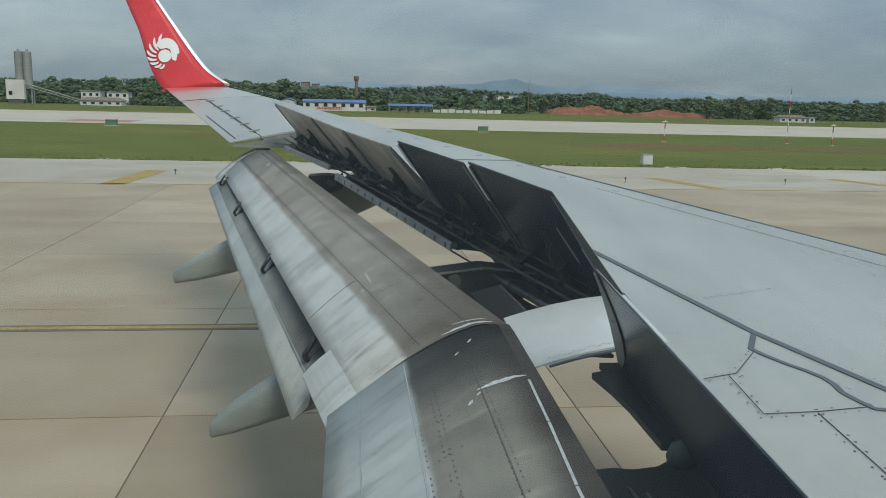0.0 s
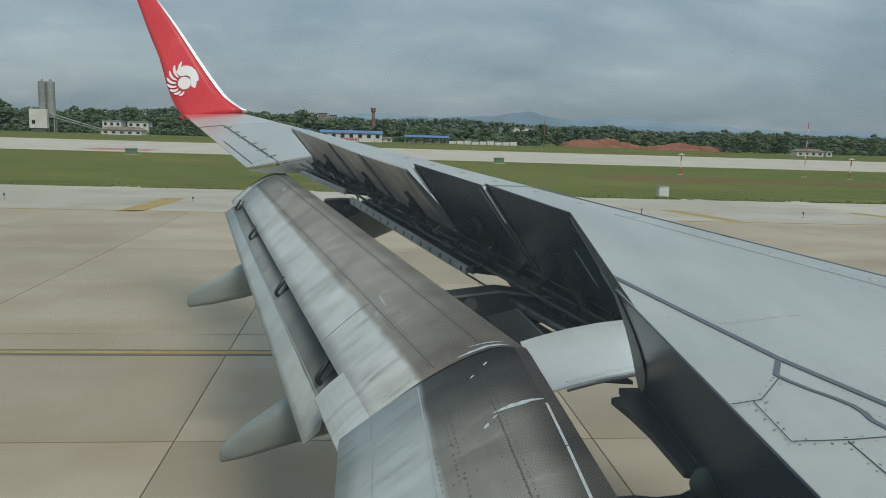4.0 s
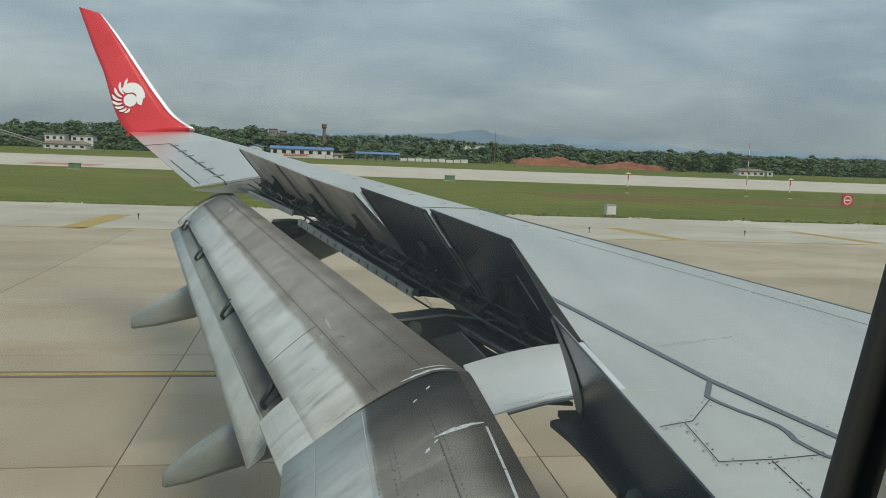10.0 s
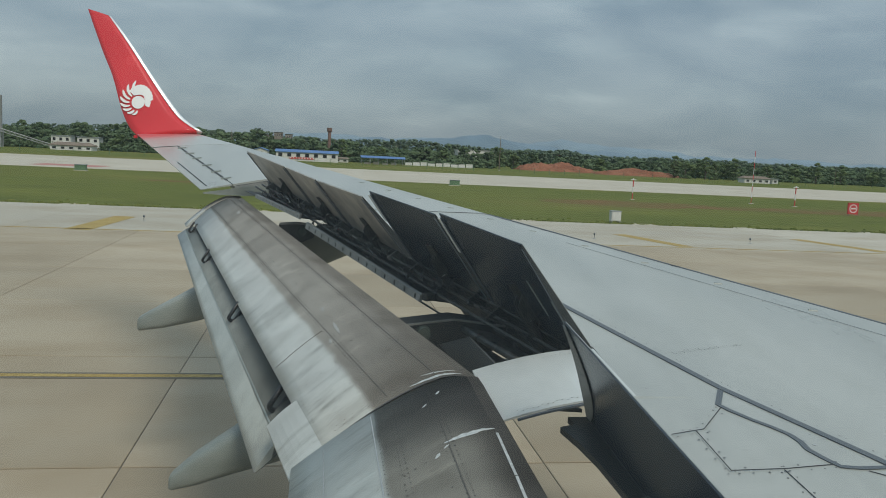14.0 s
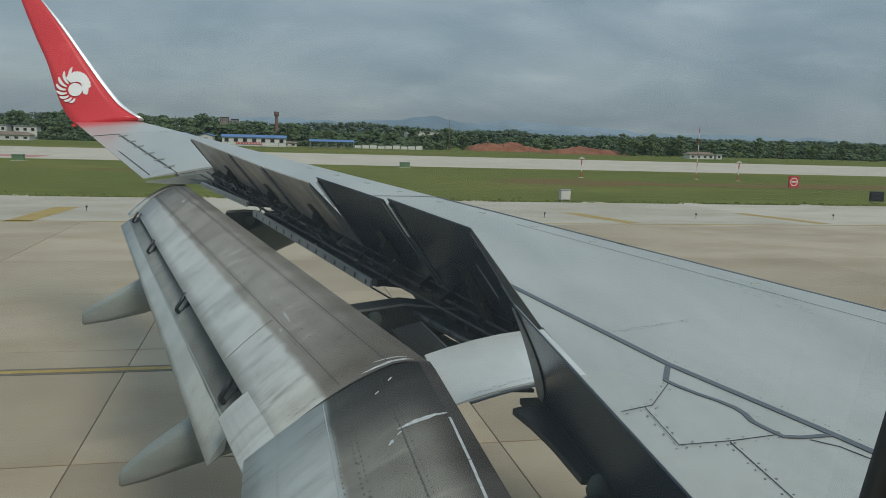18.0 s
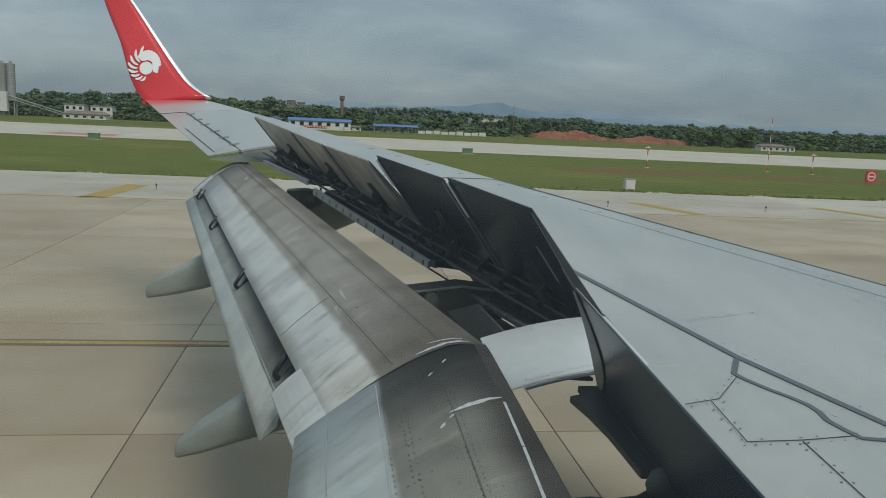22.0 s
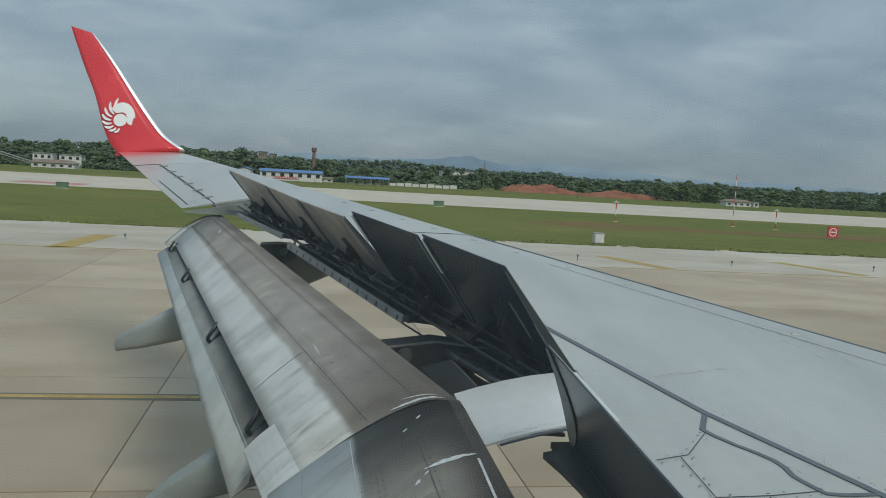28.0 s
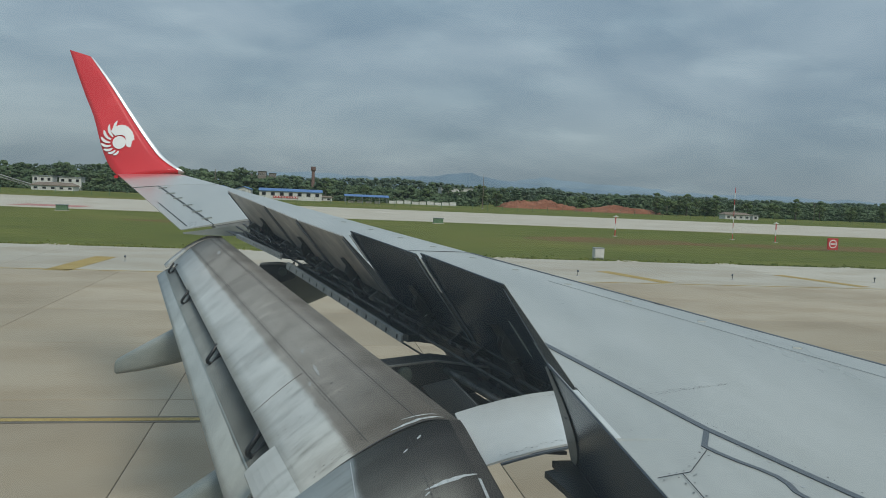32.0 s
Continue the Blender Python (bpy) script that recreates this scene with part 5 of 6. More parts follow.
for i in range(6):
    wpart("hydraulic_pipe", rod((1.02 + 0.05 * i, 2.6 - 0.05 * i, EYE - 1.33), (1.2 + 0.02 * i, 1.4, EYE - 1.45), 0.012, n=6), M["steel_dark"])

# ---- cabin wall and window ----
LEAN = radians(12.9)
W0, WU, WN = Vector((0.0, 0.205, 3.72)), Vector((0, -math.sin(LEAN), math.cos(LEAN))), Vector((0, -math.cos(LEAN), -math.sin(LEAN)))


def pane_loop(hw, hh, r, d, cx=0.008, k=9):
    """A rounded window outline, d metres inward of the pane."""
    pts = []
    for sx, sy, a0 in ((1, 1, 0), (-1, 1, 90), (-1, -1, 180), (1, -1, 270)):
        for i in range(k):
            a = radians(a0 + 90 * i / (k - 1))
            x, v = sx * (hw - r) + r * math.cos(a), sy * (hh - r) + r * math.sin(a)
            pts.append(tuple(W0 + Vector((cx + x, 0, 0)) + WU * v + WN * d))
    return pts


def rect_loop(x0, x1, v0, v1, d, like, k=9):
    """The same number of points, pushed out onto a rectangle with its corners kept."""
    pts = []
    for n, p in enumerate(like):
        quarter, i = divmod(n, k)
        q = Vector(p) - W0
        x, v = q.x, q.dot(WU)
        cx, cv = ((x1, v1), (x0, v1), (x0, v0), (x1, v0))[quarter]
        m = k // 2
        upright = (i <= m) == (quarter % 2 == 0)
        t = 1 - abs(i - m) / m
        x, v = (cx, lerp(v, cv, t)) if upright or i == m else (lerp(x, cx, t), cv)
        if i == m:
            x, v = cx, cv
        pts.append(tuple(W0 + Vector((x, 0, 0)) + WU * v + WN * d))
    return pts


HW, HH = 0.202, 0.222
window = tagged(part("window_1", loft([pane_loop(HW + 0.012, HH + 0.012, 0.118, -0.010), pane_loop(HW, HH, 0.11, -0.007), pane_loop(HW, HH, 0.11, 0.004), pane_loop(HW + 0.001, HH + 0.001, 0.11, 0.007), pane_loop(HW + 0.004, HH + 0.004, 0.112, 0.009), pane_loop(HW + 0.004, HH + 0.004, 0.112, 0.0125)], caps=False), M["gasket"], smooth=True), "oval cabin window with a black rubber gasket", "window", kind="structure")
pane = part("pane", (pane_loop(HW + 0.004, HH + 0.004, 0.112, -0.006), [tuple(range(36))]), M["glass"], window, "clear slightly dusty window pane")
pane.visible_shadow = False
part("window_reveal", loft([pane_loop(HW + 0.0045, HH + 0.0045, 0.112, 0.012), pane_loop(HW + 0.003, HH + 0.003, 0.112, 0.0135), pane_loop(HW + 0.003, HH + 0.003, 0.112, 0.017), pane_loop(HW + 0.004, HH + 0.004, 0.113, 0.023), pane_loop(HW + 0.0065, HH + 0.0065, 0.115, 0.0265)], caps=False), M["cabin"], window, "cream plastic window reveal", smooth=True)
part("reveal_joint", loft([pane_loop(HW + 0.006, HH + 0.006, 0.115, 0.0265), pane_loop(HW + 0.0075, HH + 0.0075, 0.116, 0.0257), pane_loop(HW + 0.0078, HH + 0.0078, 0.118, 0.0285)], caps=False), M["grey_metal"], window)
last = pane_loop(HW + 0.0075, HH + 0.0075, 0.118, 0.0282)
flare = pane_loop(0.27, 0.30, 0.16, 0.085)
flat = rect_loop(-14, 14, -0.45, 0.55, 0.085, flare)
tagged(part("wall_window_side", loft([last, pane_loop(HW + 0.008, HH + 0.008, 0.118, 0.036), pane_loop(HW + 0.012, HH + 0.012, 0.122, 0.056), pane_loop(0.235, 0.256, 0.135, 0.078), flare, flat], caps=False), M["cabin"]), "cream plastic cabin side panel", "wall", kind="structure")
top_pt, low_pt = W0 + WU * 0.55 + WN * 0.085, W0 - WU * 0.45 + WN * 0.085
ring = [(top_pt.y, top_pt.z)] + [(-1.6 + 1.80 * math.cos(radians(a)), 3.3 + 1.80 * math.sin(radians(a))) for a in range(40, 346, 15)] + [(low_pt.y, low_pt.z)]
shell, shell_f = loft([[(x, y, z) for y, z in ring] for x in (-14, 14)], closed=False)
shell_f += [tuple(range(len(ring))), tuple(range(len(ring), 2 * len(ring)))]
tagged(part("wall_cabin", (shell, shell_f), M["cabin"]), "cream cabin lining closing the fuselage", "wall", kind="structure")

# ---- ground ----
tagged(part("ground", ([(-4500, -4500, 0), (4500, -4500, 0), (4500, 4500, 0), (-4500, 4500, 0)], [(0, 1, 2, 3)]), M["grass"]), "flat mown airfield grass", "ground", kind="structure")
X0, X1, Y0, EDGE, KERB = -42.15, 92.85, -5.5, 33.9, 46.0
taxi = tagged(part("taxiway", box_geo(X0, X1, Y0, KERB, 0.0, 0.012), M["joint"]), "beige concrete taxiway of large jointed slabs", "pavement", kind="structure")
part("far_paving", joined(box_geo(-700, X0, -60, KERB, 0.0, 0.03), box_geo(X1, 900, -60, KERB, 0.0, 0.03), box_geo(X0, X1, -60, Y0, 0.0, 0.03)), M["concrete"], taxi)


def slab_mesh(name, w, h, material):
    g, k = 0.007, 0.016
    b = 0.012
    v = [(g, k, 0), (w - g, k, 0), (w - g, h - k, 0), (g, h - k, 0), (g, k, 0.024), (w - g, k, 0.024), (w - g, h - k, 0.024), (g, h - k, 0.024),
         (g + b, k + b, 0.03), (w - g - b, k + b, 0.03), (w - g - b, h - k - b, 0.03), (g + b, h - k - b, 0.03)]
    f = []
    for o in (0, 4):
        f += [(o + i, o + (i + 1) % 4, o + 4 + (i + 1) % 4, o + 4 + i) for i in range(4)]
    me = mesh_of(name, v, f + [(8, 9, 10, 11)])
    me.materials.append(material)
    return me


slab_me = slab_mesh("slab", 5.0, 4.925, M["concrete"])
shoulder_me = slab_mesh("shoulder_slab", 7.5, KERB - EDGE, M["shoulder"])
rows_y = [Y0 + 4.925 * k for k in range(8)]
for k, y in enumerate(rows_y):
    for i in range(27):
        s = new("slab", slab_me)
        s.parent, s.location = taxi, (X0 + 5.0 * i, y, 0)
for i in range(18):
    s = new("shoulder_slab", shoulder_me)
    s.parent, s.location = taxi, (X0 + 7.5 * i, EDGE, 0)
runway = tagged(part("runway", box_geo(-1200, 1400, 97, 147, 0.0, 0.03), M["pale"]), "pale concrete runway beyond the grass", "runway", kind="structure")


def marking(name, pts, width, material, label, z=0.034):
    geo = strip([(x, y, z) for x, y in pts], width, 0.003)
    return tagged(part(name, geo, material), label, "marking", kind="structure")


marking("taxi_edge_line_border", [(-42, 13.0), (92, 13.0)], 0.34, M["tar"], "dark border of a taxiway line", 0.0335)
marking("taxi_edge_line", [(-42, 13.0), (92, 13.0)], 0.15, M["yellow"], "worn yellow taxiway line", 0.0375)
marking("shoulder_line", [(-42, 33.9), (92, 34.6)], 0.20, M["yellow"], "worn yellow edge line of the taxiway")
for a, b, w in (((-9.5, 33.7), (-9.05, 40.0), 1.0), ((16.7, 34.6), (15.3, 39.4), 0.8), ((27.1, 34.9), (25.5, 40.0), 0.8), ((-21.5, 33.7), (-20.9, 40.0), 1.0), ((38.0, 35.0), (36.2, 40.0), 0.8)):
    marking("shoulder_bar", [a, b], w, M["yellow"], "faded yellow shoulder bar")
marking("runway_patch", [(-34, 104.5), (-26, 104.0)], 6.0, M["marking_red"], "faded red painted patch on the runway")


def patch(name, cx, cy, rx, ry, material, label, z=0.008, seed=1, kind="structure"):
    rng = random.Random(seed)
    n = 40
    ph = [rng.uniform(0, 6.28) for _ in range(5)]
    pts = []
    for i in range(n):
        a = 2 * math.pi * i / n
        r = 1 + sum(0.16 / (k + 1) * math.sin((k + 2) * a + ph[k]) for k in range(5)) + rng.uniform(-0.05, 0.05)
        pts.append((cx + rx * r * math.cos(a), cy + ry * r * math.sin(a), z))
    return tagged(part(name, (pts + [(cx, cy, z)], [(i, (i + 1) % n, n) for i in range(n)]), material), label, "ground", kind=kind)


patch("bare_soil", 27, 69, 8, 4.6, M["soil_grass"], "bare reddish soil in the grass", seed=2)
patch("bare_soil", 52, 68, 18, 4.6, M["soil_grass"], "bare reddish soil in the grass", seed=3, z=0.012)
patch("bare_soil", -8, 76, 7, 1.6, M["soil_grass"], "bare reddish soil in the grass", seed=4, z=0.008)
for x in (-33, -24.5, -13, -3.5, 6.2, 12, 19.5, 26, 34.5, 43, 52):
    a = thing("drain_apron", "small pale concrete apron let into the grass edge", "drain", "drain aprons along the grass", at=(x, KERB, 0))
    part("apron_slab", loft([[(-0.9, 0, 0), (0.8, 0, 0), (0.55, 0.75, 0), (-0.4, 0.85, 0)], [(-0.88, 0, 0.035), (0.78, 0, 0.035), (0.53, 0.73, 0.035), (-0.38, 0.83, 0.035)]]), M["pale"], a)
m = thing("manhole", "round iron manhole in the concrete", "manhole", at=(-5.2, 10.9, 0.03))
part("frame_ring", loft([[(r * math.cos(t), r * math.sin(t), z) for t in (2 * math.pi * i / 24 for i in range(24))] for r, z in ((0.36, 0.0), (0.36, 0.008), (0.30, 0.008), (0.30, 0.003))], caps=False), M["grey_metal"], m)
part("cover", loft([[(r * math.cos(t), r * math.sin(t), z) for t in (2 * math.pi * i / 24 for i in range(24))] for r, z in ((0.295, 0.0), (0.295, 0.006))]), M["joint"], m)

# grass tufts along the near edge of the strip
rng = np.random.default_rng(7)
n = 2600
bx, by = rng.uniform(-45, 70, n), KERB + 0.02 + rng.gamma(1.0, 0.5, n)
bh, bw, an = rng.uniform(0.03, 0.10, n), rng.uniform(0.05, 0.2, n), rng.uniform(0, np.pi, n)
v = np.empty((n, 4, 3))
for k, (s, t) in enumerate(((-1, 0), (1, 0), (0.5, 1), (-0.6, 0.8))):
    v[:, k, 0], v[:, k, 1], v[:, k, 2] = bx + s * bw * np.cos(an), by + s * bw * np.sin(an), t * bh
tagged(part("grass_tufts", (v.reshape(-1, 3).tolist(), np.arange(4 * n).reshape(-1, 4).tolist()), M["blades"]), "short uneven grass tufts along the concrete", "grass", kind="stuff")

# ---- trees ----


def leaf_quads(rng, centres, radii, per, size):
    """Small tilted quads scattered over the shells of clumps."""
    c, r = np.repeat(centres, per, 0), np.repeat(radii, per, 0)
    n = len(c)
    d = rng.normal(size=(n, 3))
    d /= np.linalg.norm(d, axis=1)[:, None]
    p = c + d * r * rng.uniform(0.72, 1.04, (n, 1))
    a = rng.normal(size=(n, 3))
    a -= (a * d).sum(1)[:, None] * d * 0.93
    a /= np.linalg.norm(a, axis=1)[:, None]
    b = np.cross(d, a)
    b /= np.linalg.norm(b, axis=1)[:, None]
    s = size * rng.uniform(0.6, 1.3, (n, 1))
    quad = np.stack([p - a * s - b * s * 0.7, p + a * s - b * s * 0.5, p + a * s * 0.6 + b * s, p - a * s * 0.8 + b * s * 0.8], 1)
    return quad.reshape(-1, 3)


def ball_template():
    """Twenty-four quads over a unit ball."""
    out = []
    g = (-1.0, 0.0, 1.0)
    for ax in range(3):
        for s in (-1, 1):
            for i in range(2):
                for j in range(2):
                    for a, b in ((g[i], g[j]), (g[i + 1], g[j]), (g[i + 1], g[j + 1]), (g[i], g[j + 1])):
                        p = [0, 0, 0]
                        p[ax], p[(ax + 1) % 3], p[(ax + 2) % 3] = s, a, b
                        out.append(np.array(p) / np.linalg.norm(p))
    return np.array(out)


BALL = ball_template()


def boughs(rng, centres, radii):
    """Rough leafy masses behind the outer leaves, each pushed out of round."""
    n = len(centres)
    bump = 1 + 0.22 * np.sin(3.1 * BALL[None, :, :] @ rng.normal(size=(n, 3, 1)) + rng.uniform(0, 6, (n, 1, 1)))
    return (centres[:, None, :] + BALL[None] * radii[:, None, :] * bump).reshape(-1, 3)


def crown_quads(rng, x, y, h, spread, clumps=9, per=16, leaf=0.13):
    """One tree's leaves."""
    k, per = clumps * 3, max(6, per // 3)
    ang, hh = rng.uniform(0, 2 * np.pi, k), rng.uniform(0.06, 0.92, k)
    rad = spread * np.sqrt(np.clip(1.0 - (1.6 * (hh - 0.38)) ** 2, 0.08, 1)) * rng.uniform(0.25, 0.95, k)
    centres = np.stack([x + rad * np.cos(ang), y + rad * np.sin(ang), hh * h], 1)
    radii = (spread * rng.uniform(0.16, 0.34, k))[:, None] * np.array([[1, 1, 0.7]])
    out = np.concatenate([leaf_quads(rng, centres, radii, per, leaf * spread), boughs(rng, centres[::3], 1.25 * radii[::3])])
    out[:, 2] = np.clip(out[:, 2], 0.0, None)
    return out


def quads(verts):
    return verts.tolist(), np.arange(len(verts)).reshape(-1, 4).tolist()


def tree_height(x, y):
    """Taller woods towards the tail, lower ones ahead, in slow swells."""
    az = math.degrees(math.atan2(x, y))
    base = 6.3 if az < -6 else lerp(6.3, 5.0, min(1, (az + 6) / 8)) if az < 2 else lerp(5.0, 4.3, min(1, (az - 2) / 16))
    swell = 1 + 0.30 * noise.noise(Vector((az / 5.5, 8.1, 0))) + 0.12 * noise.noise(Vector((az / 1.3, 2.7, 0)))
    return base * swell * y / 240


rng = np.random.default_rng(3)
parts_v, trunks = [], []


def clearing(x, y):
    return 0.22 < x / y < 0.43


# front edge without gaps, a deeper body behind it, and undergrowth at its foot
for i in range(520):
    y = 222 + 7 * rng.random()
    x = (-0.5 + 1.65 * (i + rng.random()) / 520) * y
    if not clearing(x, y):
        parts_v.append(crown_quads(rng, x, y, tree_height(x, y) * (rng.uniform(0.5, 0.95) if rng.random() < 0.85 else 1.25), rng.uniform(1.3, 2.5), 12, 40, 0.105))
        trunks.append(rod((x, y, 0), (x, y, 2.0), 0.16, 0.08, 5))
for i in range(460):
    y = 230 + 90 * rng.random() ** 1.3
    x = rng.uniform(-0.5, 1.15) * y
    if clearing(x, y) and y < 252:
        continue
    parts_v.append(crown_quads(rng, x, y, tree_height(x, y) * (rng.uniform(0.62, 1.0) if rng.random() < 0.9 else 1.2), rng.uniform(1.5, 3.0), 12, 36, 0.10))
for i in range(420):
    y = rng.uniform(214, 222)
    x = (-0.5 + 1.65 * (i + rng.random()) / 420) * y
    if not clearing(x, y):
        parts_v.append(crown_quads(rng, x, y, rng.uniform(0.8, 2.6), rng.uniform(0.9, 1.9), 9, 30, 0.09))
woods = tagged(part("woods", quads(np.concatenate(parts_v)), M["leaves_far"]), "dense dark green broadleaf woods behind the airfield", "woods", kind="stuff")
part("trunks", joined(*trunks), M["bark"], woods)
# wooded rise farther off
parts_v = []
for i in range(520):
    y = rng.uniform(470, 520)
    x = (-0.5 + 1.65 * (i + rng.random()) / 520) * y
    az = math.degrees(math.atan2(x, y))
    h = 11.5 * (0.86 + 0.45 * noise.noise(Vector((az / 8.0, 3.3, 0)))) * (0.72 if az > 18 else 1.0)
    parts_v.append(crown_quads(rng, x, y, h * rng.uniform(0.85, 1.05), rng.uniform(2.6, 4.6), 10, 26, 0.10))
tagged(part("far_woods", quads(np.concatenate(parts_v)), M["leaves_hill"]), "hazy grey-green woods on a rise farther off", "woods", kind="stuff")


def make_tree(seed, h, spread, clumps):
    rng = np.random.default_rng(seed)
    t = thing("tree", "dark green broadleaf tree at the wood's edge", "tree", "trees at the wood's edge")
    pts = [(0, 0, 0), (0.08 * h * 0.2, 0.02, 0.3 * h), (0.02, -0.05, 0.55 * h), (0.1, 0.05, 0.8 * h)]
    limbs = [rod(pts[k], pts[k + 1], 0.035 * h * (1 - 0.27 * k), 0.035 * h * (0.73 - 0.27 * k), 7) for k in range(3)]
    for k in range(5):
        a, z = rng.uniform(0, 6.28), rng.uniform(0.3, 0.6) * h
        limbs.append(rod((0.03, 0, z), (0.6 * spread * math.cos(a), 0.6 * spread * math.sin(a), z + 0.22 * h), 0.012 * h, 0.004 * h, 5))
    part("trunk", joined(*limbs), M["bark"], t)
    part("crown", quads(crown_quads(rng, 0, 0, h, spread, clumps, 26)), M["leaves"], t)
    return t


TREES = [make_tree(21, 5.0, 1.7, 12), make_tree(22, 4.4, 2.0, 14), make_tree(23, 6.0, 1.6, 13)]
spots = [(-16.5, 222), (-13.2, 220), (-11.5, 218), (-9.6, 224), (-2, 222), (1.5, 215), (4.2, 219), (8.6, 221), (12.6, 226), (13.6, 228), (19.6, 236), (24.6, 206), (25.3, 203), (26.0, 206), (26.6, 202), (27.2, 204), (27.8, 206), (28.4, 203), (30.5, 208), (32.1, 207), (33.4, 205), (34.8, 209), (36.6, 206), (38.4, 210), (40.2, 206), (42.6, 209), (44.5, 205)]
rng = random.Random(9)
for k, (az, y) in enumerate(spots):
    x = y * math.tan(radians(az))
    src = TREES[k % 3]
    pz = pose(x, y, 0, 0, 0, rng.uniform(0, 360))
    if k < 3:
        src.matrix_basis = pz
    else:
        copy_thing(src, pz)

# ---- hills, mounds ----


def ridge(name, dist, profile, material, label, seed):
    """A far ridge from (azimuth, height) rows."""
    rng = np.random.default_rng(seed)
    az = np.linspace(-60, 75, 270)
    h = 1.3 * np.interp(az, [p[0] for p in profile], [p[1] for p in profile])
    wob = np.convolve(rng.normal(size=300), np.ones(9) / 9, "same")[:270] * 20 + np.convolve(rng.normal(size=300), np.ones(3) / 3, "same")[:270] * 4
    h = np.clip(h + wob * np.clip(h / 40, 0, 1), -5, None)
    v, f = [], []
    for a, z in zip(np.radians(az), h):
        for r, k in ((0, -10), (40, z * 0.6), (110, z)):
            v.append(((dist + r) * math.sin(a), (dist + r) * math.cos(a), k))
    for i in range(len(az) - 1):
        for k in range(2):
            f.append((3 * i + k, 3 * i + 3 + k, 3 * i + 4 + k, 3 * i + 1 + k))
    return tagged(part(name, (v, f), material, smooth=True), label, "hills", kind="structure")


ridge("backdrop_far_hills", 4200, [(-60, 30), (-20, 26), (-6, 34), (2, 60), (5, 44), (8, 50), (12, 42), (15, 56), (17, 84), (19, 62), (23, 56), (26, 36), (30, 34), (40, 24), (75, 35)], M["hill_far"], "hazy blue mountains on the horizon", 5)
ridge("backdrop_near_hills", 3300, [(-60, 20), (-10, 10), (0, 20), (4, 44), (6, 28), (9, 42), (11.6, 70), (12.6, 56), (14, 44), (17, 24), (20, 38), (22, 24), (26, 10), (75, 12)], M["hill"], "blue-grey haze-tinted hills on the horizon", 6)


def mound(x0, x1, y, depth, h, seed, label):
    rng = np.random.default_rng(seed)
    nx, ny = 46, 16
    v, f = [], []
    for j in range(ny):
        for i in range(nx):
            u, w = i / (nx - 1), j / (ny - 1)
            z = h * (math.sin(math.pi * u) ** 0.55) * (math.sin(math.pi * min(1, w * 0.9 + 0.0)) ** 0.7)
            z *= 0.75 + 0.5 * noise.noise(Vector((u * 5 + seed, w * 3, 0.3)))
            z += 0.12 * h * noise.noise(Vector((u * 22, w * 12, seed))) * (1 if z > 0.1 else 0)
            v.append((lerp(x0, x1, u) + rng.uniform(-0.15, 0.15), y + depth * w, max(0.0, z) - 0.02))
    for j in range(ny - 1):
        for i in range(nx - 1):
            f.append((j * nx + i, j * nx + i + 1, (j + 1) * nx + i + 1, (j + 1) * nx + i))
    return tagged(part("earth_mound", (v, f), M["soil"]), label, "earth mound", "earth mounds")


mound(55, 77, 216, 14, 2.9, 1, "dug red earth mound beside the woods")
mound(74, 98, 206, 12, 2.1, 2, "long low red earth mound")
patch("bare_soil", 78, 204, 22, 4, M["soil_grass"], "bare reddish soil before the mounds", seed=8)

# ---- buildings and small airfield things ----


def building(x, y, w, d, h, wall, roof, floors=1, cols=3, label="", category="building", hip=0.0, turn=0.0):
    b = thing("building", label, category, at=(x, y, 0))
    b.rotation_euler = (0, 0, radians(turn))
    part("wall", box_geo(-w / 2, w / 2, 0, d, 0, h), wall, b)
    e = 0.25
    part("roof", loft([[(-w / 2 - e, -e, h), (w / 2 + e, -e, h), (w / 2 + e, d + e, h), (-w / 2 - e, d + e, h)],
                       [(-w / 2 - e, -e, h + 0.08), (w / 2 + e, -e, h + 0.08), (w / 2 + e, d + e, h + 0.08), (-w / 2 - e, d + e, h + 0.08)],
                       [(-w / 2 * (1 - hip * 0.3) , d / 2 - 0.05, h + 0.1 + hip), (w / 2 * (1 - hip * 0.3), d / 2 - 0.05, h + 0.1 + hip), (w / 2 * (1 - hip * 0.3), d / 2 + 0.05, h + 0.1 + hip), (-w / 2 * (1 - hip * 0.3), d / 2 + 0.05, h + 0.1 + hip)]]), roof, b)
    for fl in range(floors):
        for c in range(cols):
            cx, cz = -w / 2 + w * (c + 0.5) / cols, h * (fl + 0.5) / floors
            ww, hh = w / cols * 0.42, h / floors * 0.42
            win = part("window", box_geo(cx - ww / 2 - 0.04, cx + ww / 2 + 0.04, -0.03, 0.02, cz - hh / 2 - 0.04, cz + hh / 2 + 0.04), M["plaster"], b)
            part("glass", box_geo(cx - ww / 2, cx + ww / 2, -0.045, -0.03, cz - hh / 2, cz + hh / 2), M["black"], win)
    return b


def at_az(az, y):
    return y * math.tan(radians(az))


building(at_az(-16.6, 214), 214, 4.6, 4, 3.3, M["plaster"], M["grey_metal"], 2, 3, "white two-storey house half hidden by trees")
building(at_az(-15.0, 216), 216, 5.2, 4, 3.2, M["plaster"], M["grey_metal"], 2, 3, "white two-storey house beside the woods")
building(at_az(-16.0, 203), 203, 9.5, 4, 1.1, M["plaster"], M["roof_brown"], 1, 5, "low white house with a brown roof", hip=0.7)
building(at_az(29.9, 183), 183, 6.6, 3, 1.1, M["plaster"], M["roof_brown"], 1, 4, "low farmhouse with a brown roof", hip=0.5)
building(at_az(31.0, 184), 184, 1.5, 2, 1.2, M["plaster"], M["grey_metal"], 1, 1, "small white shed beside a farmhouse")
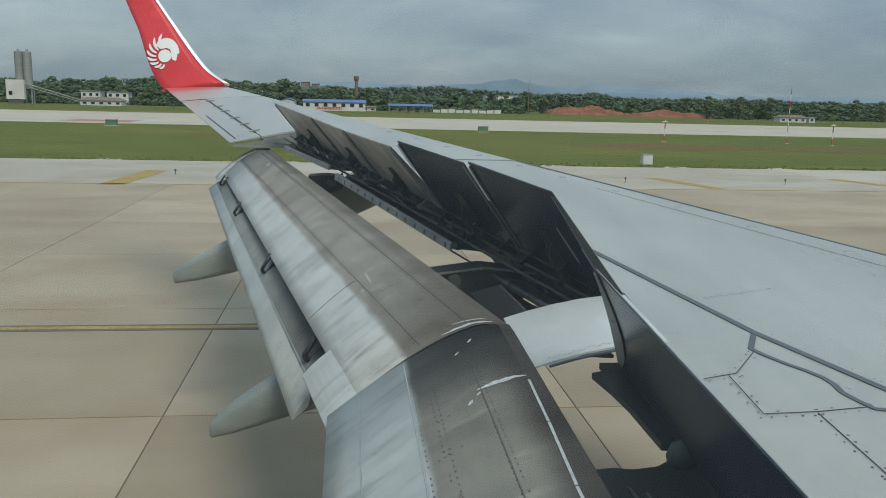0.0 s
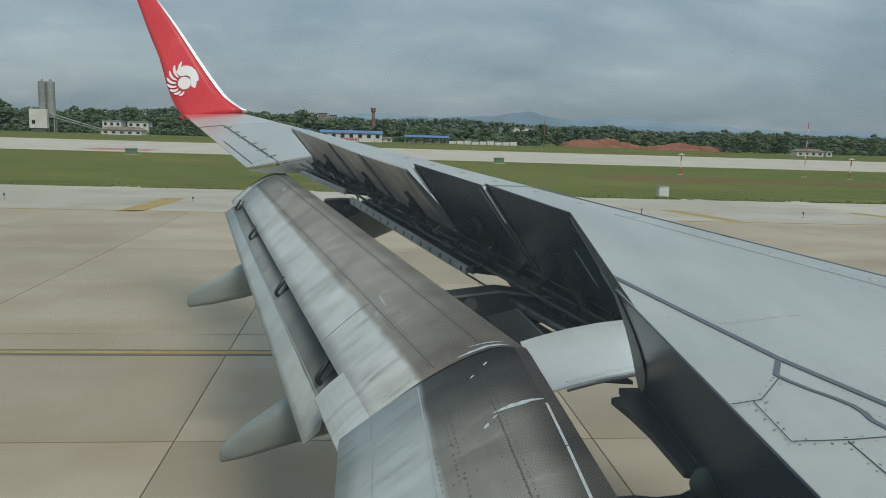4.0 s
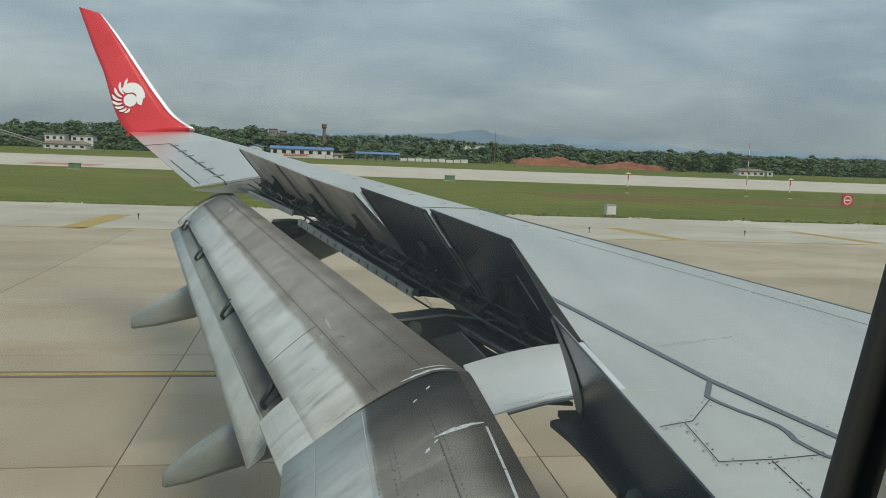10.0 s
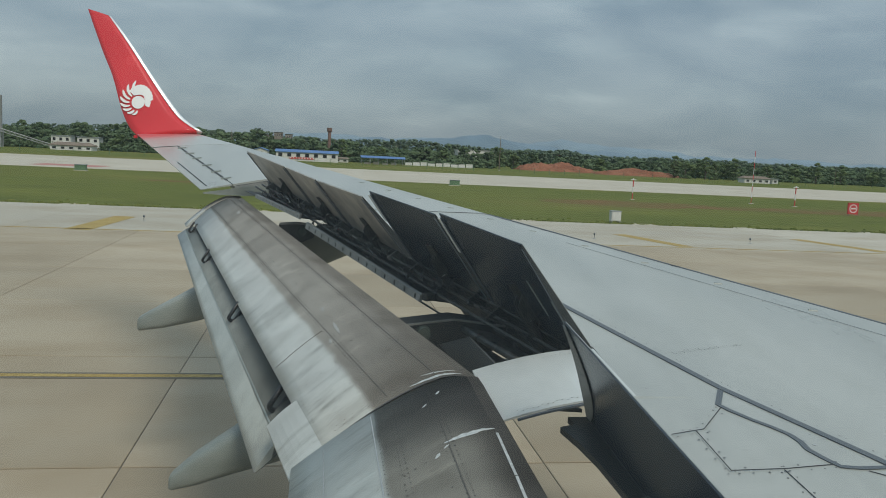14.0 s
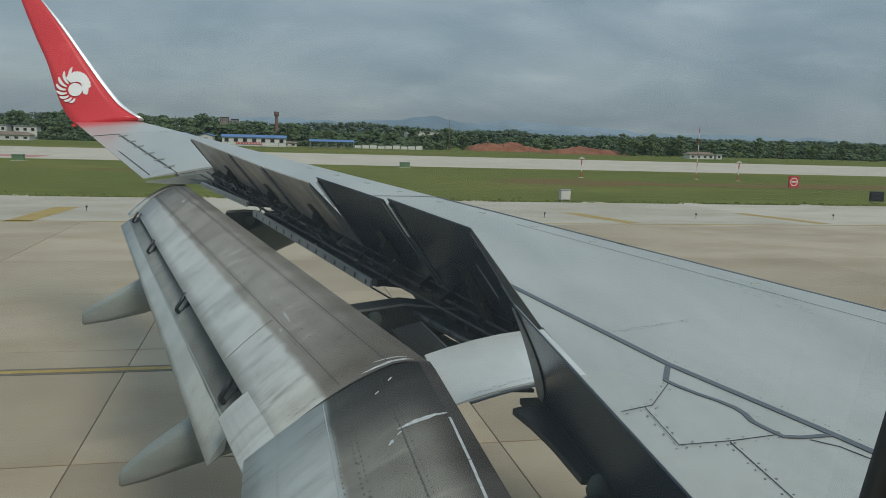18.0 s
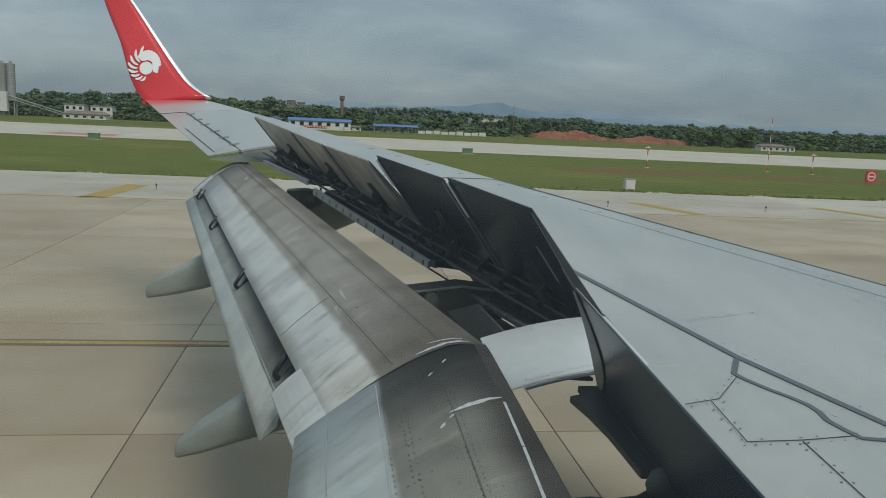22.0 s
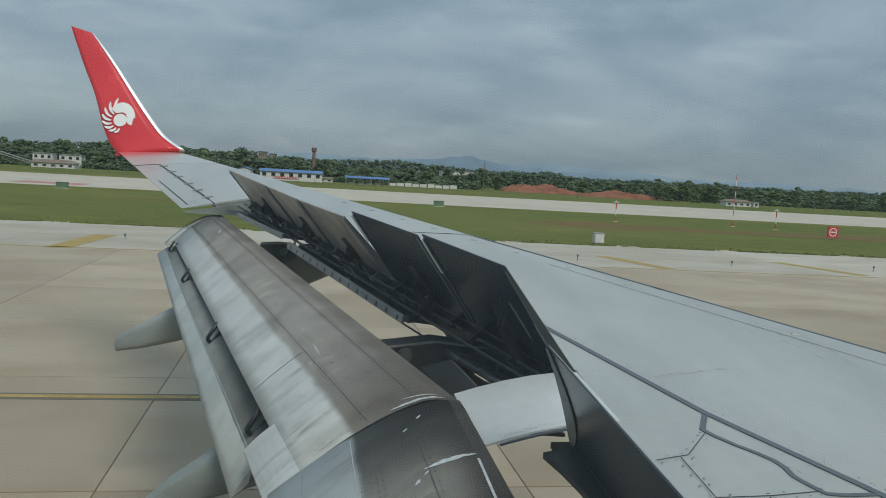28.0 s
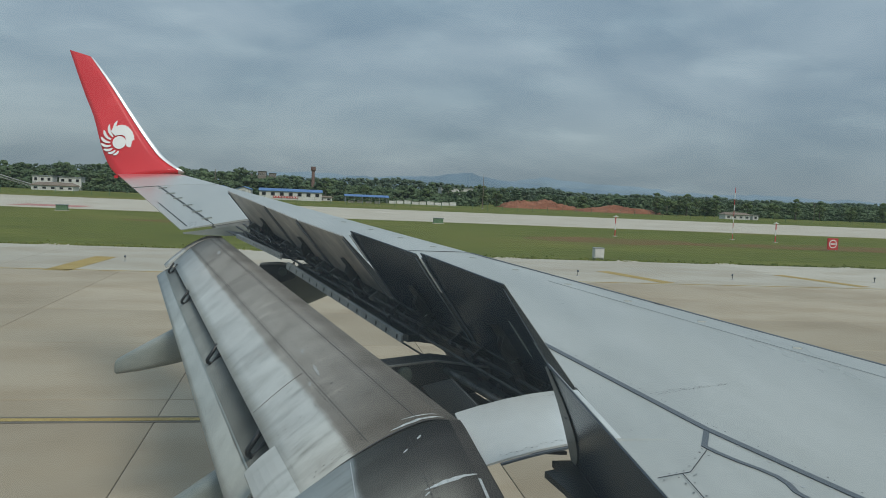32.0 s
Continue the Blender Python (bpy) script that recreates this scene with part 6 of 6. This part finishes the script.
building(at_az(37.8, 226), 226, 5.0, 3, 2.2, M["plaster"], M["grey_metal"], 1, 3, "white flat-roofed building among trees")
building(at_az(10.9, 262), 262, 12, 6, 5.0, M["plaster"], M["grey_metal"], 1, 6, "long white building behind the woods")
building(at_az(1.0, 208), 208, 7.0, 3, 0.9, M["plaster"], M["roof_brown"], 1, 4, "low pale farm building", hip=0.3)
wl = thing("garden_wall", "long low whitewashed wall before the woods", "wall", at=(at_az(8.4, 209), 209, 0))
for k in range(9):
    part("wall_panel", box_geo(-9 + 2.0 * k, -7.25 + 2.0 * k, 0, 0.2, 0, 0.75 + 0.1 * ((k * 7) % 3)), M["plaster"], wl)


def tall_mast(x, y, h, r, label, bands=None, top=False, name="mast"):
    t = thing(name, label, "mast", at=(x, y, 0))
    if bands:
        for k in range(bands):
            part("band", rod((0, 0, h * k / bands), (0, 0, h * (k + 1) / bands), r, r, 8), M["white" if k % 2 else "sign_red"], t)
    else:
        part("shaft", rod((0, 0, 0), (0, 0, h), r, r * 0.6, 8), M["roof_brown"], t)
    if top:
        part("lamp_bar", box_geo(-0.28, 0.28, -0.05, 0.05, h, h + 0.07), M["white"], t, "white lamp crossbar")
        part("lamp", rod((0.0, 0, h + 0.07), (0.0, 0, h + 0.18), 0.07, 0.05, 8), M["white"], t)
    part("footing", box_geo(-0.2, 0.2, -0.2, 0.2, 0, 0.06), M["pale"], t)
    return t


tall_mast(44.6, 78.4, 5.5, 0.035, "thin red and white banded weather mast in the grass", 9)
tall_mast(48.1, 76.1, 1.95, 0.055, "short red and white banded post with a lamp", 3, True, "lamp_post")
tall_mast(31.0, 77.0, 1.95, 0.055, "short red and white banded post with a lamp", 3, True, "lamp_post")
tall_mast(at_az(-6, 262), 262, 7.6, 0.16, "tall thin chimney over the woods", name="chimney")
tall_mast(at_az(1.0, 262), 262, 6.3, 0.16, "tall thin chimney over the woods", name="chimney")
tall_mast(at_az(5.3, 262), 262, 5.6, 0.08, "thin pole over the woods", name="pole")
tall_mast(at_az(34.5, 205), 205, 5.0, 0.06, "thin pole by the woods", name="pole")
for k, (x, y) in enumerate(((-24.0, 37.6), (-16.0, 37.8), (-7.8, 38.0), (5.0, 37.0), (13.1, 36.9), (21.2, 37.0), (29.3, 37.2), (37.4, 37.3))):
    e = thing("edge_light", "small dark taxiway edge light on a stake", "edge light", "taxiway edge lights", at=(x, y, 0.03))
    part("stake", rod((0, 0, 0), (0, 0, 0.2), 0.014, 0.014, 6), M["black"], e)
    part("lens", loft([[(r * math.cos(t), r * math.sin(t), z) for t in (2 * math.pi * i / 10 for i in range(10))] for r, z in ((0.04, 0.18), (0.05, 0.21), (0.046, 0.25), (0.02, 0.28))]), M["seal"], e, smooth=True)
    part("foot", rod((0, 0, 0), (0, 0, 0.02), 0.09, 0.08, 10), M["grey_metal"], e)
for x, y in ((15.5, 92.5), (-25.0, 90.5)):
    g = thing("equipment_box", "small pale green equipment box in the grass", "box", "equipment boxes", at=(x, y, 0))
    part("body", box_geo(-0.55, 0.55, -0.3, 0.3, 0.06, 0.62), M["green_paint"], g)
    part("lid", box_geo(-0.6, 0.6, -0.35, 0.35, 0.62, 0.68), M["grey_metal"], g)
    part("plinth", box_geo(-0.65, 0.65, -0.4, 0.4, 0, 0.06), M["pale"], g)
s = thing("guidance_sign", "black boxed taxiway sign seen from behind", "sign", at=(41.5, 48.5, 0))
part("box", box_geo(-0.5, 0.5, -0.12, 0.12, 0.16, 0.85), M["black"], s)
for x in (-0.35, 0.35):
    part("leg", rod((x, 0, 0), (x, 0, 0.16), 0.03, 0.03, 6), M["grey_metal"], s)


def site_shed(x, y, w, d, h, label, windows=0, banner=False):
    """A white sheet-metal site shed with a blue pitched roof, its gable or long side to the runway."""
    t = thing("site_shed", label, "shed", "site sheds with blue roofs", at=(x, y, 0))
    gable = w < 6
    rise = 0.55
    if gable:
        prof = [(-w / 2, 0), (w / 2, 0), (w / 2, h), (0, h + rise), (-w / 2, h)]
        part("wall", loft([[(a, yy, b) for a, b in prof] for yy in (0, d)]), M["plaster"], t)
        for s0, s1 in ((-1, 0), (0, 1)):
            xa, xb = (-w / 2 - 0.2, 0) if s0 < 0 else (0, w / 2 + 0.2)
            za, zb = (h - 0.06, h + rise) if s0 < 0 else (h + rise, h - 0.06)
            part("roof_slope", loft([[(xa, yy, za + 0.02), (xb, yy, zb + 0.02), (xb, yy, zb + 0.1), (xa, yy, za + 0.1)] for yy in (-0.25, d + 0.2)]), M["roof_blue"], t)
        for a in np.linspace(-w / 2 + 0.5, w / 2 - 0.5, 4):
            part("wall_rib", box_geo(a - 0.03, a + 0.03, -0.03, 0, 0, h), M["grey_metal"], t)
        dr = part("door", box_geo(-0.45, 0.45, -0.05, -0.03, 0, 1.9), M["grey_metal"], t)
        part("handle", box_geo(0.3, 0.38, -0.08, -0.05, 0.95, 1.02), M["black"], dr)
    else:
        part("wall", box_geo(-w / 2, w / 2, 0, d, 0, h), M["plaster"], t)
        part("roof_slope", loft([[(xx, -0.3, h - 0.05), (xx, d / 2, h + rise), (xx, d / 2, h + rise + 0.08), (xx, -0.3, h + 0.03)] for xx in (-w / 2 - 0.2, w / 2 + 0.2)]), M["roof_blue"], t)
        part("roof_slope", loft([[(xx, d + 0.3, h - 0.05), (xx, d / 2, h + rise), (xx, d / 2, h + rise + 0.08), (xx, d + 0.3, h + 0.03)] for xx in (-w / 2 - 0.2, w / 2 + 0.2)]), M["roof_blue"], t)
        part("gable", loft([[(xx, 0, h - 0.05), (xx, d / 2, h + rise - 0.02), (xx, d, h - 0.05)] for xx in (-w / 2, w / 2)]), M["plaster"], t)
        for k in range(windows):
            a = -w / 2 + w * (k + 0.5) / windows
            win = part("window", box_geo(a - 0.5, a + 0.5, -0.04, 0.0, 0.95, 1.85), M["grey_metal"], t)
            part("glass", box_geo(a - 0.44, a + 0.44, -0.055, -0.04, 1.0, 1.8), M["black"], win)
        if banner:
            bn = part("banner", box_geo(-w * 0.28, w * 0.12, -0.10, -0.06, 0.45, 0.9), M["sign_red"], t, "long red cloth banner")
            for k in range(9):
                a = lerp(-w * 0.26, w * 0.10, k / 8)
                part("character_bar", box_geo(a - 0.16, a + 0.16, -0.115, -0.10, 0.56, 0.79), M["white"], bn)
    return t


site_shed(at_az(-5.6, 200), 200, 3.4, 7, 2.2, "white gabled site shed with a blue roof")
site_shed(at_az(-4.1, 200), 200, 3.4, 7, 2.2, "white gabled site shed with a blue roof")
site_shed(at_az(-0.9, 201), 201, 15, 5, 2.1, "long white site shed with a blue roof and a red banner", 7, True)
sh = thing("open_shelter", "open shelter with a long blue sheet roof", "shelter", at=(at_az(4.4, 199), 199, 0))
part("roof", loft([[(-5.5, yy, z), (5.5, yy, z), (5.5, yy, z + 0.08), (-5.5, yy, z + 0.08)] for yy, z in ((-0.2, 1.55), (2.0, 2.0), (4.2, 1.6))]), M["roof_blue"], sh)
for x in np.linspace(-5.2, 5.2, 6):
    for yy in (0.0, 4.0):
        part("post", rod((x, yy, 0), (x, yy, 1.6), 0.06, 0.06, 6), M["grey_metal"], sh)
for k in range(4):
    part("stacked_block", box_geo(-4.5 + 2.2 * k, -3.2 + 2.2 * k, 1.0, 2.2, 0, 0.5 + 0.15 * (k % 2)), M["pale"], sh)
tw = thing("water_tower", "slim red brick water tower above the trees", "water tower", at=(at_az(0.6, 240), 240, 0))
part("shaft", rod((0, 0, 0), (0, 0, 8.2), 0.52, 0.44, 14), M["brick"], tw)
part("tank", loft([[(r * math.cos(a), r * math.sin(a), z) for a in (2 * math.pi * i / 14 for i in range(14))] for r, z in ((0.46, 7.9), (0.74, 8.3), (0.74, 9.2), (0.6, 9.3))]), M["brick"], tw)
part("rim", loft([[(r * math.cos(a), r * math.sin(a), z) for a in (2 * math.pi * i / 14 for i in range(14))] for r, z in ((0.80, 9.2), (0.80, 9.32), (0.5, 9.38))]), M["grey_metal"], tw)
for az, h, w in ((-2.9, 7.6, 2.6), (-2.2, 7.1, 2.2), (-3.6, 6.7, 2.4)):
    building(at_az(az, 262), 262, w, 5, h, M["old_block"], M["grey_metal"], 4, 4, "old brown town block showing above the trees")
tall_mast(at_az(12.6, 190), 190, 8.3, 0.09, "tall slim white pole on the field", name="white_pole").children[0].data.materials[0] = M["white"]
mound(at_az(-9.2, 204), at_az(-7.3, 204), 204, 8, 3.0, 11, "tan sand heap on the building site").data.materials[0] = M["sand"]
mound(at_az(-7.9, 202), at_az(-6.0, 202), 202, 7, 2.6, 12, "tan sand heap beside the sheds").data.materials[0] = M["sand"]
ex = thing("excavator", "orange tracked excavator beside sand heaps", "excavator", at=(at_az(-6.5, 198), 198, 0))
for yy in (-0.7, 0.7):
    part("track", loft([[(a, yy + e, b) for a, b in ((-1.2, 0.25), (-1.0, 0.0), (1.0, 0.0), (1.2, 0.25), (1.0, 0.5), (-1.0, 0.5))] for e in (-0.22, 0.22)]), M["black"], ex)
part("body", loft([[(a, e, b) for a, b in ((-1.3, 0.55), (1.0, 0.55), (1.0, 1.0), (0.3, 1.2), (-1.3, 1.15))] for e in (-0.8, 0.8)]), M["orange"], ex)
cb = part("cab", loft([[(a, e, b) for a, b in ((0.2, 1.0), (1.0, 1.0), (0.9, 1.9), (0.25, 1.95))] for e in (-0.8, 0.0)]), M["orange"], ex)
part("cab_window", box_geo(0.3, 0.85, -0.815, -0.8, 1.25, 1.8), M["black"], cb)
part("boom", joined(rod((0.9, 0.2, 1.0), (2.3, 0.2, 2.7), 0.18, 0.15, 6), rod((2.3, 0.2, 2.7), (3.3, 0.2, 2.4), 0.15, 0.12, 6)), M["orange"], ex)
part("arm", rod((3.3, 0.2, 2.4), (3.7, 0.2, 0.9), 0.12, 0.1, 6), M["orange"], ex)
part("bucket", loft([[(3.5, y, 0.9), (3.9, y, 0.9), (3.95, y, 0.4), (3.6, y, 0.3)] for y in (-0.2, 0.6)]), M["grey_metal"], ex)
cbn = thing("switch_cabinet", "white metal switch cabinet on short legs", "cabinet", at=(18.0, 47.2, 0))
part("body", box_geo(-0.30, 0.30, -0.22, 0.22, 0.12, 0.70), M["plaster"], cbn)
part("door", box_geo(-0.26, 0.26, -0.24, -0.22, 0.16, 0.66), M["plaster"], cbn)
part("lid", box_geo(-0.33, 0.33, -0.25, 0.25, 0.70, 0.74), M["grey_metal"], cbn)
for x in (-0.25, 0.25):
    for yy in (-0.17, 0.17):
        part("leg", rod((x, yy, 0), (x, yy, 0.12), 0.03, 0.03, 6), M["grey_metal"], cbn)
ne = thing("no_entry_sign", "square red no-entry sign with a white ring", "sign", at=(46.0, 64.0, 0))
part("board", box_geo(-0.5, 0.5, -0.06, 0.06, 0.15, 1.15), M["sign_red"], ne)
part("ring", loft([[(r * math.cos(a), yy, 0.65 + r * math.sin(a)) for a in (2 * math.pi * i / 20 for i in range(20))] for r, yy in ((0.38, -0.061), (0.38, -0.068), (0.30, -0.068), (0.30, -0.061))], caps=False), M["white"], ne)
part("bar", box_geo(-0.24, 0.24, -0.07, -0.061, 0.59, 0.71), M["white"], ne)
for x in (-0.35, 0.35):
    part("leg", rod((x, 0, 0), (x, 0, 0.16), 0.03, 0.03, 6), M["grey_metal"], ne)

# concrete plant far towards the tail
SX, SY = at_az(-20.6, 208), 208
pl = thing("concrete_plant", "grey concrete batching plant with twin silos and a conveyor", "concrete plant", at=(SX, SY, 0))
for x in (0.1, 2.1):
    silo = part("silo_body", rod((x, 0, 3.6), (x, 0, 12.2), 0.93, 0.93, 16), M["silo_grey"], pl)
    for z in (5.2, 6.8, 8.4, 10.0, 11.6):
        part("band", rod((x, 0, z), (x, 0, z + 0.12), 0.96, 0.96, 16), M["grey_metal"], silo)
    part("top_filter", rod((x, 0, 12.2), (x, 0, 12.75), 0.3, 0.3, 8), M["grey_metal"], silo)
for x in (-0.7, 1.1, 2.9):
    for y in (-0.7, 0.7):
        part("tower_leg", box_geo(x - 0.14, x + 0.14, y - 0.14, y + 0.14, 0, 3.7), M["grey_metal"], pl)
part("tower_deck", box_geo(-1.0, 3.2, -1.0, 1.0, 3.5, 3.7), M["grey_metal"], pl)
mixer = part("mixer_house", box_geo(-2.4, 1.7, -2.2, -1.0, 1.0, 5.6), M["plaster"], pl, "white sheet-clad mixer house")
part("window", box_geo(-1.8, -1.0, -2.24, -2.2, 2.0, 2.9), M["black"], mixer)
part("loading_bay", box_geo(-2.0, 1.3, -2.0, -1.2, 0, 1.0), M["joint"], pl)
conveyor = part("conveyor", joined(rod((1.8, -1.4, 4.7), (16.5, -1.4, 0.5), 0.16, 0.16, 6), rod((1.8, -1.4, 4.0), (16.5, -1.4, 0.1), 0.10, 0.10, 6)), M["silo_grey"], pl, "grey lattice conveyor")
for k in range(12):
    x = lerp(2.4, 15.9, k / 11)
    z = lerp(4.55, 0.6, k / 11)
    part("brace", rod((x, -1.4, z), (x + 0.6, -1.4, max(0.1, z - 0.85)), 0.05, 0.05, 5), M["grey_metal"], conveyor)
for dx in (-15.5, -13.8):
    si = thing("cement_silo", "pale cement silo on a steel frame", "silo", "pair of cement silos", at=(SX + dx, SY + 4, 0))
    part("silo_body", rod((0, 0, 1.2), (0, 0, 5.0), 0.7, 0.7, 12), M["plaster"], si)
    part("cone", rod((0, 0, 0.6), (0, 0, 1.2), 0.2, 0.7, 12), M["grey_metal"], si)
    for a in range(4):
        c, d = 0.6 * math.cos(a * 1.5708), 0.6 * math.sin(a * 1.5708)
        part("leg", rod((c, d, 0), (c, d, 1.3), 0.05, 0.05, 5), M["grey_metal"], si)

f = thing("fence", "wire airfield fence with thin posts", "fence", at=(0, 172, 0))
post_me = None
for k in range(90):
    p = part("post", rod((0, 0, 0), (0, 0, 1.3), 0.035, 0.035, 5), M["fence_green"], f) if post_me is None else new("post", post_me)
    post_me = p.data
    p.parent, p.location = f, (-110 + 3.4 * k, 0, 0)
for z in (0.4, 0.8, 1.25):
    part("wire", rod((-110, 0, z), (193, 0, z), 0.012, n=4), M["fence_green"], f)
